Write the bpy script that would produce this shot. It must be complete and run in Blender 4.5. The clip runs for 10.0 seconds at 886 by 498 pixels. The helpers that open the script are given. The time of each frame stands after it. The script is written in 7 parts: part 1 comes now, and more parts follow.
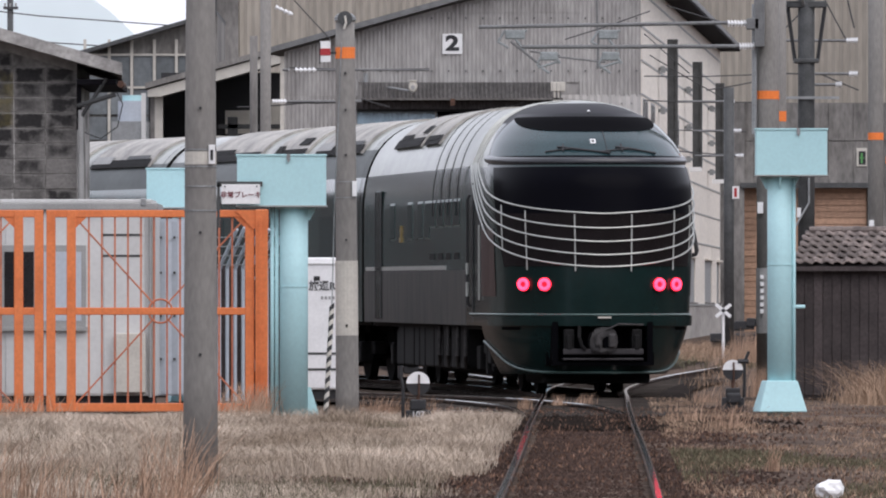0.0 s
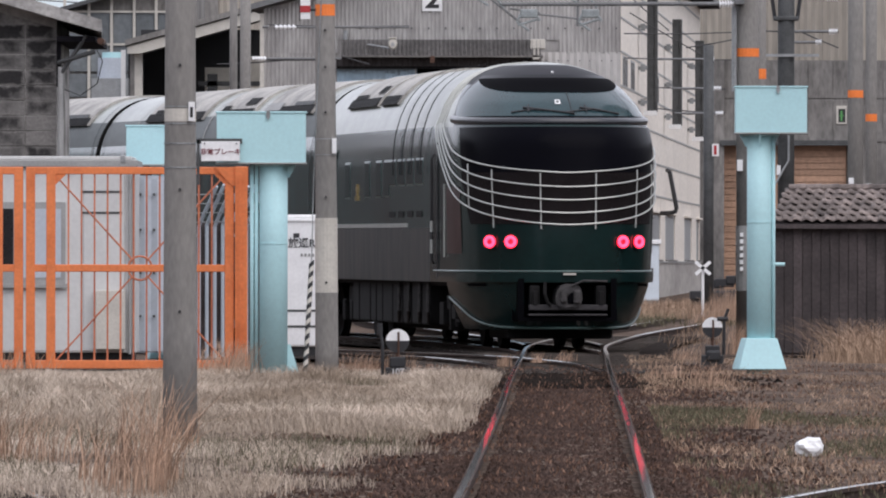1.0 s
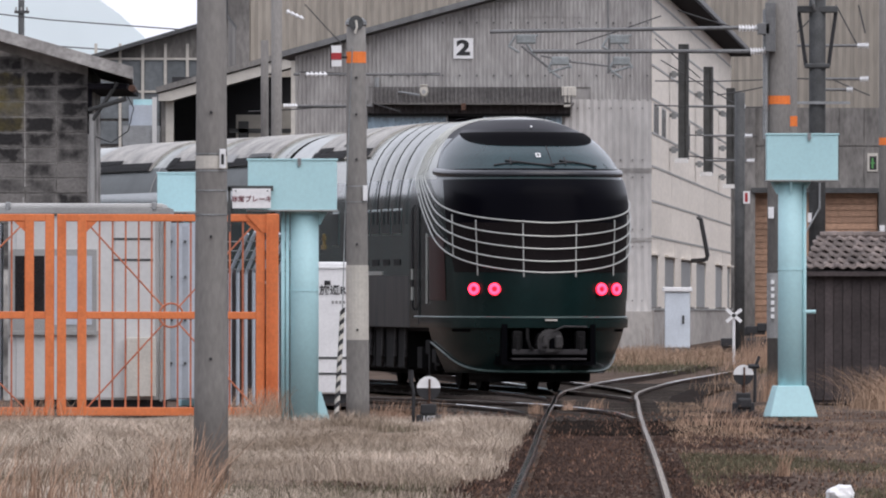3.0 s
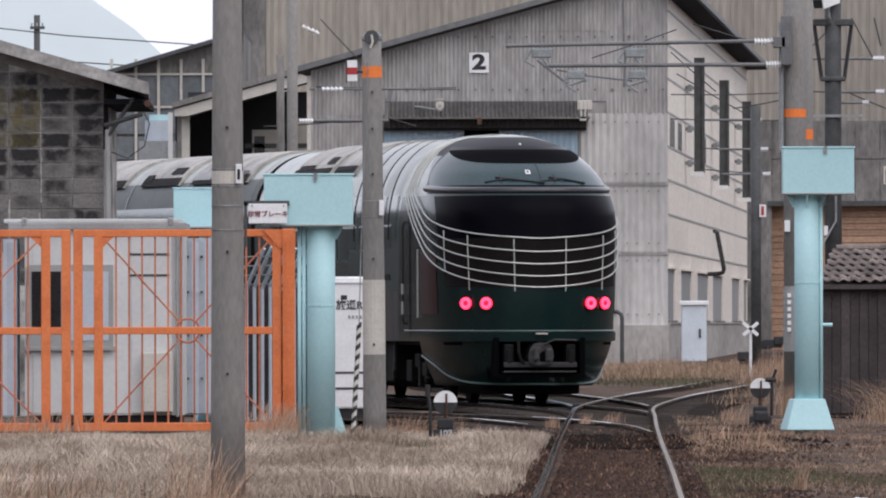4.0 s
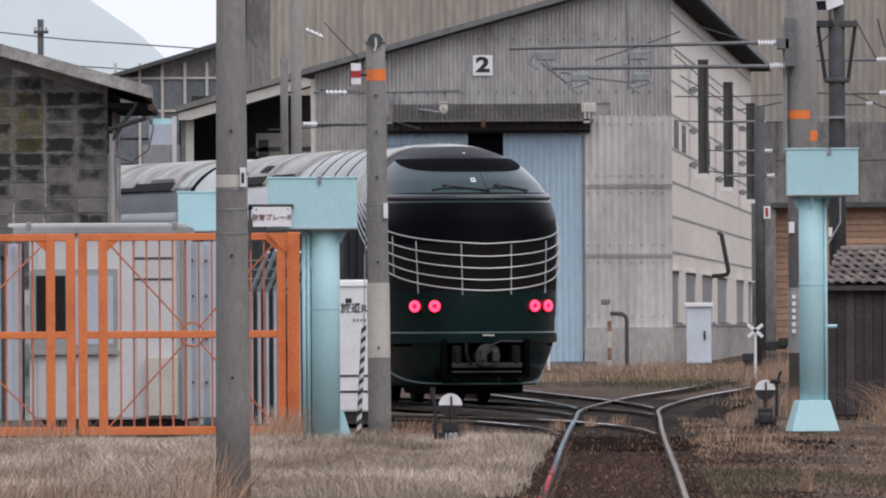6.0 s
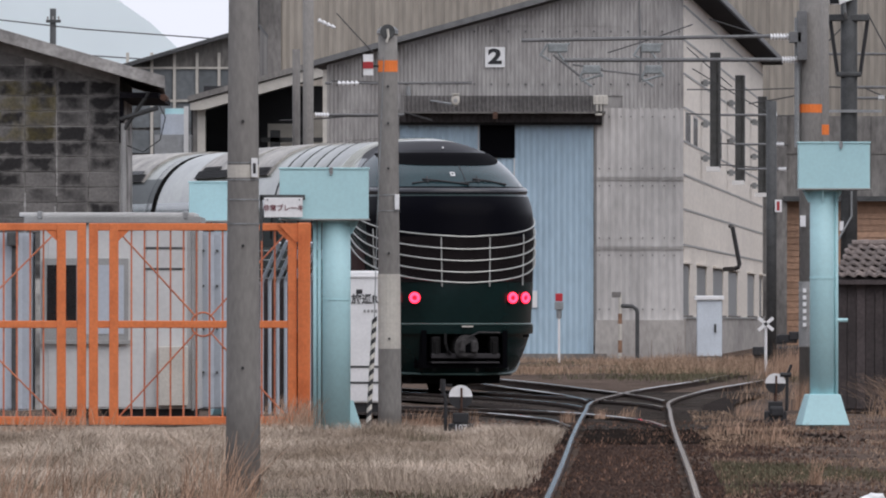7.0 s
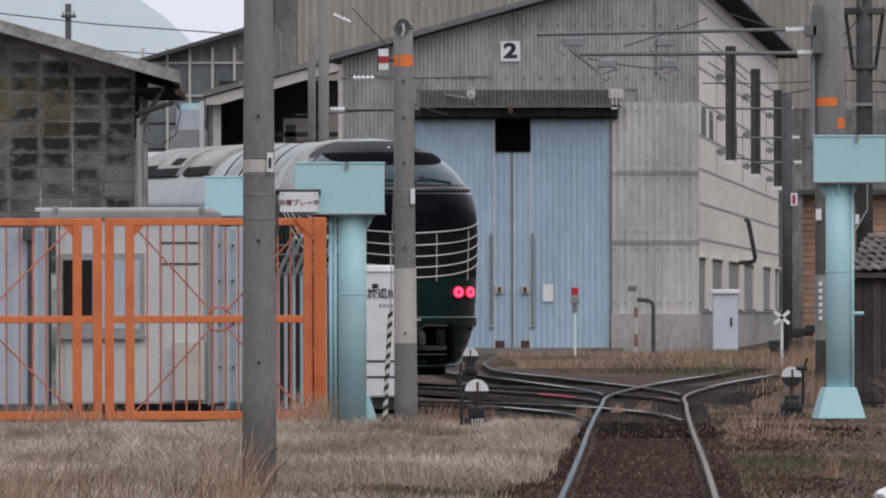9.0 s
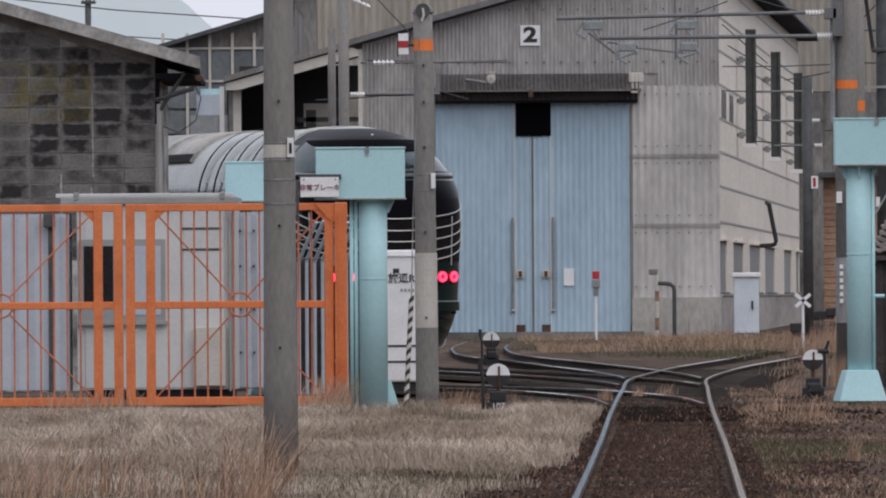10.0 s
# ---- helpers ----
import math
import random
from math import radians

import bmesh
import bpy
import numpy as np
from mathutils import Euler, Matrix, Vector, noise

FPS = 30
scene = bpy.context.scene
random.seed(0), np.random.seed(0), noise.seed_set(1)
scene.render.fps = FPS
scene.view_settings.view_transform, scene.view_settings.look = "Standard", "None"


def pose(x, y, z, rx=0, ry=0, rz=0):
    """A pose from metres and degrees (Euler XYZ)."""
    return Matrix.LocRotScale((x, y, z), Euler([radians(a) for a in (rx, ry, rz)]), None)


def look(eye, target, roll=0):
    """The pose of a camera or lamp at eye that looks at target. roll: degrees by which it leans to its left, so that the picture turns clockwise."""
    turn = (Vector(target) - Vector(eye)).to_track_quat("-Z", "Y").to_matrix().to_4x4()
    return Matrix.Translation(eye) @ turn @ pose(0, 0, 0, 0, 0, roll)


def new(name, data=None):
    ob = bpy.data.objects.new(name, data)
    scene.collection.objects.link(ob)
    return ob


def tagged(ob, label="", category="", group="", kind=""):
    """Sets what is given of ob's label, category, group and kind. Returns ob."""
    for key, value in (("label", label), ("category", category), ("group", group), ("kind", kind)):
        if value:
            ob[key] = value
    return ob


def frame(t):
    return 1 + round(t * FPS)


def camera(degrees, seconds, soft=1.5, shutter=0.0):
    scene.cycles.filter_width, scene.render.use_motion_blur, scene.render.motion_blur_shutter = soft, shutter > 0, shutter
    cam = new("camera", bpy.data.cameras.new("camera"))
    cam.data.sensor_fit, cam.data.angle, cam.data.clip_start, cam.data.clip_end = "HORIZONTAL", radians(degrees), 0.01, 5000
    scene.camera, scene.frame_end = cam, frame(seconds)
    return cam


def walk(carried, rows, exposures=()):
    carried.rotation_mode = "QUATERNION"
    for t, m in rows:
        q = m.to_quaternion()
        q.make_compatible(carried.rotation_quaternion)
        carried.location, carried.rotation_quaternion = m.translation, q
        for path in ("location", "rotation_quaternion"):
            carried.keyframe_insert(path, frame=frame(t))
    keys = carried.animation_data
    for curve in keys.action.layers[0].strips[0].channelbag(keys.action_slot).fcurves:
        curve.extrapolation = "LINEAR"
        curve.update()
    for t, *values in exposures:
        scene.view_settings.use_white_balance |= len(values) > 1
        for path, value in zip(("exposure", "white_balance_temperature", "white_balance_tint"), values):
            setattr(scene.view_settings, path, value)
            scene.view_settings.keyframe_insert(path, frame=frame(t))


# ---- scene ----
# A train leaves a railway yard under a grey sky, seen through a long lens.
cam = camera(4.4903, 10.0, soft=2.0)
EYE = 1.5        # height of the lens
RISE = 0.00175   # the yard climbs gently away from the lens
CAMERA_ROWS = [  # seconds, yaw, pitch, lean
    (0.0, -0.0, 0.2865, 0.0),
    (0.1, -0.0311, 0.2888, 0.0063),
    (0.2, -0.0455, 0.2744, 0.0125),
    (0.3, -0.0771, 0.2315, 0.0188),
    (0.4, -0.1461, 0.1599, 0.0251),
    (0.5, -0.1675, 0.1283, 0.0314),
    (0.6, -0.1721, 0.117, 0.0359),
    (0.7, -0.1665, 0.1056, 0.0405),
    (0.8, -0.1551, 0.1056, 0.0451),
    (0.9, -0.1495, 0.0913, 0.0496),
    (1.0, -0.1034, 0.0699, 0.0542),
    (1.2, 0.0145, 0.1025, 0.0841),
    (1.3, 0.0357, 0.1283, 0.0991),
    (1.5, 0.0584, 0.1849, 0.129),
    (1.7, 0.0376, 0.2513, 0.1657),
    (1.8, 0.0344, 0.2599, 0.184),
    (2.0, 0.043, 0.2836, 0.2207),
    (2.2, 0.0318, 0.2971, 0.1736),
    (2.3, 0.0323, 0.3, 0.15),
    (2.5, 0.0535, 0.2971, 0.1029),
    (2.7, 0.0677, 0.3, 0.093),
    (2.8, 0.0592, 0.3029, 0.0881),
    (3.0, 0.0539, 0.3095, 0.0782),
    (3.2, 0.0729, 0.3748, 0.0927),
    (4.3, 0.0806, 0.3826, -0.2849),
    (4.4, 0.0219, 0.315, -0.3981),
    (4.5, 0.017, 0.2911, -0.5114),
    (4.7, 0.0414, 0.2752, -0.5054),
    (4.8, 0.0728, 0.2755, -0.5024),
    (5.0, 0.1513, 0.2733, -0.4965),
    (5.2, 0.041, 0.2752, -0.4824),
    (5.3, 0.0092, 0.2921, -0.4754),
    (5.5, -0.0068, 0.3693, -0.4613),
    (5.6, 0.0368, 0.3925, -0.4613),
    (5.7, 0.0992, 0.4094, -0.4613),
    (6.8, 0.2008, 0.3402, 0.0206),
    (7.0, 0.2157, 0.354, 0.0206),
    (7.2, 0.2305, 0.2832, -0.0383),
    (7.3, 0.2368, 0.2691, -0.0678),
    (7.5, 0.2514, 0.249, -0.1267),
    (7.7, 0.2621, 0.2188, -0.0405),
    (7.8, 0.267, 0.2072, 0.0025),
    (8.0, 0.2763, 0.2875, 0.0887),
    (8.2, 0.2805, 0.4059, 0.0549),
    (8.3, 0.2836, 0.4232, 0.038),
    (8.5, 0.2816, 0.4407, 0.0043),
    (8.7, 0.2849, 0.375, -0.042),
    (9.0, 0.2966, 0.325, -0.1114),
    (9.3, 0.3346, 0.2991, -0.2522),
    (9.5, 0.3716, 0.2831, -0.346),
    (9.7, 0.3824, 0.2743, -0.3544),
    (10.0, 0.4033, 0.2466, -0.367),
]
walk(cam, [(t, pose(0, 0, EYE, 90 + p, -r, yw)) for t, yw, p, r in CAMERA_ROWS],
     exposures=[(0, 0.44, 6500, 15), (3, 0.36, 6500, 15), (5.5, 0.26, 6500, 15), (7, 0.14, 6500, 14), (10, -0.07, 6500, 14)])


def gz(y):
    """Height of the yard at the distance y."""
    return RISE * max(-20.0, min(y, 420.0))


# ---- world and sun ----
world = bpy.data.worlds.new("sky")
scene.world = world
world.use_nodes = True
wn, wl = world.node_tree.nodes, world.node_tree.links
wn.clear()
sky = wn.new("ShaderNodeTexSky")
sky.sky_type, sky.sun_disc, sky.sun_elevation, sky.sun_rotation = "NISHITA", False, radians(52), radians(147)
sky.dust_density, sky.air_density = 4.0, 1.0
veil = wn.new("ShaderNodeMix")
veil.data_type = "RGBA"
veil.inputs[0].default_value = 0.85
veil.inputs[7].default_value = (9.3, 9.8, 10.85, 1)
bg, wout = wn.new("ShaderNodeBackground"), wn.new("ShaderNodeOutputWorld")
bg.inputs[1].default_value = 0.097
wl.new(sky.outputs[0], veil.inputs[6])
wl.new(veil.outputs[2], bg.inputs[0])
wl.new(bg.outputs[0], wout.inputs[0])
sun_data = bpy.data.lights.new("sun", "SUN")
sun_data.energy, sun_data.angle, sun_data.color = 0.95, radians(60), (1, 0.985, 0.97)
sun = new("sun", sun_data)
sun.matrix_world = look((0, 0, 60), (-26, 40, 0))


# ---- materials ----
def mat(name, col, rough=0.7, metal=0.0, var=0.25, scale=3.0, fine=40.0, bump=0.15, col2=None, blotch=0.45, stretch=(1, 1, 1),
        coat=0.0, rand=0.0, island=0.0, spec=0.5):
    """A surface with stains at a large scale, grain at a small one and some relief. col2: the colour of the stains."""
    m = bpy.data.materials.new(name)
    m.use_nodes = True
    n, l = m.node_tree.nodes, m.node_tree.links
    b = n["Principled BSDF"]
    b.inputs["Roughness"].default_value, b.inputs["Metallic"].default_value = rough, metal
    b.inputs["Coat Weight"].default_value, b.inputs["Coat Roughness"].default_value = coat, 0.12
    b.inputs["Specular IOR Level"].default_value = spec
    tc, mp = n.new("ShaderNodeTexCoord"), n.new("ShaderNodeMapping")
    mp.inputs["Scale"].default_value = stretch
    if rand:
        where, add = n.new("ShaderNodeObjectInfo"), n.new("ShaderNodeVectorMath")
        l.new(tc.outputs["Object"], add.inputs[0])
        l.new(where.outputs["Location"], add.inputs[1])
        l.new(add.outputs[0], mp.inputs[0])
    else:
        l.new(tc.outputs["Object"], mp.inputs[0])
    big, small = n.new("ShaderNodeTexNoise"), n.new("ShaderNodeTexNoise")
    big.inputs["Scale"].default_value, big.inputs["Detail"].default_value = scale, 5
    small.inputs["Scale"].default_value, small.inputs["Detail"].default_value = fine, 3
    l.new(mp.outputs[0], big.inputs[0])
    l.new(mp.outputs[0], small.inputs[0])
    ramp = n.new("ShaderNodeValToRGB")
    ramp.color_ramp.elements[0].position, ramp.color_ramp.elements[1].position = blotch - 0.12, blotch + 0.16
    l.new(big.outputs[0], ramp.inputs[0])
    c2 = col2 or tuple(c * (1 - var) for c in col)
    mx = n.new("ShaderNodeMix")
    mx.data_type = "RGBA"
    mx.inputs[6].default_value, mx.inputs[7].default_value = (*c2, 1), (*col, 1)
    l.new(ramp.outputs[0], mx.inputs[0])
    hsv = n.new("ShaderNodeHueSaturation")
    l.new(mx.outputs[2], hsv.inputs["Color"])
    mr = n.new("ShaderNodeMapRange")
    mr.inputs["From Min"].default_value, mr.inputs["From Max"].default_value = 0.3, 0.7
    mr.inputs["To Min"].default_value, mr.inputs["To Max"].default_value = 1 - var * 0.6, 1 + var * 0.6
    l.new(small.outputs[0], mr.inputs["Value"])
    val = mr.outputs[0]
    for amount, node, out in ((rand, "ShaderNodeObjectInfo", "Random"), (island, "ShaderNodeNewGeometry", "Random Per Island")):
        if amount:
            src, r2, mul = n.new(node), n.new("ShaderNodeMapRange"), n.new("ShaderNodeMath")
            r2.inputs["To Min"].default_value, r2.inputs["To Max"].default_value = 1 - amount, 1 + amount
            mul.operation = "MULTIPLY"
            l.new(src.outputs[out], r2.inputs["Value"])
            l.new(val, mul.inputs[0])
            l.new(r2.outputs[0], mul.inputs[1])
            val = mul.outputs[0]
    l.new(val, hsv.inputs["Value"])
    l.new(hsv.outputs[0], b.inputs["Base Color"])
    if bump:
        bp = n.new("ShaderNodeBump")
        bp.inputs["Strength"].default_value, bp.inputs["Distance"].default_value = bump, 0.02
        l.new(small.outputs[0], bp.inputs["Height"])
        l.new(bp.outputs[0], b.inputs["Normal"])
    return m


def block_material(name, moss=False):
    """Old concrete blocks: soot sits in the middle of a block, the edges by the mortar are washed paler."""
    m = bpy.data.materials.new(name)
    m.use_nodes = True
    n, l = m.node_tree.nodes, m.node_tree.links
    b = n["Principled BSDF"]
    b.inputs["Roughness"].default_value, b.inputs["Specular IOR Level"].default_value = 0.95, 0.1

    def node(kind, op=None, *ins):
        q = n.new(kind)
        if op:
            q.operation = op
        for i, v in enumerate(ins):
            if isinstance(v, (int, float)):
                q.inputs[i].default_value = v
            else:
                l.new(v, q.inputs[i])
        return q.outputs[0]
    tc, info = n.new("ShaderNodeTexCoord"), n.new("ShaderNodeObjectInfo")
    wall = node("ShaderNodeVectorMath", "ADD", tc.outputs["Object"], info.outputs["Location"])

    def noise(scale, detail=4):
        q = n.new("ShaderNodeTexNoise")
        q.inputs["Scale"].default_value, q.inputs["Detail"].default_value = scale, detail
        l.new(wall, q.inputs[0])
        return q.outputs[0]
    sep = n.new("ShaderNodeSeparateXYZ")
    l.new(tc.outputs["Generated"], sep.inputs[0])
    M_ = "ShaderNodeMath"
    ex = node(M_, "ABSOLUTE", node(M_, "MULTIPLY_ADD", sep.outputs[0], 2.0, -1.0))
    ez = node(M_, "ABSOLUTE", node(M_, "MULTIPLY_ADD", sep.outputs[2], 2.0, -1.0))
    edge = node(M_, "POWER", node(M_, "MAXIMUM", ex, ez), 3.0)
    middle = node(M_, "SUBTRACT", 1.0, edge)
    ragged = node(M_, "MULTIPLY_ADD", noise(7.0), 2.2, -1.1)
    base = node(M_, "ADD", middle, ragged)
    some = node(M_, "ADD", node(M_, "MULTIPLY_ADD", info.outputs["Random"], 1.2, -0.1), node(M_, "MULTIPLY_ADD", noise(0.9, 2), 3.0, -1.35))
    soot = node(M_, "MULTIPLY", base, some)
    soot.node.use_clamp = True
    mx = n.new("ShaderNodeMix")
    mx.data_type = "RGBA"
    mx.inputs[6].default_value, mx.inputs[7].default_value = (0.196, 0.187, 0.177, 1), (0.036, 0.0345, 0.0345, 1)
    l.new(soot, mx.inputs[0])
    out = mx.outputs[2]
    if moss:
        mm = n.new("ShaderNodeMix")
        mm.data_type = "RGBA"
        mm.inputs[7].default_value = (0.165, 0.135, 0.045, 1)
        amount = node(M_, "MULTIPLY_ADD", noise(3.2, 3), 3.4, -1.45)
        amount.node.use_clamp = True
        l.new(node(M_, "MULTIPLY", amount, 0.8), mm.inputs[0])
        l.new(out, mm.inputs[6])
        out = mm.outputs[2]
    hsv = n.new("ShaderNodeHueSaturation")
    l.new(out, hsv.inputs["Color"])
    l.new(node(M_, "MULTIPLY_ADD", noise(22.0), 1.0, 0.5), hsv.inputs["Value"])
    l.new(hsv.outputs[0], b.inputs["Base Color"])
    bp = n.new("ShaderNodeBump")
    bp.inputs["Strength"].default_value, bp.inputs["Distance"].default_value = 0.5, 0.02
    l.new(noise(14.0), bp.inputs["Height"])
    l.new(bp.outputs[0], b.inputs["Normal"])
    return m


def glow(name, col, strength):
    m = bpy.data.materials.new(name)
    m.use_nodes = True
    b = m.node_tree.nodes["Principled BSDF"]
    b.inputs["Base Color"].default_value = b.inputs["Emission Color"].default_value = (*col, 1)
    b.inputs["Emission Strength"].default_value = strength
    return m


SOIL = mat("soil", (0.165, 0.124, 0.10), 1.0, var=0.6, scale=2.0, fine=16, bump=1.0, col2=(0.074, 0.058, 0.049), spec=0.0, blotch=0.52)
BALLAST = mat("ballast", (0.078, 0.050, 0.040), 1.0, var=0.35, scale=0.8, fine=14, bump=0.6, col2=(0.05, 0.036, 0.031), island=0.35, spec=0.05)
GRASS = mat("dry_grass", (0.58, 0.485, 0.395), 0.95, var=0.3, scale=0.55, fine=2.5, bump=0, col2=(0.29, 0.23, 0.175), island=0.3, spec=0.05, stretch=(1, 0.3, 1), blotch=0.47)
REED = mat("dry_reed", (0.41, 0.29, 0.205), 0.95, var=0.25, scale=0.5, fine=3, bump=0, col2=(0.25, 0.17, 0.12), island=0.45, spec=0.05)
GREEN = mat("green_grass", (0.135, 0.125, 0.08), 0.95, var=0.3, scale=0.7, fine=5, bump=0, island=0.45, spec=0.05)
CONCRETE = mat("pole_concrete", (0.245, 0.233, 0.216), 0.85, var=0.2, scale=1.6, fine=30, bump=0.2, stretch=(1, 1, 0.35))
PALE = mat("pale_paint", (0.56, 0.53, 0.47), 0.7, var=0.12, scale=4, fine=30)
WALLC = mat("old_concrete", (0.22, 0.208, 0.193), 0.9, var=0.4, scale=0.8, fine=10, col2=(0.10, 0.094, 0.088), stretch=(1, 1, 0.35))
TEAL = mat("teal_paint", (0.44, 0.69, 0.715), 0.55, var=0.06, scale=2, fine=25, bump=0.04, col2=(0.41, 0.65, 0.68))
ORANGE = mat("orange_paint", (0.76, 0.212, 0.066), 0.55, var=0.14, scale=3, fine=25, bump=0.05, col2=(0.62, 0.155, 0.045), blotch=0.38)
ORANGEBAND = mat("orange_band", (0.9, 0.22, 0.04), 0.6, var=0.1)
WHITE = mat("white_paint", (0.83, 0.83, 0.825), 0.55, var=0.08, scale=3, fine=25, bump=0.04)
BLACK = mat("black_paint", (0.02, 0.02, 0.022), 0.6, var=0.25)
RED = mat("red_paint", (0.42, 0.03, 0.035), 0.6, var=0.15)
DARKRED = mat("sign_red", (0.17, 0.015, 0.03), 0.7, var=0.1)
STEEL = mat("galvanised_steel", (0.33, 0.34, 0.34), 0.5, metal=0.6, var=0.2, scale=5, fine=40)
DARKSTEEL = mat("weathered_steel", (0.085, 0.088, 0.088), 0.65, metal=0.3, var=0.3, scale=5, fine=40)
RUST = mat("rusty_iron", (0.11, 0.058, 0.04), 0.85, metal=0.2, var=0.4, scale=4, fine=40, bump=0.3)
RAILTOP = mat("rail_head", (0.40, 0.375, 0.355), 0.07, metal=0.95, var=0.25, scale=1.2, fine=8, bump=0.002, col2=(0.24, 0.215, 0.20))
RAILSIDE = mat("rail_web", (0.07, 0.05, 0.042), 0.9, var=0.4, scale=3, fine=30, bump=0.2, spec=0.15)
WOOD = mat("sleeper_wood", (0.075, 0.06, 0.05), 0.95, var=0.4, scale=5, fine=30, bump=0.4, rand=0.3)
PREFAB = mat("prefab_panel", (0.60, 0.60, 0.585), 0.5, var=0.07, scale=2, fine=20, bump=0.04, rand=0.06)
PREFABBLUE = mat("prefab_blue_panel", (0.47, 0.51, 0.56), 0.5, var=0.08, scale=2, fine=20, bump=0.04)
GREYTRIM = mat("grey_trim", (0.33, 0.33, 0.32), 0.6, var=0.15)
DARKGLASS = mat("dark_glass", (0.018, 0.02, 0.022), 0.12, var=0.2, bump=0, coat=0.3)
CORR = mat("corrugated_sheet", (0.40, 0.387, 0.37), 0.8, var=0.2, scale=1.5, fine=12, bump=0.1, rand=0.07, col2=(0.27, 0.258, 0.247), stretch=(1, 1, 0.22), blotch=0.46)
CORRPALE = mat("pale_corrugated_sheet", (0.58, 0.56, 0.535), 0.8, var=0.18, scale=0.9, fine=9, bump=0.1, rand=0.06, col2=(0.40, 0.387, 0.37), stretch=(1, 1, 0.3))
CREAM = mat("cream_siding", (0.76, 0.70, 0.62), 0.75, var=0.1, scale=0.5, fine=8, bump=0.05, rand=0.05, stretch=(1, 0.08, 1))
BEIGE = mat("beige_cladding", (0.335, 0.302, 0.255), 0.8, var=0.2, scale=0.4, fine=6, bump=0.05, stretch=(1, 1, 0.2), rand=0.08)
BLUEDOOR = mat("blue_door", (0.40, 0.53, 0.615), 0.6, var=0.1, scale=1.0, fine=8, bump=0.03, stretch=(1, 1, 0.3), col2=(0.345, 0.465, 0.55))
SHUTTER = mat("rust_shutter", (0.44, 0.27, 0.18), 0.75, var=0.25, scale=0.6, fine=7, bump=0.1, rand=0.14)
BOARD = mat("charred_board", (0.068, 0.055, 0.054), 0.9, var=0.4, scale=2, fine=20, bump=0.3, rand=0.25)
TILE = mat("roof_tile", (0.21, 0.172, 0.155), 0.85, var=0.4, scale=4, fine=25, bump=0.3, rand=0.4, col2=(0.10, 0.082, 0.076))
PORCELAIN = mat("porcelain", (0.82, 0.82, 0.82), 0.25, var=0.05, bump=0)
WIREM = mat("wire", (0.06, 0.06, 0.062), 0.6, metal=0.3, var=0.2, bump=0)
# distance haze is put into the hill's own colour
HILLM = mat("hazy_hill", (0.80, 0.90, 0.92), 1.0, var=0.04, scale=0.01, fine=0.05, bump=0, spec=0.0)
PAINT = mat("green_train_paint", (0.0046, 0.0175, 0.0168), 0.25, var=0.15, scale=1.5, fine=12, bump=0.012, coat=0.22, spec=0.22)
# pale colour stands in for sky reflected on the green gloss
ROOFSHEEN = mat("roof_sky_sheen", (0.262, 0.275, 0.235), 0.34, var=0.2, scale=1.6, fine=9, bump=0.05, coat=0.4, col2=(0.175, 0.19, 0.162), stretch=(1, 0.4, 1))
ROOFGREY = mat("roof_equipment", (0.44, 0.42, 0.385), 0.7, var=0.3, scale=1.6, fine=12, col2=(0.26, 0.25, 0.235))
MAROON = mat("maroon_paint", (0.034, 0.008, 0.008), 0.3, var=0.1, coat=0.3, bump=0.02, spec=0.25)
GLASS = mat("train_glass", (0.03, 0.06, 0.06), 0.08, var=0.3, scale=2, bump=0)
GLASSTEAL = mat("windscreen", (0.024, 0.05, 0.056), 0.08, var=0.35, scale=0.9, bump=0, spec=0.2)
GLOSSBLACK = mat("gloss_black", (0.002, 0.002, 0.004), 0.28, var=0.1, bump=0, spec=0.03)
BASEC = mat("pale_concrete", (0.42, 0.395, 0.365), 0.9, var=0.25, scale=0.7, fine=9, col2=(0.29, 0.27, 0.25), stretch=(1, 0.06, 0.5))
TEALTRIM = mat("dull_teal_trim", (0.085, 0.135, 0.125), 0.3, var=0.15, bump=0)
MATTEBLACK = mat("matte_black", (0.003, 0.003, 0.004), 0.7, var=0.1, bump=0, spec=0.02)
HAZEGLASS = mat("dusty_glass", (0.17, 0.188, 0.195), 0.35, var=0.3, scale=0.8, fine=6, bump=0, rand=0.3)
LINESTEEL = mat("line_steel", (0.17, 0.172, 0.172), 0.6, metal=0.2, var=0.25, scale=4, fine=30, bump=0.1)
BED = mat("oily_ballast", (0.03, 0.023, 0.02), 1.0, var=0.5, scale=0.9, fine=9, bump=1.0, col2=(0.02, 0.017, 0.015), spec=0.02)
PREFABWHITE = mat("cabinet_paint", (0.62, 0.68, 0.73), 0.5, var=0.1, scale=2, fine=20, bump=0.03)
CORRDARK = mat("dark_corrugated_sheet", (0.15, 0.143, 0.138), 0.85, var=0.3, scale=1.5, fine=12, bump=0.1, rand=0.15)
RUSTLIGHT = mat("light_rust", (0.33, 0.19, 0.12), 0.9, var=0.4, scale=6, fine=40, bump=0.2)
LITTER = mat("leaf_litter", (0.20, 0.12, 0.085), 0.95, var=0.3, scale=1.5, fine=6, bump=0, col2=(0.10, 0.06, 0.045), island=0.5, spec=0.05)
REEDRED = mat("russet_reed", (0.44, 0.30, 0.215), 0.95, var=0.25, scale=0.5, fine=3, bump=0, col2=(0.28, 0.185, 0.13), island=0.45, spec=0.05)
SIDEPAINT = mat("body_side_paint", (0.032, 0.08, 0.076), 0.16, var=0.35, scale=0.9, fine=2.4, bump=0.14, coat=0.5, spec=0.35, stretch=(1, 1.6, 0.22), col2=(0.014, 0.034, 0.031))
RIBBLACK = mat("rib_black", (0.006, 0.006, 0.007), 0.8, var=0.1, bump=0, spec=0.06)
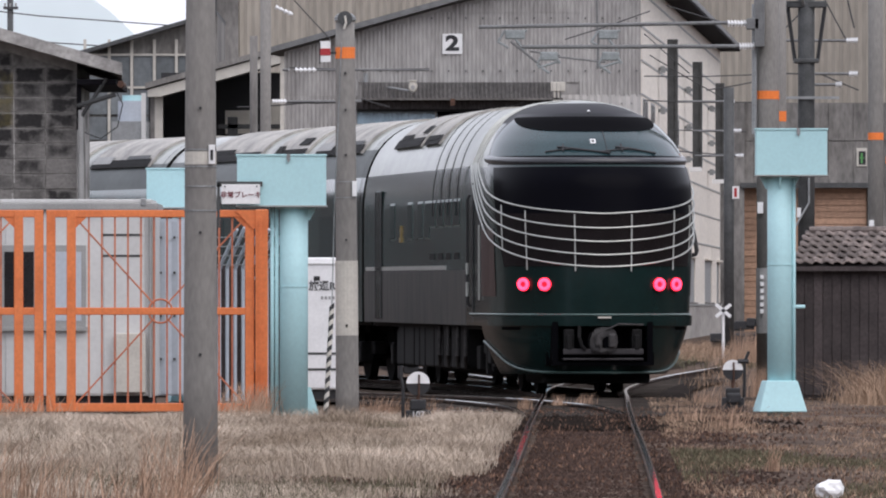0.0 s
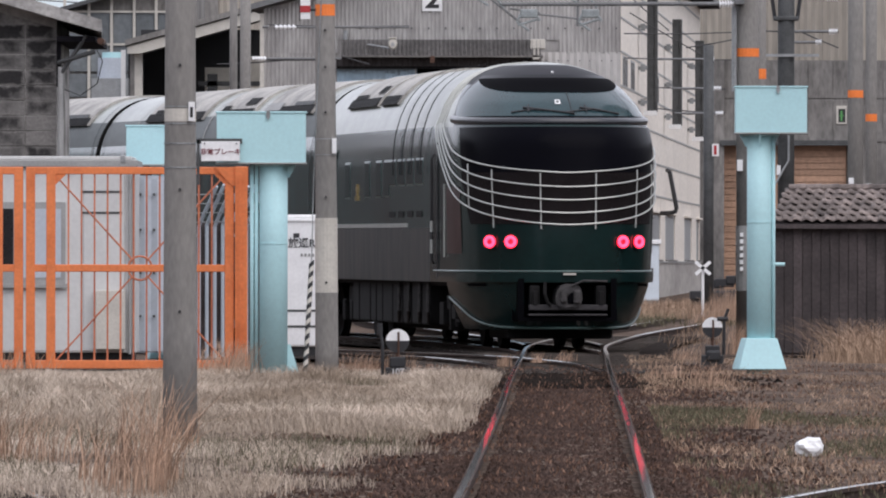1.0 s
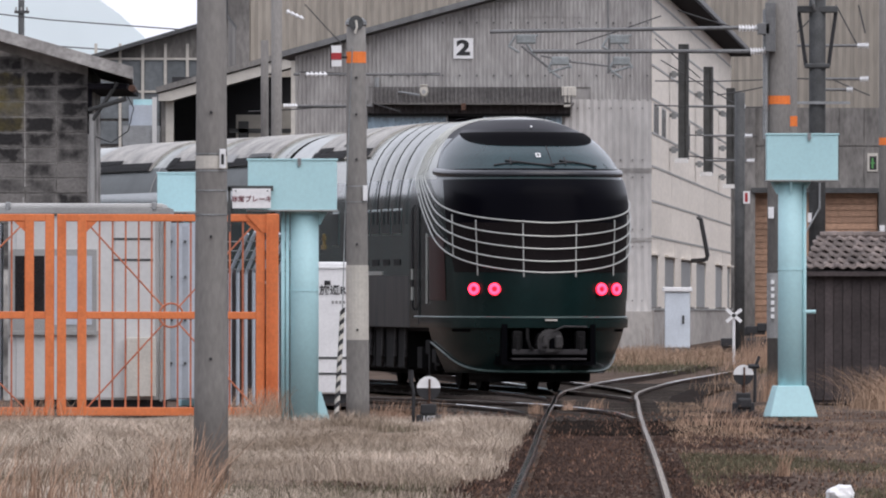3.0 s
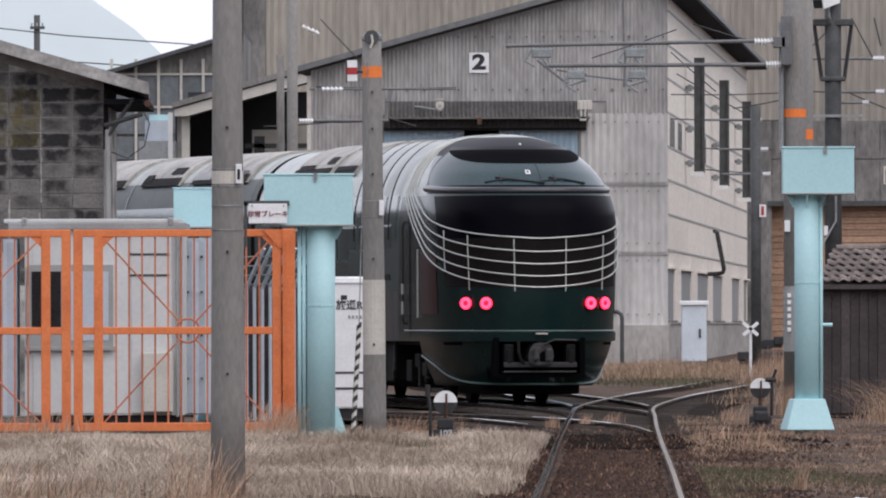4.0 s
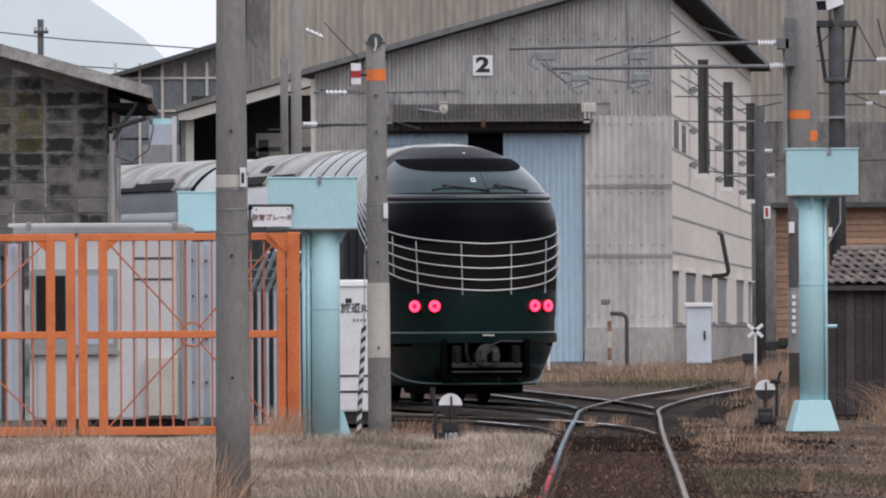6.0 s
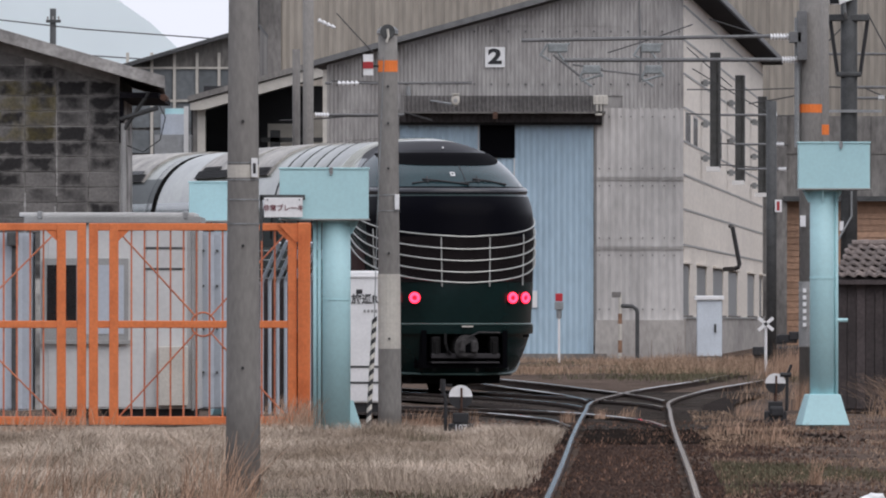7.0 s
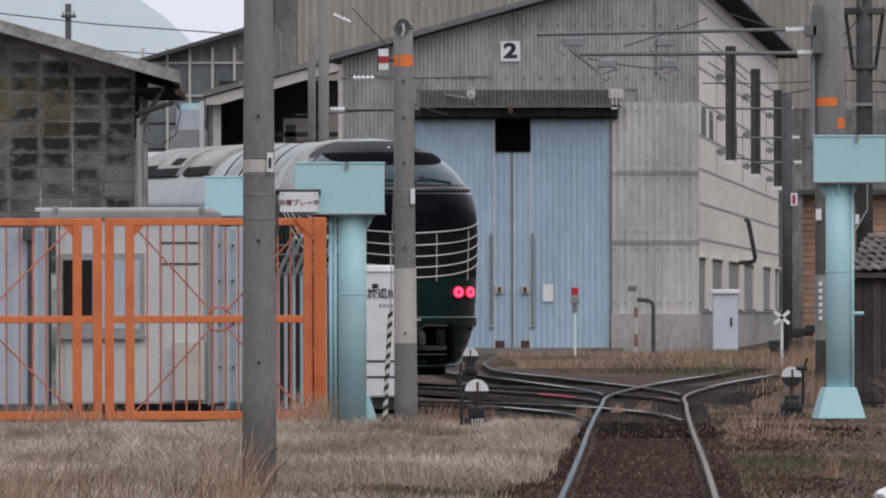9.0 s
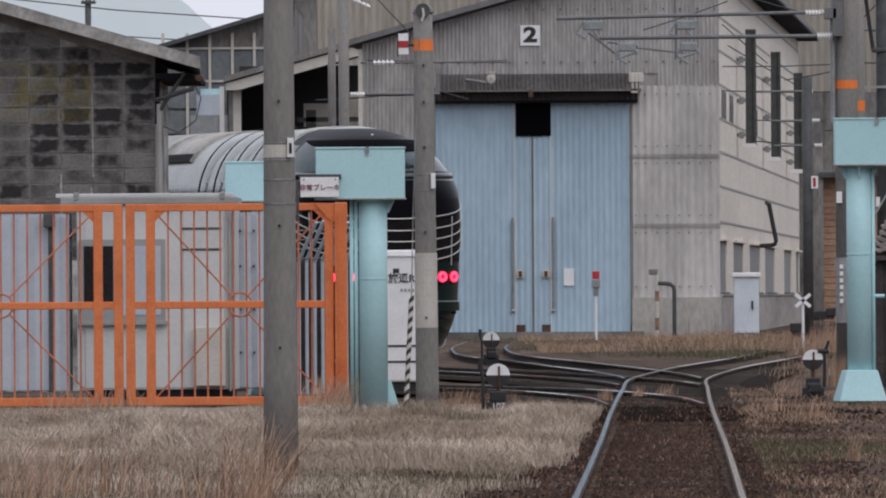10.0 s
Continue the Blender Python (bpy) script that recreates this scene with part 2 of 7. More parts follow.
# body paint with a weaker sky reflection mixed into its colour
CANTRAIL = mat("cantrail_sheen", (0.075, 0.088, 0.084), 0.5, var=0.2, scale=1.2, fine=9, bump=0.04, coat=0.05, spec=0.3, col2=(0.05, 0.06, 0.058), stretch=(1, 0.4, 1))
LIPBLACK = mat("dull_black_crown", (0.013, 0.012, 0.016), 0.5, var=0.15, bump=0, spec=0.12)
SLAT = mat("dark_maroon_slat", (0.013, 0.006, 0.007), 0.5, var=0.15, bump=0, spec=0.15)
SILLGREY = mat("dark_grey_sill", (0.02, 0.021, 0.026), 0.3, var=0.15, bump=0, coat=0.4, spec=0.4)
MORTAR = mat("stained_mortar", (0.50, 0.48, 0.45), 0.95, var=0.4, scale=1.7, fine=12, bump=0.3, col2=(0.10, 0.094, 0.088), blotch=0.48)
LIME = mat("lime_bloom", (0.42, 0.41, 0.39), 0.95, var=0.3, scale=12, fine=40, bump=0.1)
# corrugated sheet darkened in colour for the shade below the canopy
SHADECORR = mat("shaded_sheet", (0.05, 0.043, 0.042), 0.85, var=0.3, scale=1.5, fine=12, bump=0.1)
ZINC = mat("dull_zinc", (0.29, 0.315, 0.315), 0.6, metal=0.2, var=0.25, scale=6, fine=40, bump=0.1)
FASCIA = mat("weathered_fascia", (0.40, 0.385, 0.365), 0.9, var=0.35, scale=2.0, fine=14, bump=0.3, col2=(0.22, 0.21, 0.2), blotch=0.48)
RENDERC = mat("grey_render", (0.26, 0.245, 0.225), 0.95, var=0.35, scale=1.2, fine=8, bump=0.3, col2=(0.15, 0.14, 0.13))
BLOCK = block_material("concrete_block")
MOSS = block_material("mossy_block", True)
SILVER = mat("silver_trim", (0.50, 0.51, 0.48), 0.4, metal=0.5, var=0.1, bump=0)
GOLD = mat("gold_emblem", (0.45, 0.33, 0.14), 0.35, metal=0.8, var=0.1, bump=0)
UNDER = mat("underframe", (0.010, 0.0095, 0.0095), 0.8, var=0.4, scale=3, fine=20, spec=0.2)
LAMPRING = glow("tail_lamp_ring", (1.0, 0.03, 0.075), 4.0)
LAMPCORE = glow("tail_lamp_core", (0.9, 0.004, 0.02), 0.8)
LAMPRED = glow("beacon_red", (0.45, 0.02, 0.03), 0.06)
SIDELOW = mat("dusty_body_paint", (0.066, 0.06, 0.055), 0.5, var=0.3, scale=2.2, fine=14, bump=0.05, spec=0.25, col2=(0.02, 0.026, 0.025), stretch=(1, 1.6, 0.3), blotch=0.47)
IRON = mat("cast_iron", (0.06, 0.056, 0.055), 0.7, metal=0.2, var=0.4, scale=9, fine=50, bump=0.3, col2=(0.026, 0.024, 0.024))
SHELFGREY = mat("coupler_shelf_paint", (0.022, 0.019, 0.021), 0.6, var=0.3, scale=5, fine=30)
BARORANGE = mat("worn_orange_bar", (0.60, 0.20, 0.095), 0.65, var=0.2, scale=3, fine=25, bump=0.05, col2=(0.42, 0.13, 0.075), rand=0.12)
# near-black so that the shade under eaves sits in the colour
SOFFIT = mat("shaded_soffit", (0.012, 0.011, 0.014), 0.9, var=0.3, scale=2, fine=10, spec=0.1)
DEADSTALK = mat("dead_stalk", (0.13, 0.082, 0.06), 0.95, var=0.3, scale=0.5, fine=3, bump=0, island=0.4, spec=0.05)
EXITGREEN = mat("sign_green", (0.1, 0.35, 0.1), 0.5, var=0.2)


# ---- mesh helpers ----
def thing(name, loc=(0, 0, 0), rz=0, label="", category="", group="", kind=""):
    ob = new(name)
    ob.empty_display_size = 0.2
    ob.matrix_basis = pose(*loc, 0, 0, rz)
    return tagged(ob, label, category, group, kind)


def part(name, bm, material, parent=None, label="", smooth=False):
    """Links a bmesh as one mesh object under a thing or a part."""
    me = bpy.data.meshes.new(name)
    bm.normal_update()
    for f in bm.faces:
        f.smooth = smooth and len(f.verts) < 5
    bm.to_mesh(me)
    bm.free()
    me.materials.append(material)
    ob = new(name, me)
    ob.parent = parent
    if label:
        ob["label"] = label
    return ob


def piece(name, me, parent, loc, rz=0):
    """One more object on a shared mesh."""
    ob = new(name, me)
    ob.parent = parent
    ob.matrix_basis = pose(*loc, 0, 0, rz)
    return ob


def mesh_of(name, bm, material, smooth=False):
    me = bpy.data.meshes.new(name)
    bm.normal_update()
    for f in bm.faces:
        f.smooth = smooth and len(f.verts) < 5
    bm.to_mesh(me)
    bm.free()
    me.materials.append(material)
    return me


def box(bm, x0, x1, y0, y1, z0, z1, bevel=0.0):
    vs = [bm.verts.new((x, y, z)) for z in (z0, z1) for y in (y0, y1) for x in (x0, x1)]
    fs = [bm.faces.new([vs[i] for i in q]) for q in ((0, 2, 3, 1), (4, 5, 7, 6), (0, 1, 5, 4), (2, 6, 7, 3), (0, 4, 6, 2), (1, 3, 7, 5))]
    if bevel:
        es = {e for f in fs for e in f.edges}
        bmesh.ops.bevel(bm, geom=list(es), offset=bevel, segments=2, affect="EDGES", profile=0.5)
    return bm


def boxes(*specs, bevel=0.0):
    bm = bmesh.new()
    for s in specs:
        box(bm, *s, bevel=bevel)
    return bm


def tube(bm, pts, r, seg=8, r1=None, caps=True):
    """A round bar along points; r1: the radius at its end."""
    pts = [Vector(p) for p in pts]
    rings = []
    up = None
    for i, p in enumerate(pts):
        d = (pts[min(i + 1, len(pts) - 1)] - pts[max(i - 1, 0)]).normalized()
        if up is None:
            up = d.orthogonal().normalized()
        up = (up - d * up.dot(d)).normalized()
        side = d.cross(up)
        rad = r if r1 is None else r + (r1 - r) * i / (len(pts) - 1)
        rings.append([bm.verts.new(p + (up * math.cos(a) + side * math.sin(a)) * rad) for a in (2 * math.pi * k / seg for k in range(seg))])
    for a, b in zip(rings, rings[1:]):
        for k in range(seg):
            bm.faces.new((a[k], a[(k + 1) % seg], b[(k + 1) % seg], b[k]))
    if caps:
        bm.faces.new(rings[0][::-1])
        bm.faces.new(rings[-1])
    return bm


def bars(*specs, seg=8):
    """Round bars: (points, radius) each."""
    bm = bmesh.new()
    for pts, r in specs:
        tube(bm, pts, r, seg)
    return bm


def prism(bm, pts, y0, y1):
    """A plate with the outline pts (x, z), from y0 to y1."""
    a, b = [bm.verts.new((x, y0, z)) for x, z in pts], [bm.verts.new((x, y1, z)) for x, z in pts]
    n = len(pts)
    bm.faces.new(a)
    bm.faces.new(b[::-1])
    for i in range(n):
        bm.faces.new((a[i], b[i], b[(i + 1) % n], a[(i + 1) % n]))
    bmesh.ops.recalc_face_normals(bm, faces=bm.faces[:])
    return bm


def disc(bm, c, r, y0, y1, seg=20, a0=0.0, a1=2 * math.pi):
    full = abs(a1 - a0 - 2 * math.pi) < 1e-6
    pts = [(c[0] + r * math.cos(a0 + (a1 - a0) * i / seg), c[1] + r * math.sin(a0 + (a1 - a0) * i / seg)) for i in range(seg + (0 if full else 1))]
    return prism(bm, pts, y0, y1)


def sheet(bm, w, h, pitch, depth, x0=0.0, z0=0.0, y=0.0, per=4):
    """A corrugated sheet, w wide and h high, facing -y."""
    n = max(2, int(round(w / pitch)) * per)
    low, high = [], []
    for i in range(n + 1):
        x = x0 + w * i / n
        yy = y - depth * (0.5 + 0.5 * math.cos(2 * math.pi * i / per))
        low.append(bm.verts.new((x, yy, z0)))
        high.append(bm.verts.new((x, yy, z0 + h)))
    for i in range(n):
        bm.faces.new((low[i], low[i + 1], high[i + 1], high[i]))
    return bm


def words(name, text, size, parent, loc, material, width=None, bold=0.0):
    cu = bpy.data.curves.new(name, "FONT")
    cu.body, cu.size, cu.extrude, cu.offset = text, size, 0.003, bold
    cu.align_x, cu.align_y = "CENTER", "CENTER"
    cu.materials.append(material)
    ob = new(name, cu)
    ob.parent = parent
    ob.matrix_basis = pose(*loc, 90, 0, 0)
    return ob


def blades(name, xs, ys, hs, lean, width, material, label, category):
    """Thin upright blades of grass, as one mass."""
    n = len(xs)
    rng = np.random.default_rng(n)
    zs = np.array([gz(y) for y in ys])
    ang = rng.uniform(0, math.pi, n)
    dx, dy = rng.normal(0, lean, n) * hs, rng.normal(0, lean, n) * hs
    wx, wy = np.cos(ang) * width, np.sin(ang) * width
    v = np.zeros((n, 5, 3))
    v[:, 0] = np.c_[xs - wx, ys - wy, zs - 0.02]
    v[:, 1] = np.c_[xs + wx, ys + wy, zs - 0.02]
    v[:, 2] = np.c_[xs + dx * 0.35 - wx * 0.7, ys + dy * 0.35 - wy * 0.7, zs + hs * 0.6]
    v[:, 3] = np.c_[xs + dx * 0.35 + wx * 0.7, ys + dy * 0.35 + wy * 0.7, zs + hs * 0.6]
    v[:, 4] = np.c_[xs + dx, ys + dy, zs + hs]
    base = (np.arange(n) * 5)[:, None]
    quads = (base + np.array([[0, 1, 3, 2]])).tolist()
    tris = (base + np.array([[2, 3, 4]])).tolist()
    me = bpy.data.meshes.new(name)
    me.from_pydata(v.reshape(-1, 3).tolist(), [], quads + tris)
    me.materials.append(material)
    return tagged(new(name, me), label, category, kind="stuff")


# ---- ground ----
def make_ground():
    bm = bmesh.new()
    ys = [-400, -20] + [y for y in np.linspace(55, 240, 150)] + [300, 420, 900, 4000]
    xs = [-3000, -300, -60, -20] + [x for x in np.linspace(-9, 9, 60)] + [20, 60, 300, 3000]
    grid = []
    for y in ys:
        row = []
        for x in xs:
            z = gz(y)
            if 55 < y < 240 and abs(x) < 9:
                near = min(abs(x - 0.0175 * (y - 78) - 1.22) / 1.3, 1.0)
                z += (0.03 * noise.noise((x * 0.8, y * 0.12, 3)) - 0.02) * near - 0.1
            row.append(bm.verts.new((x, y, z)))
        grid.append(row)
    for a, b in zip(grid, grid[1:]):
        for i in range(len(xs) - 1):
            bm.faces.new((a[i], a[i + 1], b[i + 1], b[i]))
    g = part("ground", bm, SOIL, None, smooth=True)
    tagged(g, "bare brown earth of the yard", "ground", kind="structure")


make_ground()


# ---- tracks ----
def rail_mesh(bm, pts, head=True):
    """A rail along (x, y) points: foot, web and head."""
    prof = [(-0.055, -0.15), (0.055, -0.15), (0.055, -0.135), (0.01, -0.12), (0.01, -0.04), (0.033, -0.03), (0.033, -0.004), (-0.033, -0.004),
            (-0.033, -0.03), (-0.01, -0.04), (-0.01, -0.12), (-0.055, -0.135)] if not head else [(-0.024, -0.004), (0.024, -0.004), (0.020, 0.004), (-0.020, 0.004)]
    rings = []
    for i, (x, y) in enumerate(pts):
        a, b = pts[max(i - 1, 0)], pts[min(i + 1, len(pts) - 1)]
        d = Vector((b[0] - a[0], b[1] - a[1], 0)).normalized()
        s = Vector((d.y, -d.x, 0))
        rings.append([bm.verts.new(Vector((x, y, gz(y))) + s * px + Vector((0, 0, pz))) for px, pz in prof])
    n = len(prof)
    for r, q in zip(rings, rings[1:]):
        for k in range(n):
            bm.faces.new((r[k], q[k], q[(k + 1) % n], r[(k + 1) % n]))
    bm.faces.new(rings[0])
    bm.faces.new(rings[-1][::-1])
    bmesh.ops.recalc_face_normals(bm, faces=bm.faces[:])
    return bm


def smooth_path(marks, step=1.0):
    """A smooth line through marks (x, y) that go away from the lens."""
    m = np.array(marks, float)
    ys = np.arange(m[0, 1], m[-1, 1] + 0.01, step)
    slope = np.gradient(m[:, 0], m[:, 1])
    out = []
    for y in ys:
        i = min(max(int(np.searchsorted(m[:, 1], y, side="right")) - 1, 0), len(m) - 2)
        w = m[i + 1, 1] - m[i, 1]
        t = (y - m[i, 1]) / w
        h00, h10, h01, h11 = 2 * t**3 - 3 * t**2 + 1, t**3 - 2 * t**2 + t, -2 * t**3 + 3 * t**2, t**3 - t**2
        out.append((h00 * m[i, 0] + h10 * w * slope[i] + h01 * m[i + 1, 0] + h11 * w * slope[i + 1], float(y)))
    return out


def offset_path(pts, off):
    out = []
    for i, (x, y) in enumerate(pts):
        a, b = pts[max(i - 1, 0)], pts[min(i + 1, len(pts) - 1)]
        d = Vector((b[0] - a[0], b[1] - a[1])).normalized()
        out.append((x + d.y * off, y - d.x * off))
    return out


def make_track(name, pts, label, rails=(-0.567, 0.567), sleepers=None, main=None):
    t = thing(name, label=label, category="railway track", kind="structure")
    free = pts
    if main:
        mx, my = [p[0] for p in main], [p[1] for p in main]
        k = next(i for i, (x, y) in enumerate(pts) if abs(x - float(np.interp(y, my, mx))) > 0.075)
        free = pts[k:]
    for off in rails:
        line = offset_path(free, off)
        r = part("rail", rail_mesh(bmesh.new(), line, head=False), RAILSIDE, t, "rusty rail with a worn bright top")
        part("rail_head", rail_mesh(bmesh.new(), line), RAILTOP, r, "bright worn running surface")
    if sleepers:
        bed = pts[sleepers[0]:sleepers[1] + 1]
        bm = bmesh.new()
        edges = [[bm.verts.new((x, y, gz(y) - 0.068 + 0.02 * noise.noise((x, y * 0.5, off)))) for x, y in offset_path(bed, off)] for off in (-1.5, -0.9, 0, 0.9, 1.5)]
        for e, g in zip(edges, edges[1:]):
            for i in range(len(bed) - 1):
                bm.faces.new((e[i], g[i], g[i + 1], e[i + 1]))
        part("ballast_bed", bm, BED, t, "oil-darkened ballast bed")
        bm = boxes((-1.05, 1.05, -0.11, 0.11, -0.26, -0.125))
        me = mesh_of("sleeper", bm, WOOD)
        for i in range(sleepers[0], sleepers[1]):
            x, y = pts[i]
            a = pts[i + 1]
            piece("sleeper", me, t, (x, y, gz(y) + 0.07), -math.degrees(math.atan2(a[0] - x, a[1] - y)))
    return t


MAIN_LINE = smooth_path([(0.41, 40), (1.28, 104), (1.55, 126), (1.9, 151), (2.15, 166), (2.55, 176), (3.1, 187), (4.4, 207), (6.6, 249), (9.5, 300)])
make_track("track_1", MAIN_LINE, "worn yard track in brown ballast, bending between dry grass", sleepers=(95, 150))
make_track("track_2", smooth_path([(1.55, 126), (1.85, 146), (1.80, 160), (0.97, 170), (-0.35, 180), (-2.11, 190), (-4.33, 200), (-7.0, 210), (-14, 230)]),
           "rusty turnout track curving away behind the gate", sleepers=(16, 90), main=MAIN_LINE)
make_track("track_3", smooth_path([(1.9, 151), (2.1, 165), (1.75, 178), (1.1, 190), (0.35, 203), (-0.5, 216), (-0.9, 235), (-0.6, 276)]),
           "rusty track leading to the blue shed door", sleepers=(12, 40), main=MAIN_LINE)
make_track("track_4", smooth_path([(1.62, 131), (1.15, 144), (0.2, 151.5), (-1.5, 158), (-4.2, 166), (-8, 175)]),
           "rusty siding turning off in front of the shed track", sleepers=(6, 26), main=MAIN_LINE)
make_track("track_5", smooth_path([(-1.9, 61), (-2.25, 66.5), (-2.68, 71.3), (-3.6, 78), (-5.2, 86)]), "brown rail of a siding sunk in the weeds", rails=(0.0,))
make_track("track_6", smooth_path([(1.3, 60), (2.11, 66.5), (2.93, 71.3), (4.4, 77), (7.0, 84)]), "brown rail of a siding sunk in the earth", rails=(0.0,))


# ---- poles, columns and gate at the near fence ----
def concrete_pole(x, y, height, r0, r1, label, bands=(), group="concrete poles", lean=0.0, up=1.0):
    """A round tapered pole; bands: (height, half width, material, bulge)."""
    p = thing("concrete_pole", (x, y, gz(y) - 0.1), label=label, category="pole", group=group)
    bm = bmesh.new()
    tube(bm, [(lean * k / 12, 0, height * k / 12) for k in range(13)], r0, 20, r1)
    part("shaft", bm, CONCRETE, p, smooth=True)
    for z, half, m, bulge, name in bands:
        rr = r0 + (r1 - r0) * z / height + bulge
        bm = bmesh.new()
        lx = lean * z / height
        tube(bm, [(lx, 0, z - half), (lx, 0, z + half)], rr, 20)
        part(name, bm, m, p, smooth=False)
    return p


# the near pole: holes up its shaft, steel straps, a small number tag
d1 = 88.235
near_pole = concrete_pole(-1.893, d1, 10.5, 0.139, 0.075, "tall grey concrete pole with steel straps in dry grass",
                          [(z, 0.006, STEEL, 0.004, "strap") for z in (2.663, 2.531, 2.376, 2.187)]
                          + [(2.597, 0.05, PALE, 0.002, "worn_label_band")])
for zz in (2.985, 2.015, 1.062):
    bm = bmesh.new()
    tube(bm, [(0.0, -0.14, zz), (0.0, -0.10, zz)], 0.012, 10)
    part("bolt_hole", bm, BLACK, near_pole)
tag = part("number_tag", boxes((0.066, 0.115, -0.135, -0.105, 2.549, 2.699), bevel=0.003), WHITE, near_pole, "small white number tag")
part("tag_bar", boxes((0.079, 0.101, -0.139, -0.134, 2.579, 2.659)), BLACK, tag)

# the second pole: shorter, with a cap, an orange ring, a white ring and a small red-and-white plate
d2 = 129.31
cap_pole = concrete_pole(-1.093, d2, 4.626, 0.136, 0.11, "grey concrete pole with orange and white painted rings",
                         [(4.264, 0.065, ORANGEBAND, 0.003, "orange_ring"),
                          (1.458, 0.427, PALE, 0.003, "white_ring"),
                          (2.79, 0.006, STEEL, 0.004, "strap"), (2.609, 0.006, STEEL, 0.004, "strap")])
cap_pole.matrix_basis = cap_pole.matrix_basis @ pose(0, 0, 0, 0, -0.35, 0)
bm = bmesh.new()
zc = 4.626
for (za, ra), (zb, rb) in zip(((0.0, 0.118), (0.03, 0.125), (0.062, 0.112), (0.088, 0.08)), ((0.03, 0.125), (0.062, 0.112), (0.088, 0.08), (0.102, 0.03))):
    tube(bm, [(0, 0, zc + za), (0, 0, zc + zb)], ra, 24, rb)
cap = part("cap", bm, STEEL, cap_pole, "grey domed metal cap", smooth=True)
bm = bmesh.new()
disc(bm, (0.0, zc + 0.03), 0.085, -0.135, -0.12, 20)
part("cap_hollow", bm, DARKSTEEL, cap)
part("cap_hook", bars(([(0.0, -0.14, zc + 0.06), (0.012, -0.15, zc - 0.02), (-0.012, -0.15, zc - 0.09)], 0.014)), PALE, cap)
plate = part("marker_plate", boxes((-0.284, -0.168, -0.05, -0.035, 4.16, 4.4), bevel=0.002), WHITE, cap_pole, "white plate with a red stripe")
part("stripe", boxes((-0.284, -0.168, -0.056, -0.045, 4.238, 4.316)), RED, plate)
part("plate_edge", boxes((-0.297, -0.284, -0.056, -0.03, 4.141, 4.419), (-0.168, -0.091, -0.045, -0.035, 4.251, 4.277)), BLACK, plate)
tag = part("number_tag", boxes((0.071, 0.123, -0.13, -0.10, 2.622, 2.796), bevel=0.003), WHITE, cap_pole, "small white number tag")
for zz in (4.031, 3.611, 3.094, 2.124, 1.147):
    bm = bmesh.new()
    tube(bm, [(0.0, -0.145, zz), (0.0, -0.08, zz)], 0.014, 10)
    part("bolt_hole", bm, BLACK, cap_pole)


def striped_guard():
    """The striped sleeve round the pole's stay wire."""
    d = 127.119
    g = thing("stay_wire_guard", (-1.322, d, gz(d)), label="black and white striped sleeve on a stay wire", category="stay wire")
    top, n = Vector((0.07, 0.3, 1.284)), 22
    for i in range(n):
        bm = bmesh.new()
        a, b = top * (i / n), top * ((i + 1) / n)
        tube(bm, [a, b], 0.030, 10)
        for v in bm.verts:
            v.co.z += 0.9 * (v.co.x - top.x * v.co.z / top.z)
        part("stripe", bm, BLACK if i % 2 else PALE, g)
    bm = bmesh.new()
    tube(bm, [top * 0.98, top + Vector((0.025, 0.1, 1.017)), (0.178, 0.2, 4.239)], 0.007, 6)
    part("stay_wire", bm, STEEL, g)


striped_guard()


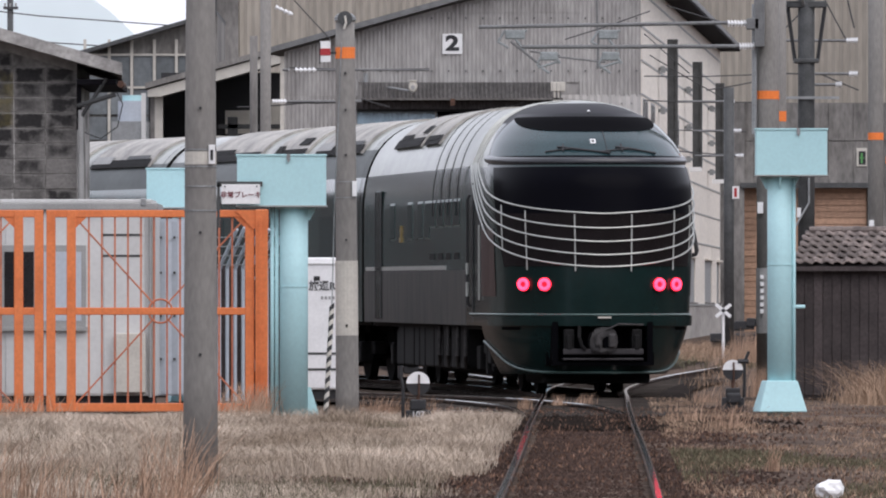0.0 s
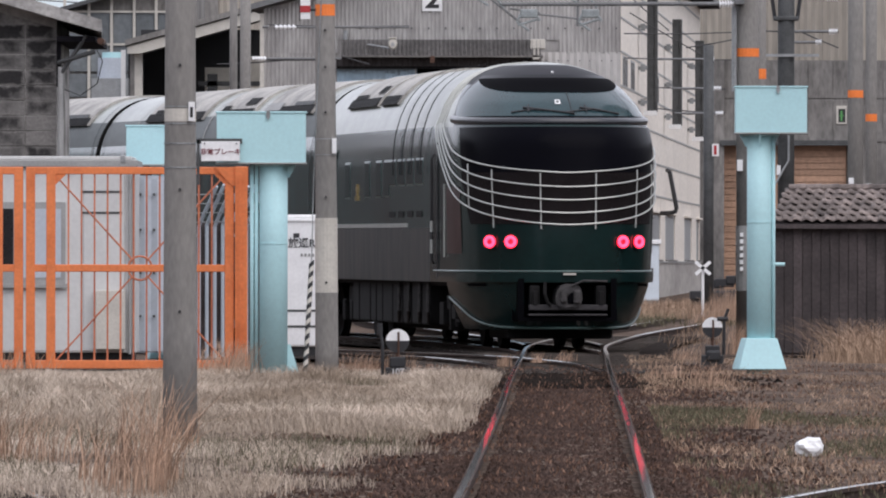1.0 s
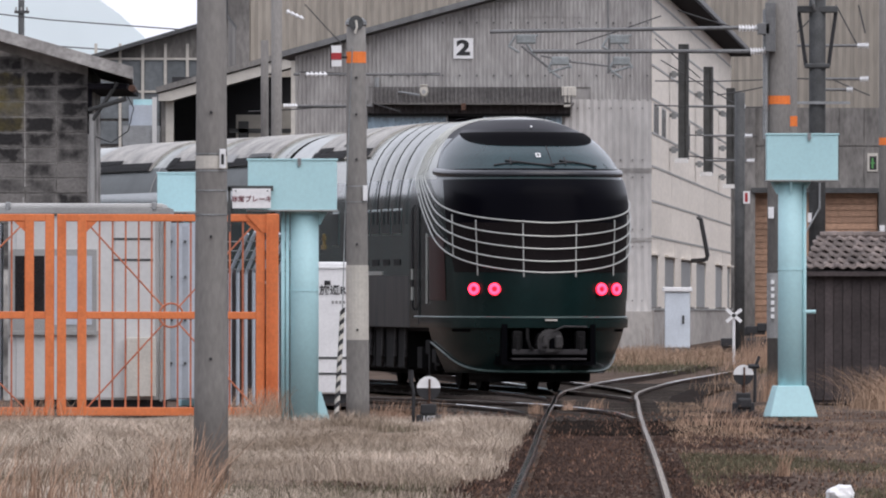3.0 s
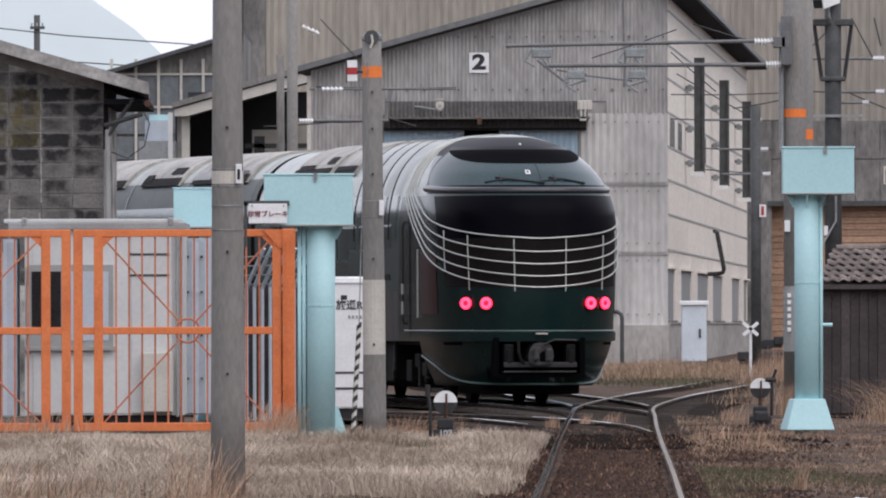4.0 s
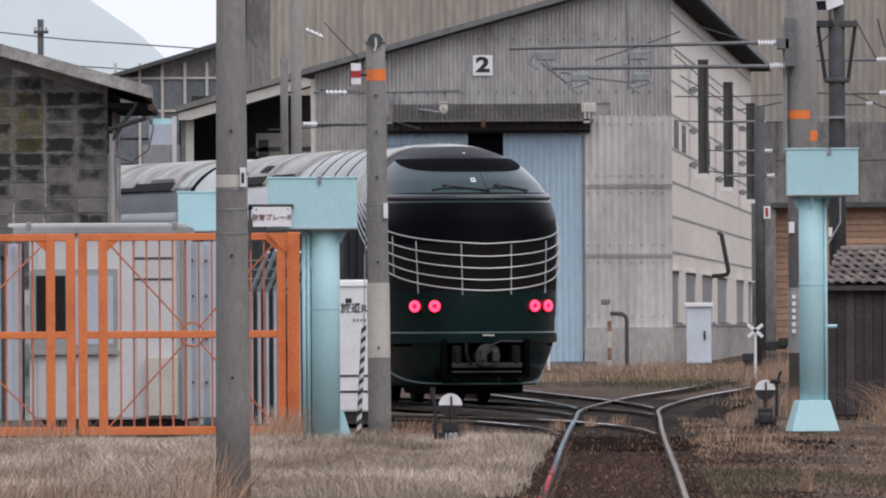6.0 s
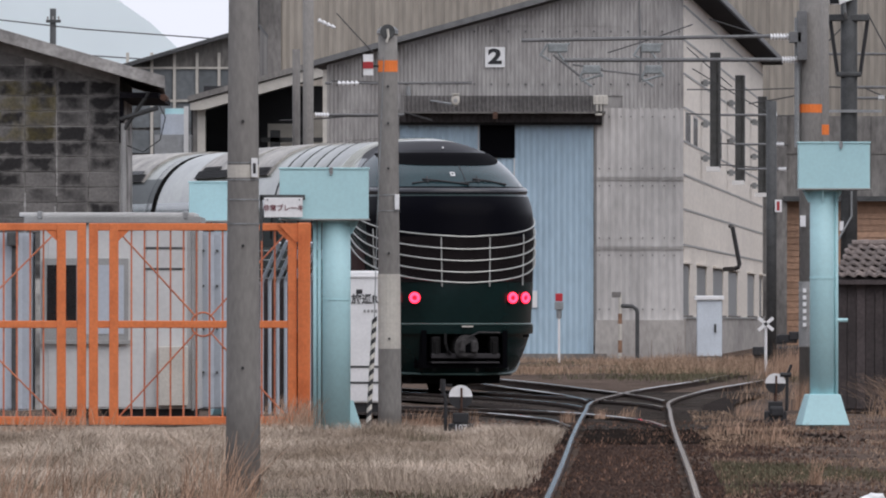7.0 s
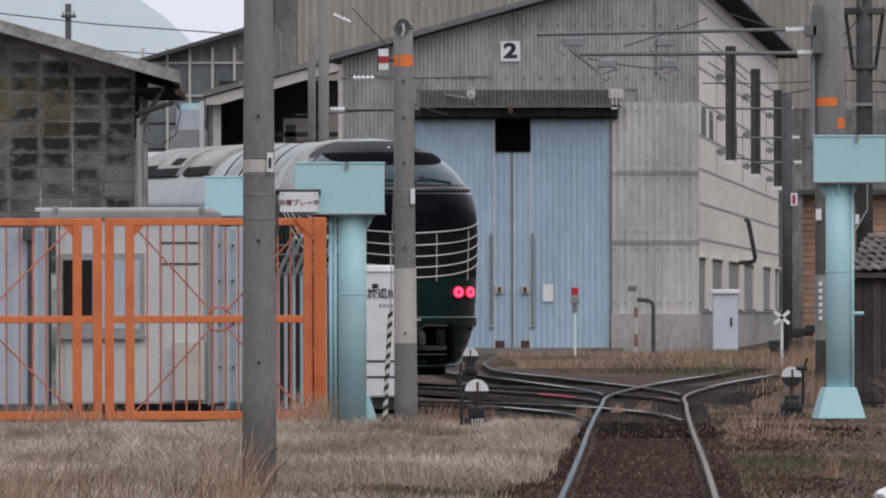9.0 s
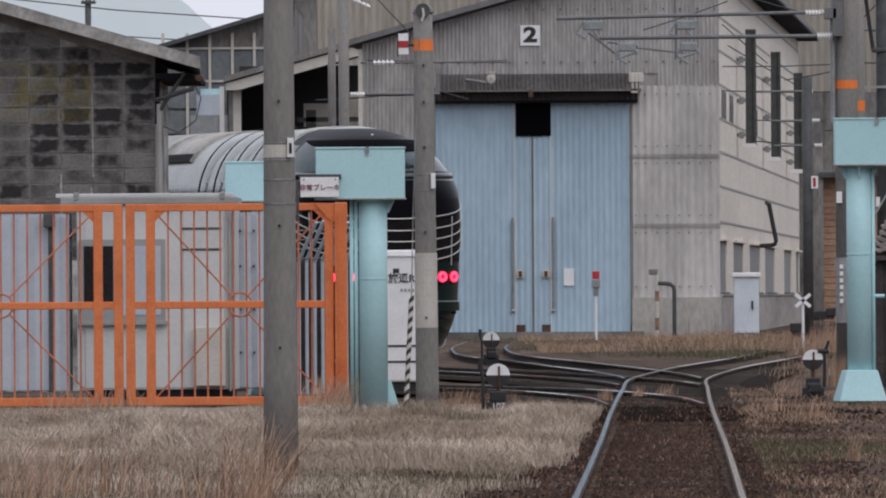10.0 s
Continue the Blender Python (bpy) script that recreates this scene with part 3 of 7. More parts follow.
def teal_column(x, y, col_w, box_x0, box_x1, box_z0, box_z1, col_h, flare, label, pipe_x, depth=0.5, plate=True):
    """A round column that carries a box, with stiffening fins at its foot and a conduit beside it."""
    c = thing("sensor_column", (x, y, gz(y)), label=label, category="sensor column", group="teal sensor columns")
    bm = bmesh.new()
    tube(bm, [(0, 0, -0.05), (0, 0, col_h * 0.63), (0, 0, col_h * 0.632), (0, 0, col_h)], col_w / 2, 24)
    part("column", bm, TEAL, c, smooth=True)
    bm = bmesh.new()
    tube(bm, [(0, 0, col_h * 0.62), (0, 0, col_h * 0.625)], col_w / 2 + 0.006, 24)
    tube(bm, [(0, 0, col_h - 0.035), (0, 0, col_h)], col_w / 2 + 0.05, 24)
    part("collar", bm, TEAL, c)
    for k in range(4) if plate else (0,):
        a = k * math.pi / 2
        if not plate:
            bm = bmesh.new()
            prism(bm, [(col_w / 2 - 0.02, 0), (flare, 0), (flare, 0.03), (col_w / 2 + 0.03, 0.36), (col_w / 2 - 0.02, 0.36)], -0.012, 0.012)
            bm.transform(Matrix.Rotation(a, 4, "Z"))
            part("fin", bm, TEAL, c)
        bm = bmesh.new()
        prism(bm, [(col_w / 2 - 0.02, col_h - 0.16), (col_w / 2 + 0.02, col_h - 0.16), (col_w / 2 + 0.1, col_h), (col_w / 2 - 0.02, col_h)], -0.01, 0.01)
        bm.transform(Matrix.Rotation(a, 4, "Z"))
        part("top_fin", bm, TEAL, c)
    if plate:
        bm = bmesh.new()
        top_w, flare = col_w / 2 + 0.04, flare * 0.93
        low = [bm.verts.new((sx * flare, sy * flare, 0)) for sx, sy in ((-1, -1), (1, -1), (1, 1), (-1, 1))]
        high = [bm.verts.new((sx * top_w, sy * top_w, 0.37)) for sx, sy in ((-1, -1), (1, -1), (1, 1), (-1, 1))]
        for i in range(4):
            bm.faces.new((low[i], low[(i + 1) % 4], high[(i + 1) % 4], high[i]))
        bm.faces.new(high)
        bm.faces.new(low[::-1])
        bmesh.ops.bevel(bm, geom=bm.edges[:], offset=0.008, segments=1, affect="EDGES")
        bm.transform(Matrix.Rotation(radians(7), 4, "Z"))
        part("foot", bm, TEAL, c, "splayed steel foot")
    b = part("cabinet_box", boxes((box_x0, box_x1, -depth / 2, depth / 2, box_z0, box_z1), bevel=0.006), TEAL, c, "light teal steel box")
    mid = (box_x0 + box_x1) / 2
    part("lid", boxes((box_x0 - 0.012, box_x1 + 0.012, -depth / 2 - 0.012, depth / 2 + 0.012, box_z1 - 0.012, box_z1 + 0.008), bevel=0.004), TEAL, b)
    part("base_rim", boxes((box_x0 - 0.015, box_x1 + 0.015, -depth / 2 - 0.015, depth / 2 + 0.015, box_z0 - 0.012, box_z0 + 0.006), bevel=0.004), GREYTRIM, b)
    part("hasp", boxes((mid + 0.06, mid + 0.1, -depth / 2 - 0.02, -depth / 2, box_z1 - 0.06, box_z1 + 0.01), (mid + 0.07, mid + 0.09, -depth / 2 - 0.03, -depth / 2, box_z1 - 0.08, box_z1 - 0.05)), STEEL, b)
    bm = bmesh.new()
    for px in pipe_x:
        tube(bm, [(px, -0.02, 0), (px, -0.02, box_z0)], 0.022, 10)
    part("conduit", bm, TEAL, c, smooth=True)
    return c


dc = 127.119
left_col = teal_column(-1.678, dc, 0.318, -0.636, 0.362, 2.396, 2.968, 2.396, 0.292,
                       "light teal steel column carrying a wide box", (-0.242, -0.191), plate=False)
sign = thing("brake_sign", (-2.269, dc - 0.3, 2.752), label="white metal sign with dark red lettering on the teal box", category="sign")
part("plate", boxes((-0.216, 0.216, -0.012, 0, -0.114, 0.108), bevel=0.004), WHITE, sign)
part("bracket", boxes((-0.267, 0.242, 0.002, 0.03, 0.083, 0.14), (-0.267, -0.235, 0.002, 0.03, -0.381, 0.127)), DARKSTEEL, sign)
part("bolt", bars(([(-0.178, -0.02, 0.083), (-0.178, 0, 0.083)], 0.009), ([(0.178, -0.02, 0.083), (0.178, 0, 0.083)], 0.009)), DARKSTEEL, sign)
words("lettering", "非常ブレーキ", 0.077, sign, (0, -0.016, -0.013), DARKRED, bold=0.0009)

dr = 134.529
right_col = teal_column(4.009, dr, 0.296, -0.289, 0.558, 2.812, 3.363, 2.812, 0.309,
                        "light teal steel column with a box and splayed foot", (0.168,))
part("side_peg", bars(([(0.148, -0.02, 1.251), (0.303, -0.02, 1.251)], 0.022)), TEAL, right_col)
db = 146.0
rear_col = teal_column(-3.278, db, 0.32, -0.547, 0.328, 2.507, 3.011, 2.507, 0.3,
                       "light teal steel column half hidden behind a cabin", (-0.2,))


# ---- orange gate ----
dg = 131.004


def gate_leaf(x0, x1, label, inner_side):
    """One leaf: a welded frame with thin bars, a cross brace and a ring at its middle."""
    g = thing("gate_leaf", (x0, dg, gz(dg)), label=label, category="gate", group="gate leaves")
    w, zt, zm, zb = x1 - x0, 2.378, 1.205, 0.04
    h = 0.085
    part("top_rail", boxes((0, w, -0.04, 0.04, zt - h, zt), bevel=0.008), ORANGE, g)
    part("middle_rail", boxes((0, w, -0.035, 0.035, zm - h / 2, zm + h / 2), bevel=0.008), ORANGE, g)
    part("bottom_rail", boxes((0, w, -0.04, 0.04, zb, zb + h * 1.15), bevel=0.008), ORANGE, g)
    s = 0.105
    inner = 0.236
    for a in ((0, inner, w - s) if inner_side < 0 else (0, w - s - inner, w - s)):
        part("stile", boxes((a, a + s, -0.045, 0.045, zb, zt - 0.002), bevel=0.008), ORANGE, g)
    span0, span1 = (inner + s, w - s) if inner_side < 0 else (s, w - inner - s)
    for a, sg in ((span0, 1), (span1, -1)):
        bm = bmesh.new()
        prism(bm, [(a - sg * 0.01, zt - h - 0.13), (a + sg * 0.13, zt - h + 0.005), (a - sg * 0.01, zt - h + 0.005)], -0.03, 0.03)
        part("gusset", bm, ORANGE, g)
    n = int(round((span1 - span0) / 0.157))
    bar = mesh_of("bar", boxes((-0.0105, 0.0105, -0.0105, 0.0105, zb + h, zt - h)), BARORANGE)
    for i in range(1, n):
        piece("bar", bar, g, (span0 + (span1 - span0) * i / n, 0, 0))
    mid = (span0 + span1) / 2
    rr = 0.138
    for sx in (-1, 1):
        for sz, zz in ((1, zt - h - 0.01), (-1, zb + h)):
            end = span0 if sx < 0 else span1
            ang = math.atan2(zz - zm, end - mid)
            bm = bmesh.new()
            tube(bm, [(mid + rr * math.cos(ang), -0.02, zm + rr * math.sin(ang)), (end, -0.02, zz)], 0.011, 6)
            part("brace", bm, BARORANGE, g)
    bm = bmesh.new()
    tube(bm, [(mid + rr * math.cos(a), -0.02, zm + rr * math.sin(a)) for a in (2 * math.pi * k / 24 for k in range(25))], 0.012, 6, caps=False)
    part("ring", bm, BARORANGE, g)
    return g


gate_leaf(-4.598, -2.188, "closed orange steel gate leaf with cross braces and ring", -1)
gate_leaf(-7.231, -4.631, "closed orange steel gate leaf meeting its neighbour", 1)
post = thing("gate_post", (-2.116, dg, gz(dg)), label="orange square steel gate post", category="gate post")
part("post", boxes((-0.059, 0.085, -0.09, 0.09, -0.1, 2.384), bevel=0.01), ORANGE, post)
part("flange", boxes((-0.013, 0.013, -0.11, -0.085, 0, 2.26)), ORANGE, post)
bm = bmesh.new()
prism(bm, [(-0.295, 2.378), (0.092, 2.378), (0.092, 2.162), (-0.092, 2.162)], -0.06, 0.06)
part("corner_plate", bm, ORANGE, post)


# ---- cabins and clutter behind the gate ----
def cabin():
    d = 142.0
    c = thing("site_cabin", (-5.098, d, gz(d)), label="white prefabricated site cabin with sliding windows", category="cabin")
    x0, x1, zt = -0.5, 1.491, 2.451
    part("wall", boxes((x0, x1, 0, 2.3, 0.12, zt)), PREFAB, c)
    part("plinth", boxes((x0 + 0.1, x1 - 0.05, 0.1, 2.2, 0, 0.12)), BLACK, c)
    part("roof", boxes((x0 - 0.2, x1 + 0.03, -0.08, 2.4, zt, zt + 0.085), bevel=0.01), GREYTRIM, c, "flat grey roof edge")
    part("roof_sheet", boxes((x0 - 0.26, x1 - 0.05, -0.06, 2.35, zt + 0.085, zt + 0.135), bevel=0.01), PREFAB, c)
    for px in (-0.5, 1.335):
        part("roof_lug", boxes((px - 0.03, px + 0.03, -0.09, 0.0, zt + 0.05, zt + 0.15), bevel=0.01), STEEL, c)
    panel = mesh_of("panel", boxes((0, 0.412, -0.012, 0.0, 0.14, zt - 0.02), bevel=0.004), PREFAB)
    for k in range(-4, 6):
        px = -0.398 + k * 0.426
        if px > x0 and px < x1 - 0.412:
            piece("panel", panel, c, (px, 0, 0))
    w = part("window", boxes((-0.469, 0.611, -0.05, -0.014, 0.975, 2.011), bevel=0.006), GREYTRIM, c, "aluminium sliding window")
    part("pane", boxes((-0.412, -0.043, -0.056, -0.048, 1.216, 1.926)), DARKGLASS, w, "dark open pane")
    part("pane", boxes((-0.014, 0.554, -0.056, -0.048, 1.06, 1.926)), PREFABBLUE, w, "pane covered from inside")
    part("sill", boxes((-0.497, 0.639, -0.09, -0.05, 0.932, 0.982), bevel=0.004), GREYTRIM, w)
    part("door", boxes((0.838, 1.349, -0.03, -0.012, 0.14, 2.359), bevel=0.006), PREFAB, c)
    part("door_groove", boxes((0.809, 1.321, -0.036, -0.03, 2.125, 2.153), (0.809, 1.321, -0.036, -0.03, 1.862, 1.89)), DARKSTEEL, c)
    part("meter_box", boxes((0.994, 1.363, -0.2, -0.04, 0.16, 0.904), bevel=0.01), PALE, c, "cream box beside the door")
    part("downpipe", bars(([(1.42, -0.05, 0.1), (1.42, -0.05, zt)], 0.02), ([(1.463, -0.05, 0.1), (1.463, -0.05, zt - 0.1)], 0.014)), GREYTRIM, c)
    # the bluish container beside it
    d = 144.5
    b = thing("storage_container", (-6.257, d - 3.2, gz(d)), label="pale blue-grey ribbed steel container beside the cabin", category="container", group="storage containers")
    part("body", boxes((-0.65, 0.564, 0, 1.6, 0.1, 2.324)), PREFABBLUE, b)
    bm = bmesh.new()
    sheet(bm, 1.214, 2.164, 0.22, 0.03, -0.65, 0.12, -0.006)
    part("ribbed_side", bm, PREFABBLUE, b)
    part("corner_post", boxes((0.332, 0.405, -0.06, 0.0, 0.1, 2.324), bevel=0.008), DARKSTEEL, b)
    part("lamp_box", boxes((0.275, 0.419, -0.16, -0.06, 2.157, 2.324), bevel=0.01), DARKSTEEL, b)
    b2 = thing("storage_container", (-3.509, 144.0, gz(144)), label="pale blue-grey ribbed steel container behind the pole", category="container", group="storage containers")
    part("body", boxes((-0.189, 0.45, 0, 1.6, 0.1, 2.355)), PREFABBLUE, b2)
    bm = bmesh.new()
    sheet(bm, 0.638, 2.195, 0.16, 0.03, -0.189, 0.12, -0.006)
    part("ribbed_side", bm, PREFABBLUE, b2)
    for px in (-0.087, 0.087):
        for pz in (0.55, 1.1, 1.65, 2.1):
            part("latch", boxes((px - 0.015, px + 0.015, -0.06, -0.03, pz, pz + 0.03)), DARKSTEEL, b2)


cabin()


def cranked_fence():
    """Posts with cranked tops in front of dark boards."""
    d = 147.0
    f = thing("cranked_fence", (-2.675, d, gz(d)), label="grey posts with cranked tops before dark boards", category="fence")
    for k in range(7):
        px = -0.235 + k * 0.103
        z1 = 1.706 + 0.02 * (k % 2)
        bm = bmesh.new()
        tube(bm, [(px, 0, 0), (px, 0, z1), (px + 0.02, -0.02, z1 + 0.06), (px + 0.235, -0.35, z1 + 0.529)], 0.024, 8)
        part("post", bm, PREFABBLUE, f)
    for k in range(7):
        px = -0.265 + k * 0.125
        part("board", boxes((px, px + 0.103, 0.1, 0.14, 0.05, 1.765)), RUST if k % 3 == 1 else BOARD, f)
    for k in range(4):
        zz = 1.765 + k * 0.12
        part("wire", bars(([(-0.294, -0.06 - 0.08 * k, zz), (0.625, -0.06 - 0.08 * k, zz + 0.02)], 0.006)), STEEL, f)


cranked_fence()


def white_unit():
    d = 150.0
    u = thing("equipment_locker", (-1.38, d, gz(d)), label="white steel equipment locker with dark lettering", category="locker")
    x0, x1, zb, zt = -0.465, 0.225, 0.12, 1.875
    part("body", boxes((x0, x1, 0, 0.9, zb, zt), bevel=0.03), WHITE, u)
    part("skid", boxes((x0 + 0.03, x1 - 0.03, 0.05, 0.85, 0, zb)), BLACK, u)
    part("seam", boxes((x0 + 0.01, x1 - 0.01, -0.006, 0.0, 0.585, 0.615), (x0 + 0.01, x1 - 0.01, -0.006, 0.0, 0.375, 0.405)), DARKSTEEL, u)
    part("ridge", boxes((x0 + 0.005, x1 - 0.005, -0.02, -0.004, zt - 0.09, zt - 0.06), bevel=0.004), WHITE, u)
    part("plate", boxes((-0.337, -0.255, -0.008, 0.0, 1.568, 1.627)), BLACK, u)
    words("lettering", "旅通R", 0.138, u, (-0.225, -0.006, 1.492), BLACK, bold=0.002)
    for k in range(5):
        px = -0.24 + k * 0.05
        part("small_print", boxes((px, px + 0.03, -0.006, 0, 1.32, 1.358)), GREYTRIM, u)


white_unit()


# ---- point indicators beside the rails ----
def point_indicator(x, y, r, height, label, number="", lever=False):
    p = thing("point_indicator", (x, y, gz(y)), label=label, category="point indicator", group="point indicators")
    part("base", boxes((-0.14, 0.14, -0.12, 0.12, -0.1, 0.1), (-0.09, 0.09, -0.08, 0.08, 0.1, 0.22), bevel=0.015), BLACK, p)
    part("spindle", bars(([(0, 0.02, 0.1), (0, 0.02, height + r * 0.9)], 0.022)), RUST, p)
    part("upper_disc", disc(bmesh.new(), (0, height), r, -0.01, 0.004, 18, 0, math.pi), WHITE, p, "white upper half of the disc")
    part("lower_disc", disc(bmesh.new(), (0, height - 0.002), r, -0.01, 0.004, 18, math.pi, 2 * math.pi), BLACK, p, "black lower half of the disc")
    part("rib", bars(([(0.01, -0.02, height - r), (0.01, -0.02, height + r * 0.75)], 0.012)), RUST, p)
    if lever:
        part("lever", bars(([(-0.17, 0, 0), (-0.17, 0.02, 0.35), (-0.2, 0.03, height + 0.1)], 0.02), ([(-0.2, 0.03, height + 0.06), (-0.2, 0.03, height + 0.2)], 0.03)), BLACK, p)
    if number:
        pl = part("number_plate", boxes((-0.09, 0.09, -0.14, -0.125, -0.02, 0.1)), BLACK, p)
        words("numerals", number, 0.1, pl, (0, -0.146, 0.05), WHITE)
    else:
        part("counterweight", boxes((-0.08, 0.1, -0.16, -0.1, 0.02, 0.16), bevel=0.03), BLACK, p)
    return p


point_indicator(-0.28, 127.119, 0.133, 0.4, "black point lever with a white half disc", "107", lever=True)
ri = point_indicator(3.63, 141.509, 0.127, 0.446, "black point machine with a black and white disc")
part("lamp_arm", bars(([(0.14, 0, 0.1), (0.15, 0, 0.552), (0.2, 0, 0.679)], 0.02), ([(0.06, 0, 0.552), (0.2, 0, 0.552)], 0.03)), BLACK, ri)
point_indicator(-0.577, 206.0, 0.154, 0.357, "far point lever with a black and white disc", lever=True)

bag = thing("white_bag", (2.77, 80.645, gz(80.645)), label="crumpled white plastic bag lying on the ground", category="bag")
bm = bmesh.new()
bmesh.ops.create_icosphere(bm, subdivisions=3, radius=1)
for v in bm.verts:
    k = 1 + 0.3 * noise.noise(v.co * 1.7) + 0.05 * noise.noise(v.co * 5)
    v.co = Vector((v.co.x * 0.105 * k, v.co.y * 0.09 * k, max(-0.02, 0.04 + v.co.z * 0.075 * k)))
part("crumpled_film", bm, WHITE, bag)


# ---- the shed with the blue door ----
SD = 278.0


def shed():
    s = thing("engine_shed", (0, SD, 0), label="grey corrugated engine shed with a blue door and cream side wall", category="shed")
    xl, xr, ztop = -3.906, 4.865, 9.993
    door0, door1, lintel, floor = -2.113, 2.683, 6.296, 0.624
    # front wall in three pieces round the doorway
    bm = bmesh.new()
    prism(bm, [(xl, 0), (door0, 0), (door0, lintel), (door1, lintel), (door1, 0), (xr, 0), (xr, 9.826), (4.184, ztop), (xl, 7.741)], 0.02, 0.3)
    front = part("front_wall", bm, CORR, s, "weathered grey corrugated gable")
    # upper corrugated sheets, cut along the roof slope
    pitch, w = 0.101, 0.606
    k = 0
    x = xl
    while x < xr - 0.05:
        wide = min(w, xr - x)
        top = 7.741 + (x - xl) * 0.278
        top = min(top, ztop)
        low = 6.99 if door0 - 0.2 < x < door1 + 0.1 else 6.657
        zs = [low, low + 1.7, low + 3.4, low + 5.1]
        for a in zs:
            b = min(a + 1.72, top)
            if b - a > 0.15:
                bm = bmesh.new()
                sheet(bm, wide, b - a, pitch, 0.03, x, a, -0.006 * (k % 2))
                part("corrugated_sheet", bm, CORR, front)
        k += 1
        x += w
    bolt = mesh_of("bolt", boxes((0, 0.035, -0.07, -0.02, 0, 0.04)), DARKSTEEL)
    for zz in (7.25, 8.55):
        for i in range(21):
            px = xl + 0.25 + i * 0.42
            if zz < 7.6 + (px - xl) * 0.278:
                piece("bolt", bolt, front, (px, 0, zz))
    # left strip beside the door
    for a, b in ((0.68, 3.251), (3.251, 4.989), (4.989, 6.657)):
        for x in (xl, xl + 0.6, xl + 1.2):
            bm = bmesh.new()
            sheet(bm, min(0.6, door0 - x - 0.02), b - a, pitch, 0.03, x, a, 0.0)
            part("corrugated_sheet", bm, CORR, front)
    # right of the door: paler, wider sheets over a concrete base
    base = 1.472
    for a, b in ((base, 3.251), (3.224, 4.961), (4.933, 6.657)):
        for i in range(4):
            wide = (xr - door1 - 0.05) / 4
            bm = bmesh.new()
            sheet(bm, wide, b - a + 0.03, 0.18, 0.03, door1 + 0.05 + i * wide, a, -0.012 + 0.008 * (i % 2))
            part("corrugated_sheet", bm, CORRPALE, front, "pale weathered corrugated sheet")
            for zz in (a + 0.25, b - 0.2):
                for q in (0.1, 0.55):
                    part("bolt", boxes((door1 + 0.05 + (i + q) * wide, door1 + 0.075 + (i + q) * wide, -0.06, -0.03, zz, zz + 0.03)), DARKSTEEL, front)
        part("seam_flashing", boxes((door1 + 0.04, xr + 0.01, -0.065, -0.03, a - 0.012, a + 0.008)), CORRPALE, front)
    part("concrete_base", boxes((door1 + 0.02, xr + 0.02, -0.1, 0.02, 0, base)), BASEC, front, "stained concrete base")
    part("edge_trim", boxes((xl - 0.1, xl, -0.06, 0.1, 0, 7.63)), PALE, front, "white painted corner trim")
    # roof over the gable and along the side
    a = radians(2.79)
    dirx, diry = math.sin(a), math.cos(a)
    rs = 0.278
    bm = bmesh.new()
    vs = []
    for t in (-0.5, 80):
        for px, pz in ((xl - 0.35, 7.797 - 0.35 * rs), (4.184, ztop + 0.05), (4.184 + 1.35, ztop - 0.38)):
            vs.append([bm.verts.new((px + dirx * t, diry * t, pz + e)) for e in (0, 0.14)])
    for i in (0, 1):
        for e in (0, 1):
            q = [vs[i][e], vs[i + 1][e], vs[i + 4][e], vs[i + 3][e]]
            bm.faces.new(q if e else q[::-1])
        bm.faces.new((vs[i][0], vs[i + 1][0], vs[i + 1][1], vs[i][1]))
    bm.faces.new((vs[2][0], vs[5][0], vs[5][1], vs[2][1]))
    part("roof", bm, LINESTEEL, s, "grey overhanging roof")
    # side wall: concrete base, windows, cream boards with dark joints
    side = part("side_wall", boxes((-0.3, -0.02, 0.3, 80, 0, 9.826)), CREAM, s, "cream boarded side wall")
    side.matrix_basis = pose(xr, 0, 0, 0, 0, -2.79)
    # underside painted near-black for the shade of the overhang
    part("soffit", boxes((0.0, 0.66, -0.45, 79.9, 9.54, 9.6)), SOFFIT, side, "underside of the eaves, shade painted in near-black")
    bz = 1.5
    part("side_base", boxes((-0.02, 0.06, 0.0, 80, 0, bz)), BASEC, side)
    part("ledge", boxes((-0.02, 0.09, 0.0, 80, bz, bz + 0.05)), GREYTRIM, side)
    rows_z = [3.307, 4.183, 5.031, 5.851, 6.685, 7.519, 8.353, 9.187, 9.826]
    for za, zb in zip(rows_z, rows_z[1:]):
        me = mesh_of("board", boxes((-0.02, 0.02, 0, 15.96, za + 0.04, zb)), CREAM)
        for i in range(5):
            piece("board", me, side, (0, 0.02 + 16 * i, 0))
        part("joint", boxes((-0.02, 0.035, 0, 80, za - 0.01, za + 0.04)), GREYTRIM, side)
    zt = 3.307
    for w0, w1, p1 in ((0.3, 4.6, 10.4), (10.4, 19.0, 25.0), (25.0, 35.0, 40.0), (40.0, 50.0, 61.0), (61.0, 69.5, 75.5), (75.5, 79.5, 80.0)):
        wtop, wbot = 2.862, bz + 0.05
        part("pier", boxes((-0.02, 0.02, w1, p1, wbot, zt - 0.01)), CREAM, side)
        part("head_board", boxes((-0.02, 0.015, w0, w1, wtop, zt - 0.01)), CREAM, side)
        wi = part("window", boxes((-0.04, -0.01, w0, w1, wbot, wtop)), GREYTRIM, side, "dull grey low window")
        part("pane", boxes((-0.012, -0.004, w0 + 0.3, w1 - 0.3, wbot + 0.08, wtop - 0.06)), STEEL, wi)
        part("hood", boxes((0.0, 0.12, w0 - 0.3, w1 + 0.3, wtop, wtop + 0.05)), CREAM, wi)
        part("sill", boxes((0.0, 0.1, w0 - 0.2, w1 + 0.2, wbot, wbot + 0.04)), WALLC, wi)
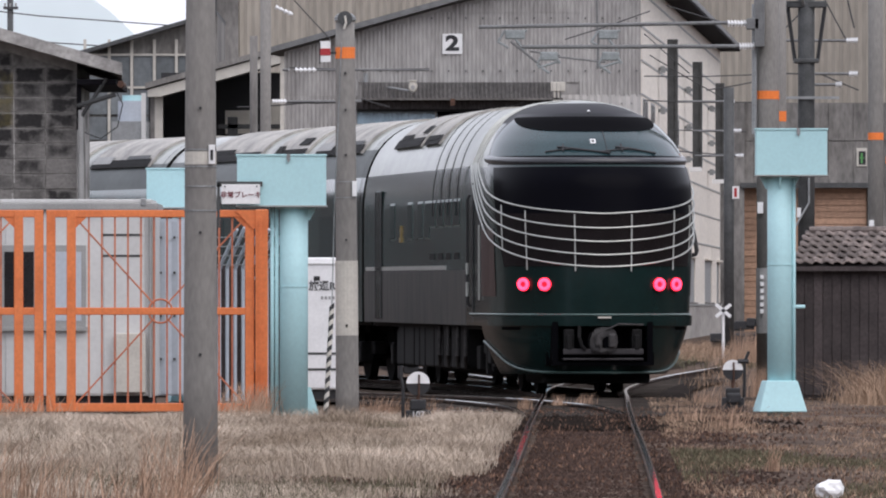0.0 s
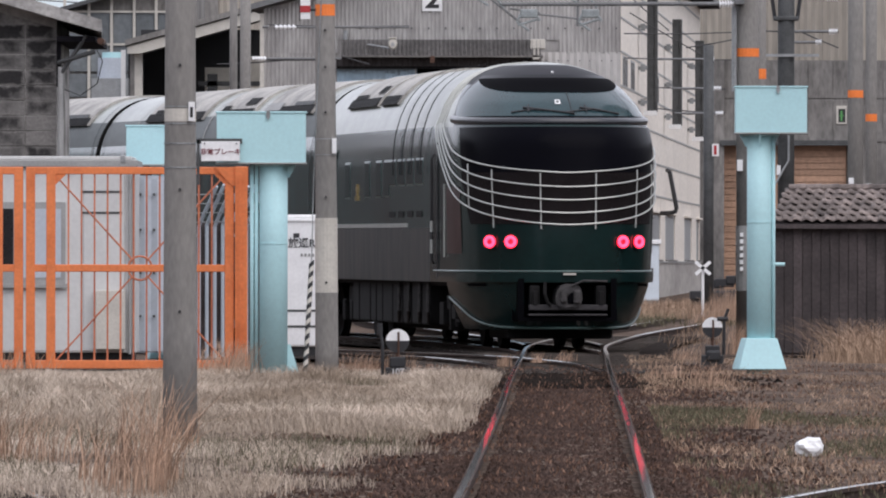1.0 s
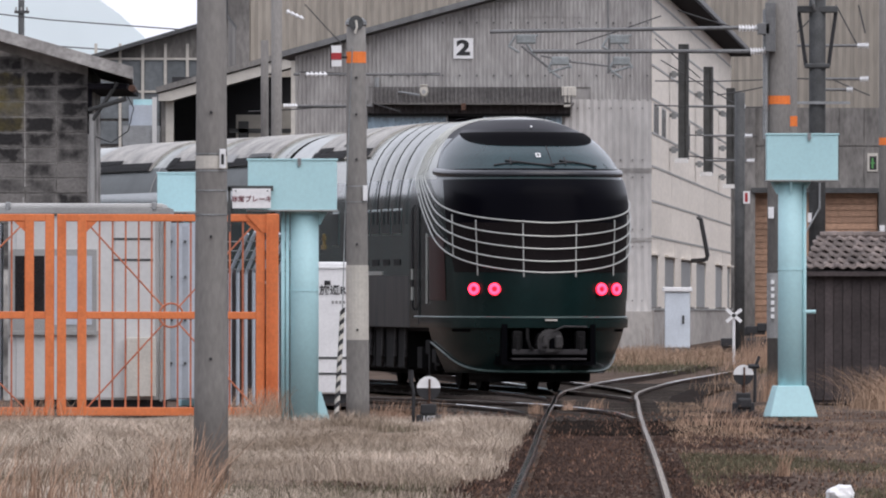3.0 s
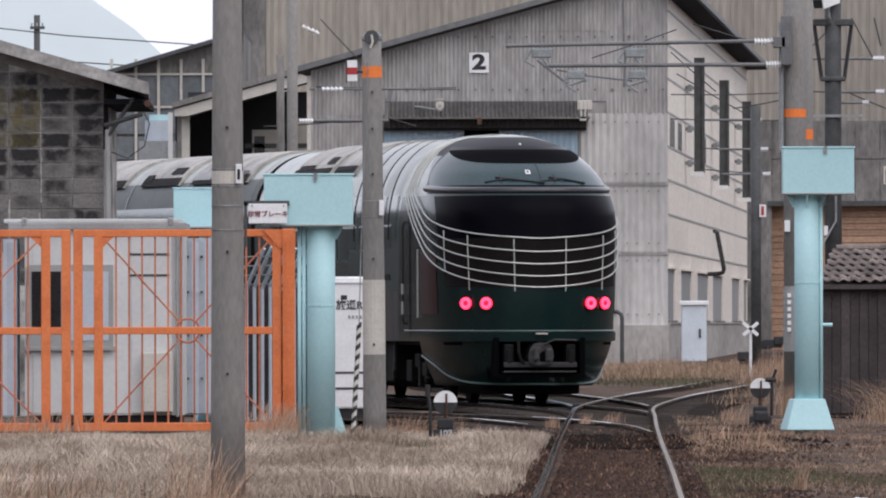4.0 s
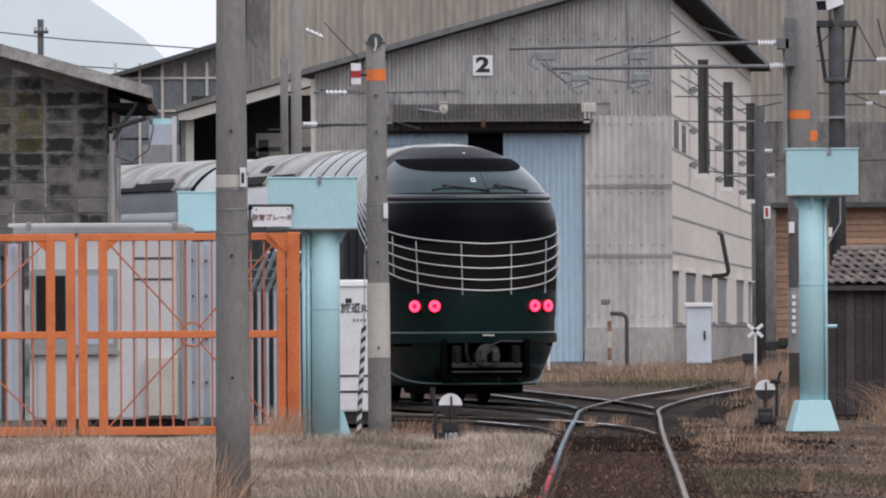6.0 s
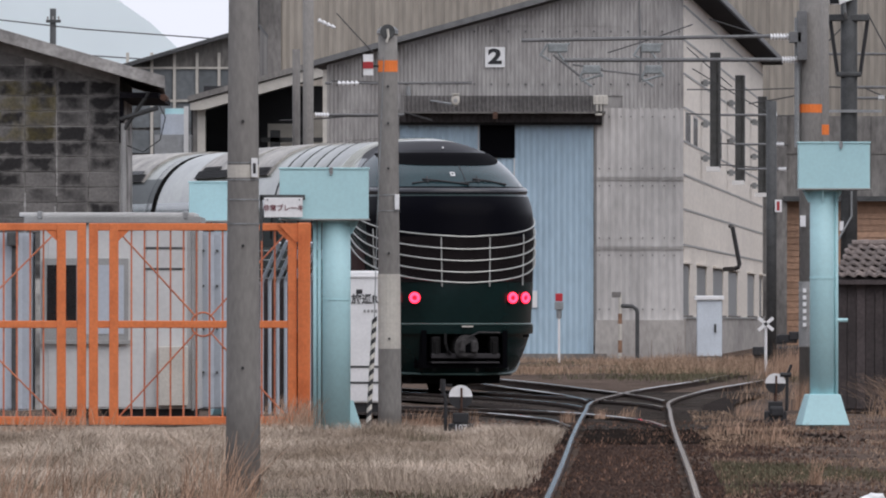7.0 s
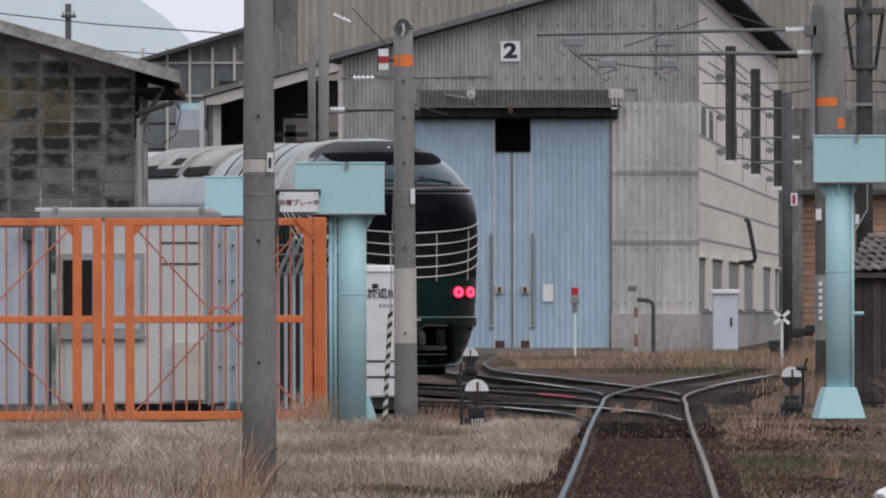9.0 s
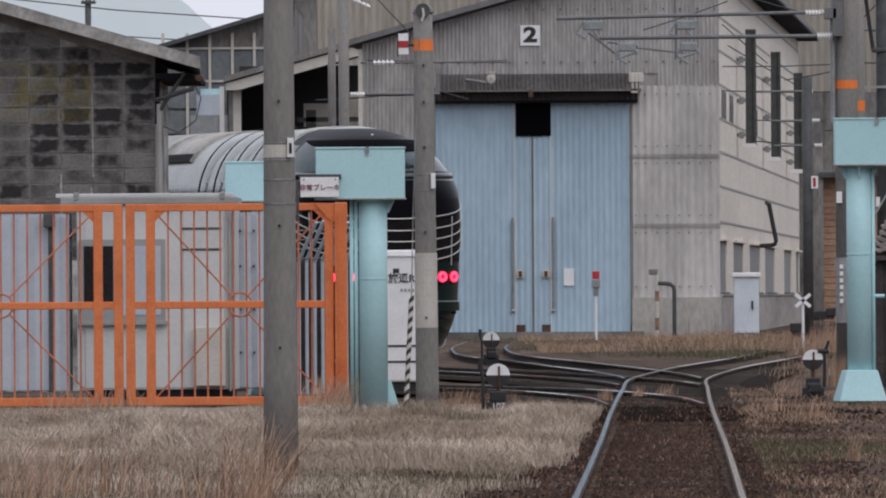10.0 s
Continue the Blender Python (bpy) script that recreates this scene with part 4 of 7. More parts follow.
    for w0, w1 in ((1.0, 5.0), (7.5, 11.0), (22.5, 33.0)):
        wi = part("window", boxes((-0.03, 0.026, w0, w1, 5.851, 6.629)), GREYTRIM, side, "small high window")
        part("pane", boxes((0.02, 0.032, w0 + 0.2, w1 - 0.2, 5.906, 6.574)), DARKGLASS, wi)
    # steel line posts standing off the side wall on brackets
    for l0, z0, z1 in ((14.0, 5.434, 8.381), (38.5, 5.378, 8.325), (64.5, 5.322, 8.242)):
        lp = part("line_post", boxes((0.25, 0.45, l0, l0 + 0.3, z0, z1), (0.45, 0.52, l0 - 0.05, l0 + 0.35, z0 - 0.03, z1), bevel=0.01), DARKSTEEL, side, "dark steel post on brackets")
        part("foot", boxes((0.16, 0.5, l0 - 0.1, l0 + 0.4, z0 - 0.12, z0)), WHITE, lp, "white foot")
        for f in (0.06, 0.36, 0.72):
            zz = z0 + (z1 - z0) * f
            part("bracket", boxes((0.0, 0.26, l0, l0 + 0.25, zz, zz + 0.09), (0.08, 0.2, l0 - 0.1, l0, zz - 0.05, zz + 0.13)), STEEL, lp)
    # canopy above the door
    can = part("canopy", boxes((-2.002, 2.947, -0.7, 0.02, 6.546, 6.601)), WALLC, s, "rusting door canopy")
    for i in range(8):
        bm = bmesh.new()
        wide = 0.612
        sheet(bm, wide - 0.004, 0.389, 0.11, 0.05, -2.002 + i * wide, 6.587, -0.68 + 0.006 * (i % 2))
        part("canopy_sheet", bm, CORRDARK, can)
    beam = part("beam", boxes((-2.113, 2.863, -0.25, 0.0, 6.268, 6.546)), UNDER, can, "dark door track beam")
    # cover uses the sheet with canopy shade put into its colour
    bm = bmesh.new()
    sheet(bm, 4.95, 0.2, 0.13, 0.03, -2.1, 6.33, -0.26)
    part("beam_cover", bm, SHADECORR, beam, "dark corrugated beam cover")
    part("broken_edge", boxes((2.641, 3.002, -0.72, -0.2, 6.754, 6.99), (2.697, 2.863, -0.7, -0.3, 6.49, 6.754), bevel=0.02), PALE, can, "broken pale render")
    part("hook", boxes((0.181, 0.292, -0.74, -0.6, 6.407, 6.574)), RUST, can)
    # the number board
    nb = part("number_board", boxes((-0.014, 0.473, -0.06, -0.02, 7.685, 8.186), bevel=0.006), WHITE, s, "white board with a black numeral")
    num = words("numeral", "2", 0.50, nb, (0.229, -0.065, 7.936), BLACK, bold=0.022)
    num.matrix_basis = num.matrix_basis @ Matrix.Diagonal((1.3, 1, 1, 1))
    # door: two leaves, a hatch above, a wicket in the middle
    mid = 0.264
    dz0, dz1 = floor, lintel
    for n, a, b in (("door_leaf", door0, mid - 0.01), ("door_leaf", mid + 0.01, door1 - 0.03)):
        lf = part(n, boxes((a, b, 0.06, 0.12, dz0, dz1)), BLUEDOOR, s, "pale blue ribbed sliding door leaf")
        bm = bmesh.new()
        sheet(bm, b - a, dz1 - dz0, 0.15, 0.035, a, dz0, 0.062)
        part("ribbed_face", bm, BLUEDOOR, lf)
        inn = b if a < mid - 1 else a
        sg_ = -1 if a < mid - 1 else 1
        part("meeting_strip", boxes((inn - 0.02, inn + 0.02, 0.02, 0.05, dz0, 5.517)), GREYTRIM, lf)
        part("edge_strip", boxes((inn + sg_ * 0.431 - 0.015, inn + sg_ * 0.431 + 0.015, 0.015, 0.05, dz0, dz1)), PREFAB, lf)
        part("drop_bolt", bars(([(inn + sg_ * 0.486, 0.0, 1.166), (inn + sg_ * 0.486, 0.0, 3.46)], 0.03), ([(inn + sg_ * 0.528, 0.0, 1.166), (inn + sg_ * 0.445, 0.0, 1.166)], 0.04)), STEEL, lf)
        part("lock_plate", boxes((inn + sg_ * 0.306 - 0.09, inn + sg_ * 0.306 + 0.09, -0.03, 0.04, 1.973, 2.167), bevel=0.01), PALE, lf)
        part("lock_hasp", boxes((inn + sg_ * 0.306 - 0.04, inn + sg_ * 0.306 + 0.04, -0.05, -0.03, 2, 2.139)), RUST, lf)
        part("worn_foot", boxes((inn + sg_ * 0.306 - 0.1, inn + sg_ * 0.306 + 0.12, 0.02, 0.045, dz0, 0.819), bevel=0.01), RUST, lf)
    ht = part("hatch", boxes((-0.139, 0.723, -0.01, 0.045, 5.462, 6.379)), MATTEBLACK, s, "black hatch over the door joint")
    part("notice", boxes((1.02, 1.27, 0.0, 0.036, 1.778, 2.195)), WHITE, s, "white paper notice")
    part("threshold", boxes((door0 - 0.3, door1 + 0.3, -0.6, 0.1, 0, floor + 0.02)), WALLC, s)
    # floodlight arm over the canopy
    lt = thing("wall_lamp", (-0.737, SD - 1.1, 6.865), label="round white lamp on a bent arm over the door", category="lamp")
    bm = bmesh.new()
    for (ya, ra), (yb, rb) in zip(((0.0, 0.1), (-0.06, 0.135), (-0.13, 0.13)), ((-0.06, 0.135), (-0.13, 0.13), (-0.17, 0.1))):
        tube(bm, [(0, ya, 0), (0, yb, 0)], ra, 20, rb)
    bm.transform(Matrix.Diagonal((0.85, 1, 1.15, 1)))
    part("lamp_head", bm, PALE, lt, smooth=True)
    part("lens", disc(bmesh.new(), (0, -0.02), 0.05, -0.19, -0.165), GREYTRIM, lt)
    part("hood", boxes((-0.1, 0.1, -0.2, -0.02, 0.13, 0.16), bevel=0.01), PALE, lt)
    part("arm", bars(([(-0.1, 0.05, -0.1), (-0.5, 0.3, -0.03), (-1.15, 0.9, 0.05)], 0.03), ([(-1.16, 0.95, -0.15), (-1.16, 0.95, 0.35)], 0.06)), STEEL, lt)


shed()


# ---- small things before the shed ----
def small_yard_things():
    d = 268.0
    b = thing("warning_beacon", (1.742, d, gz(d)), label="red warning lamp on a thin white post", category="warning lamp")
    part("post", bars(([(0, 0, 0), (0, 0, 1.245)], 0.03)), WHITE, b)
    part("housing", boxes((-0.1, 0.1, -0.08, 0.08, 1.245, 1.433), bevel=0.01), STEEL, b)
    part("lamp", boxes((-0.085, 0.085, -0.09, 0.07, 1.446, 1.634), bevel=0.02), LAMPRED, b, "red lens")
    part("cone", bars(([(0, 0, 1.044), (0, 0, 1.245)], 0.06)), STEEL, b)
    s = thing("water_standpipe", (3.261, 274, gz(274)), label="rusty white standpipe with a bent grey drain pipe", category="standpipe")
    part("pipe", bars(([(0, 0, 0), (0, 0, 1.61), (-0.12, 0, 1.623)], 0.045)), PALE, s)
    part("tap", boxes((-0.2, 0.02, -0.05, 0.05, 1.541, 1.678), bevel=0.02), WALLC, s)
    part("drain_pipe", bars(([(0.02, 0, 1.336), (0.3, 0, 1.322), (0.4, 0, 1.253), (0.42, 0, 1.171), (0.42, 0, 0)], 0.05)), DARKSTEEL, s)
    for za, zb in ((0.2, 0.5), (0.9, 1.15)):
        part("rust_stain", bars(([(0, 0, za), (0, 0, zb)], 0.05)), RUSTLIGHT, s)
    c = thing("equipment_cabinet", (5.386, 272, gz(272)), label="white steel cabinet on a plinth beside the shed", category="cabinet")
    part("body", boxes((-0.299, 0.299, -0.3, 0.3, 0.12, 1.473), bevel=0.02), PREFABWHITE, c)
    part("roof", boxes((-0.354, 0.354, -0.36, 0.36, 1.473, 1.582), bevel=0.02), WHITE, c)
    part("plinth", boxes((-0.299, 0.299, -0.27, 0.27, 0, 0.12)), WALLC, c)
    part("handle", boxes((0.109, 0.163, -0.33, -0.3, 0.698, 0.902)), DARKSTEEL, c)
    x = thing("crossing_marker", (5.754, 232, gz(232)), label="white cross-shaped marker on a post", category="marker")
    part("post", bars(([(0, 0, 0), (0, 0, 0.99)], 0.03)), WHITE, x)
    for sg_ in (-1, 1):
        bm = boxes((-0.2, 0.2, -0.06, -0.04 + 0.004 * sg_, -0.035, 0.035))
        bm.transform(Matrix.Translation((0, 0, 0.99)) @ Matrix.Rotation(sg_ * radians(40), 4, "Y"))
        part("arm", bm, WHITE, x)
    j = thing("scrap_heap", (6.917, 262, gz(262)), label="dark heap of track parts beside the shed", category="scrap heap")
    rng = random.Random(5)
    for k in range(14):
        bm = bmesh.new()
        cx, cz, w = rng.uniform(-0.6, 0.5), rng.uniform(0.1, 0.75), rng.uniform(0.1, 0.25)
        box(bm, cx - w, cx + w, rng.uniform(-0.4, -0.1), rng.uniform(0.1, 0.4), cz - 0.1, cz + 0.1, bevel=0.02)
        part("iron_piece", bm, BLACK, j)
    part("heap_base", boxes((-0.6, 0.6, -0.3, 0.3, 0, 0.4), bevel=0.05), BLACK, j)
    sp = thing("bent_downpipe", (6.599, 302, 0), label="dark bent pipe fixed to the cream wall", category="pipe")
    part("pipe", bars(([(-0.05, 0.3, 3.976), (0.0, -0.15, 3.931), (0.181, -0.2, 2.965), (0.151, -0.2, 2.874), (0.06, -0.2, 2.844), (-0.211, 0.3, 2.829)], 0.06)), BLACK, sp)


small_yard_things()


# ---- large buildings behind ----
def big_buildings():
    d = 372.0
    b = thing("tall_works_building", (0, d, 0), label="tall beige metal-clad works building over a dark concrete base", category="factory building")
    x0, x1, top = -7.459, 18.526, 17.0
    zc = 8.177
    part("upper_wall", boxes((x0, x1, 0.1, 30, zc, top)), BEIGE, b, "beige ribbed cladding")
    n = 34
    wide = (x1 - x0) / n
    bm = bmesh.new()
    sheet(bm, wide - 0.01, top - zc, wide / 3, 0.05, 0, zc, 0.06)
    me = mesh_of("cladding_panel", bm, BEIGE)
    for i in range(n):
        piece("cladding_panel", me, b, (x0 + i * wide, 0, 0))
    part("corner_trim", boxes((x0 - 0.1, x0 + 0.12, -0.1, 0.3, 0, top), (-6.975, -6.919, -0.1, 0.1, 0, top)), DARKSTEEL, b)
    part("corner_wall", boxes((x0 + 0.02, -6.733, -0.14, 0.05, 0, top)), WALLC, b, "dark stained corner wall")
    lw = part("lower_wall", boxes((x0, 9.895, 0.0, 20, 0, zc), (9.895, x1, 0.0, 20, 5.499, zc), (13.987, x1, 0.0, 20, 0, 5.499)), WALLC, b, "dark stained concrete wall")
    for i in range(9):
        px = 9.412 + i * 0.82
        part("concrete_panel", boxes((px, px + 0.8, -0.04, 0.0, 6.913 + 0.02, zc - 0.02)), WALLC, lw)
        part("concrete_panel", boxes((px, px + 0.8, -0.04, 0.0, 5.499, 6.913 - 0.02)), WALLC, lw)
    part("pillar", boxes((9.04, 9.914, -0.35, 0.0, 0, zc)), WALLC, b, "concrete corner pillar")
    part("lintel", boxes((9.784, 14.062, -0.5, 0.0, 5.369, 5.536)), DARKSTEEL, b)
    for a, c in ((9.914, 11.848), (11.923, 13.95)):
        sh = part("shutter", boxes((a, c, 0.2, 0.3, 0, 5.425)), SHUTTER, b, "rust-brown roller shutter")
        nn = 26
        hh = 5.425 / nn
        bm = bmesh.new()
        prism(bm, [(a, 0.01), (c, 0.01), (c, hh - 0.01), (a, hh - 0.01)], 0.13, 0.19)
        me = mesh_of("slat", bm, SHUTTER)
        for i in range(nn):
            piece("slat", me, sh, (0, 0.0, i * hh))
    ex = thing("exit_sign", (13.783, 371.965, 6.379), label="small green and white sign on the concrete wall", category="sign")
    part("plate", boxes((-0.17, 0.17, -0.05, 0.0, -0.3, 0.3), bevel=0.01), PALE, ex)
    part("panel", boxes((-0.1, 0.13, -0.056, -0.045, -0.24, 0.2)), BLACK, ex)
    part("mark", boxes((-0.03, 0.03, -0.062, -0.05, -0.2, 0.14), (-0.07, 0.08, -0.062, -0.05, -0.04, 0.0)), EXITGREEN, ex)
    # open shed with a white fascia, left of the engine shed
    d = 300.0
    o = thing("open_shed", (0, d, 0), label="old open-fronted shed with a white roof edge", category="shed")
    part("post", boxes((-7.77, -7.65, 0, 0.4, 0, 7.215)), WALLC, o)
    part("door_frame", boxes((-7.65, -7.44, -0.1, 0.3, 0, 7.095)), PALE, o, "peeling white frame")
    bm = bmesh.new()
    prism(bm, [(-7.83, 7.215), (-4.17, 8.235), (-4.17, 7.965), (-7.5, 7.035), (-7.83, 7.035)], -0.6, -0.2)
    part("fascia", bm, PALE, o, "white roof edge board")
    bm = bmesh.new()
    prism(bm, [(-7.89, 7.245), (-4.11, 8.295), (-4.11, 8.445), (-7.89, 7.395)], -0.7, 14)
    part("roof", bm, WALLC, o, "grey sheet roof")
    # walls painted black to stand in for the shade inside
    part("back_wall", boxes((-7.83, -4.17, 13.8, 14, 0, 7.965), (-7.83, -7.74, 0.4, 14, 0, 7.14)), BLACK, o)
    part("inner_beam", boxes((-6, -4.17, 2, 2.3, 6.225, 6.345), (-5.76, -5.49, 2, 2.3, 6.015, 6.54)), DARKSTEEL, o)
    part("inner_panel", boxes((-5.88, -5.16, 5, 5.1, 6.135, 6.765), (-4.71, -4.26, 5, 5.1, 6.135, 7.065)), PALE, o)
    # glazed works hall with a low gable
    d = 330.0
    h = thing("glazed_hall", (0, d, 0), label="old works hall with dusty glazing and pale frames", category="factory building")
    ridge = [(-12.276, 8.348), (-10.428, 8.859), (-7.244, 9.8), (-6.6, 9.989)]
    bm = bmesh.new()
    prism(bm, [(-12.276, 0), (-6.6, 0)] + ridge[::-1], 0.2, 12)
    part("wall", bm, WALLC, h)
    bm = bmesh.new()
    prism(bm, [(x, z) for x, z in ridge] + [(x, z + 0.12) for x, z in ridge[::-1]], -0.5, 13)
    part("roof_edge", bm, DARKSTEEL, h)
    cols = [-10.461, -9.752, -9.091, -8.431, -7.788, -7.128]
    for r0, r1 in ((6.301, 7.044), (7.044, 7.869), (7.869, 8.842)):
        for a, c in zip(cols, cols[1:]):
            part("pane", boxes((a + 0.05, c - 0.05, 0.1, 0.19, r0 + 0.04, r1 - 0.04)), HAZEGLASS, h)
    for a in cols:
        part("mullion", boxes((a - 0.04, a + 0.04, 0.0, 0.18, 6.136, 9.271)), PALE, h)
    for z in (7.869, 8.826):
        part("transom", boxes((cols[0], cols[-1], 0.02, 0.17, z - 0.03, z + 0.03)), PALE, h)
    t = thing("rooftop_tank", (-8.004, 290, 0), label="pale plastic-sheeted tank behind the train", category="tank")
    part("frame", boxes((-0.493, 0.435, 0, 1.5, 0, 6.227)), STEEL, t)
    part("drum", bars(([(0, 0.7, 6.227), (0, 0.7, 6.763)], 0.36), seg=20), PREFABBLUE, t)
    part("cover", bars(([(0.05, 0.7, 6.59), (0.05, 0.7, 6.909)], 0.3), seg=20), TEAL, t)
    part("post", boxes((0.261, 0.377, -0.1, 0.0, 0, 6.952)), PREFAB, t)
    # far hill, its haze painted as a pale blue-white colour
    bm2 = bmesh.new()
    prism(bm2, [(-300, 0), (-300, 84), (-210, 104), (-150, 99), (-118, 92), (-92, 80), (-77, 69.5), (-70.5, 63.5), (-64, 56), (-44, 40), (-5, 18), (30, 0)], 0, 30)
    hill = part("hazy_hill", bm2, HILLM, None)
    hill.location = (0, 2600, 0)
    tagged(hill, "pale hazy hill under the clouds", "hill", kind="structure")


big_buildings()


def unseen_walls():
    """Plain walls added round the yard, out of view, to shape the train's reflections."""
    for name, x0, x1, y0, y1, h, m, lab in (("yard_wall_west", -33, -16, 300, 304, 11, BOARD, "unseen dark wall added for the train side to reflect"), ("yard_wall_northwest", -120, -33.5, 300, 304, 6, PREFABBLUE, "unseen pale wall added for the train side to reflect"), ("yard_wall_side", -34, -30, 60, 296, 8, BOARD, "unseen long dark wall added beside the yard"),
                                            ("yard_wall_south", -90, 90, -42, -38, 15, BOARD, "unseen dark wall added for the train nose to reflect"), ("yard_wall_east", 30, 34, -30, 360, 9, WALLC, "unseen long grey wall added beside the yard")):
        w = part(name, boxes((x0, x1, y0, y1, -1, h)), m, None)
        tagged(w, lab, "wall", kind="structure")


unseen_walls()


# ---- concrete block house beyond the cabin ----
def block_house():
    d = 166.0
    h = thing("block_house", (0, d, 0), label="stained concrete-block house with a low pitched roof", category="house")
    xr, xl = -5.378, -9.246
    slope = -0.287
    ze = 4.994
    xe = -4.781
    def eave(x):
        return ze + (x - xe) * slope
    bm = bmesh.new()
    prism(bm, [(xl, 0), (xr, 0), (xr, eave(xr) - 0.12), (xl, eave(xl) - 0.12)], 0.012, 6)
    wall = part("wall", bm, MORTAR, h, "sooty concrete block gable")
    bw, bh = 0.465, 0.224
    meshes = {}
    row = 0
    z = 2.089
    while z < eave(xl):
        x = xr - 0.004
        k = 0
        while x - bw > xl:
            if z + bh < eave(x) - 0.1:
                key = "block_a"
                if key not in meshes:
                    meshes[key] = mesh_of("block", boxes((-bw + 0.012, 0, 0, 0.06, 0.006, bh - 0.006), bevel=0.004), BLOCK)
                    meshes["moss"] = mesh_of("block", boxes((-bw + 0.012, 0, 0, 0.06, 0.006, bh - 0.006), bevel=0.004), MOSS)
                use = "moss" if (-7.42 < x < -6.009 and 3.957 < z < 4.953) else key
                piece("block", meshes[use], wall, (x, -0.003 * ((row * 7 + k * 3) % 4), z))
            x -= bw
            k += 1
        z += bh
        row += 1
    bm = bmesh.new()
    prism(bm, [(xl, eave(xl) - 0.1), (xr, eave(xr) - 0.1), (xr, eave(xr) - 0.23), (xl, eave(xl) - 0.23)], -0.012, 0.05)
    part("gable_band", bm, RENDERC, h, "rendered band under the roof")
    bm = bmesh.new()
    prism(bm, [(xl, eave(xl) - 0.12), (xe, eave(xe) - 0.12), (xe, eave(xe) + 0.06), (xl, eave(xl) + 0.06)], -0.55, 6.4)
    for v in bm.verts:
        v.co.x += 0.08 - 0.03 * max(v.co.y, 0)
    part("roof", bm, FASCIA, h, "grey slab roof with a thick weathered edge")
    rng = random.Random(3)
    for sx, z0, z1, w in ((-6.77, 2.55, 3.35, 0.02), (-6.32, 2.66, 3.15, 0.018), (-7.25, 2.2, 2.62, 0.022), (-6.30, 3.3, 4.0, 0.012)):
        bm = bmesh.new()
        steps = [z0 + (z1 - z0) * k / 9 for k in range(10)]
        left = [(sx - w * rng.uniform(0.3, 1.0), z) for z in steps]
        right = [(sx + w * rng.uniform(0.3, 1.0), z) for z in steps]
        prism(bm, left + right[::-1], -0.013, -0.009)
        part("lime_streak", bm, LIME, h, "pale lime streak down the joint")
    for k in range(16):
        sx, sz, w = rng.uniform(-7.55, -6.95), 2.63 + rng.gauss(0, 0.035), rng.uniform(0.01, 0.035)
        bm = bmesh.new()
        prism(bm, [(sx - w, sz), (sx, sz - w * 0.6), (sx + w, sz + 0.005), (sx + w * 0.2, sz + w * 0.7)], -0.013, -0.009)
        part("lime_spot", bm, LIME, h)
    part("brace", bars(([(xr + 0.02, -0.1, 4.206), (xe - 0.15, -0.3, 4.828)], 0.03), ([(xr + 0.02, -0.15, 4.43), (xe - 0.02, -0.3, 4.596)], 0.035)), DARKSTEEL, h)
    # near-black boxes stand in for the deep shadow below the roof
    part("eaves_shade", boxes((xr + 0.01, xe - 0.02, -0.3, 5.9, 4.74, 4.82), (xr, xr + 0.06, -0.06, 0.1, 4.081, 4.745)), SOFFIT, h, "near-black boxes painting the shade under the eaves")
    part("downpipe", bars(([(xr + 0.06, -0.12, 0), (xr + 0.06, -0.12, 4.372)], 0.04)), GREYTRIM, h)
    lm = part("gutter_end", bars(([(xe + 0.06, -0.5, 4.745), (xe + 0.06, 0.6, 4.745)], 0.05), seg=12), RUST, h)
    part("cable", bars(([(xr + 0.12, -0.1, 4.04), (xr + 0.35, -0.15, 3.948), (xr + 0.6, -0.2, 4.123), (xr + 0.68, -0.25, 4.455), (xe, -0.3, 4.621)], 0.008)), BLACK, h)


block_house()


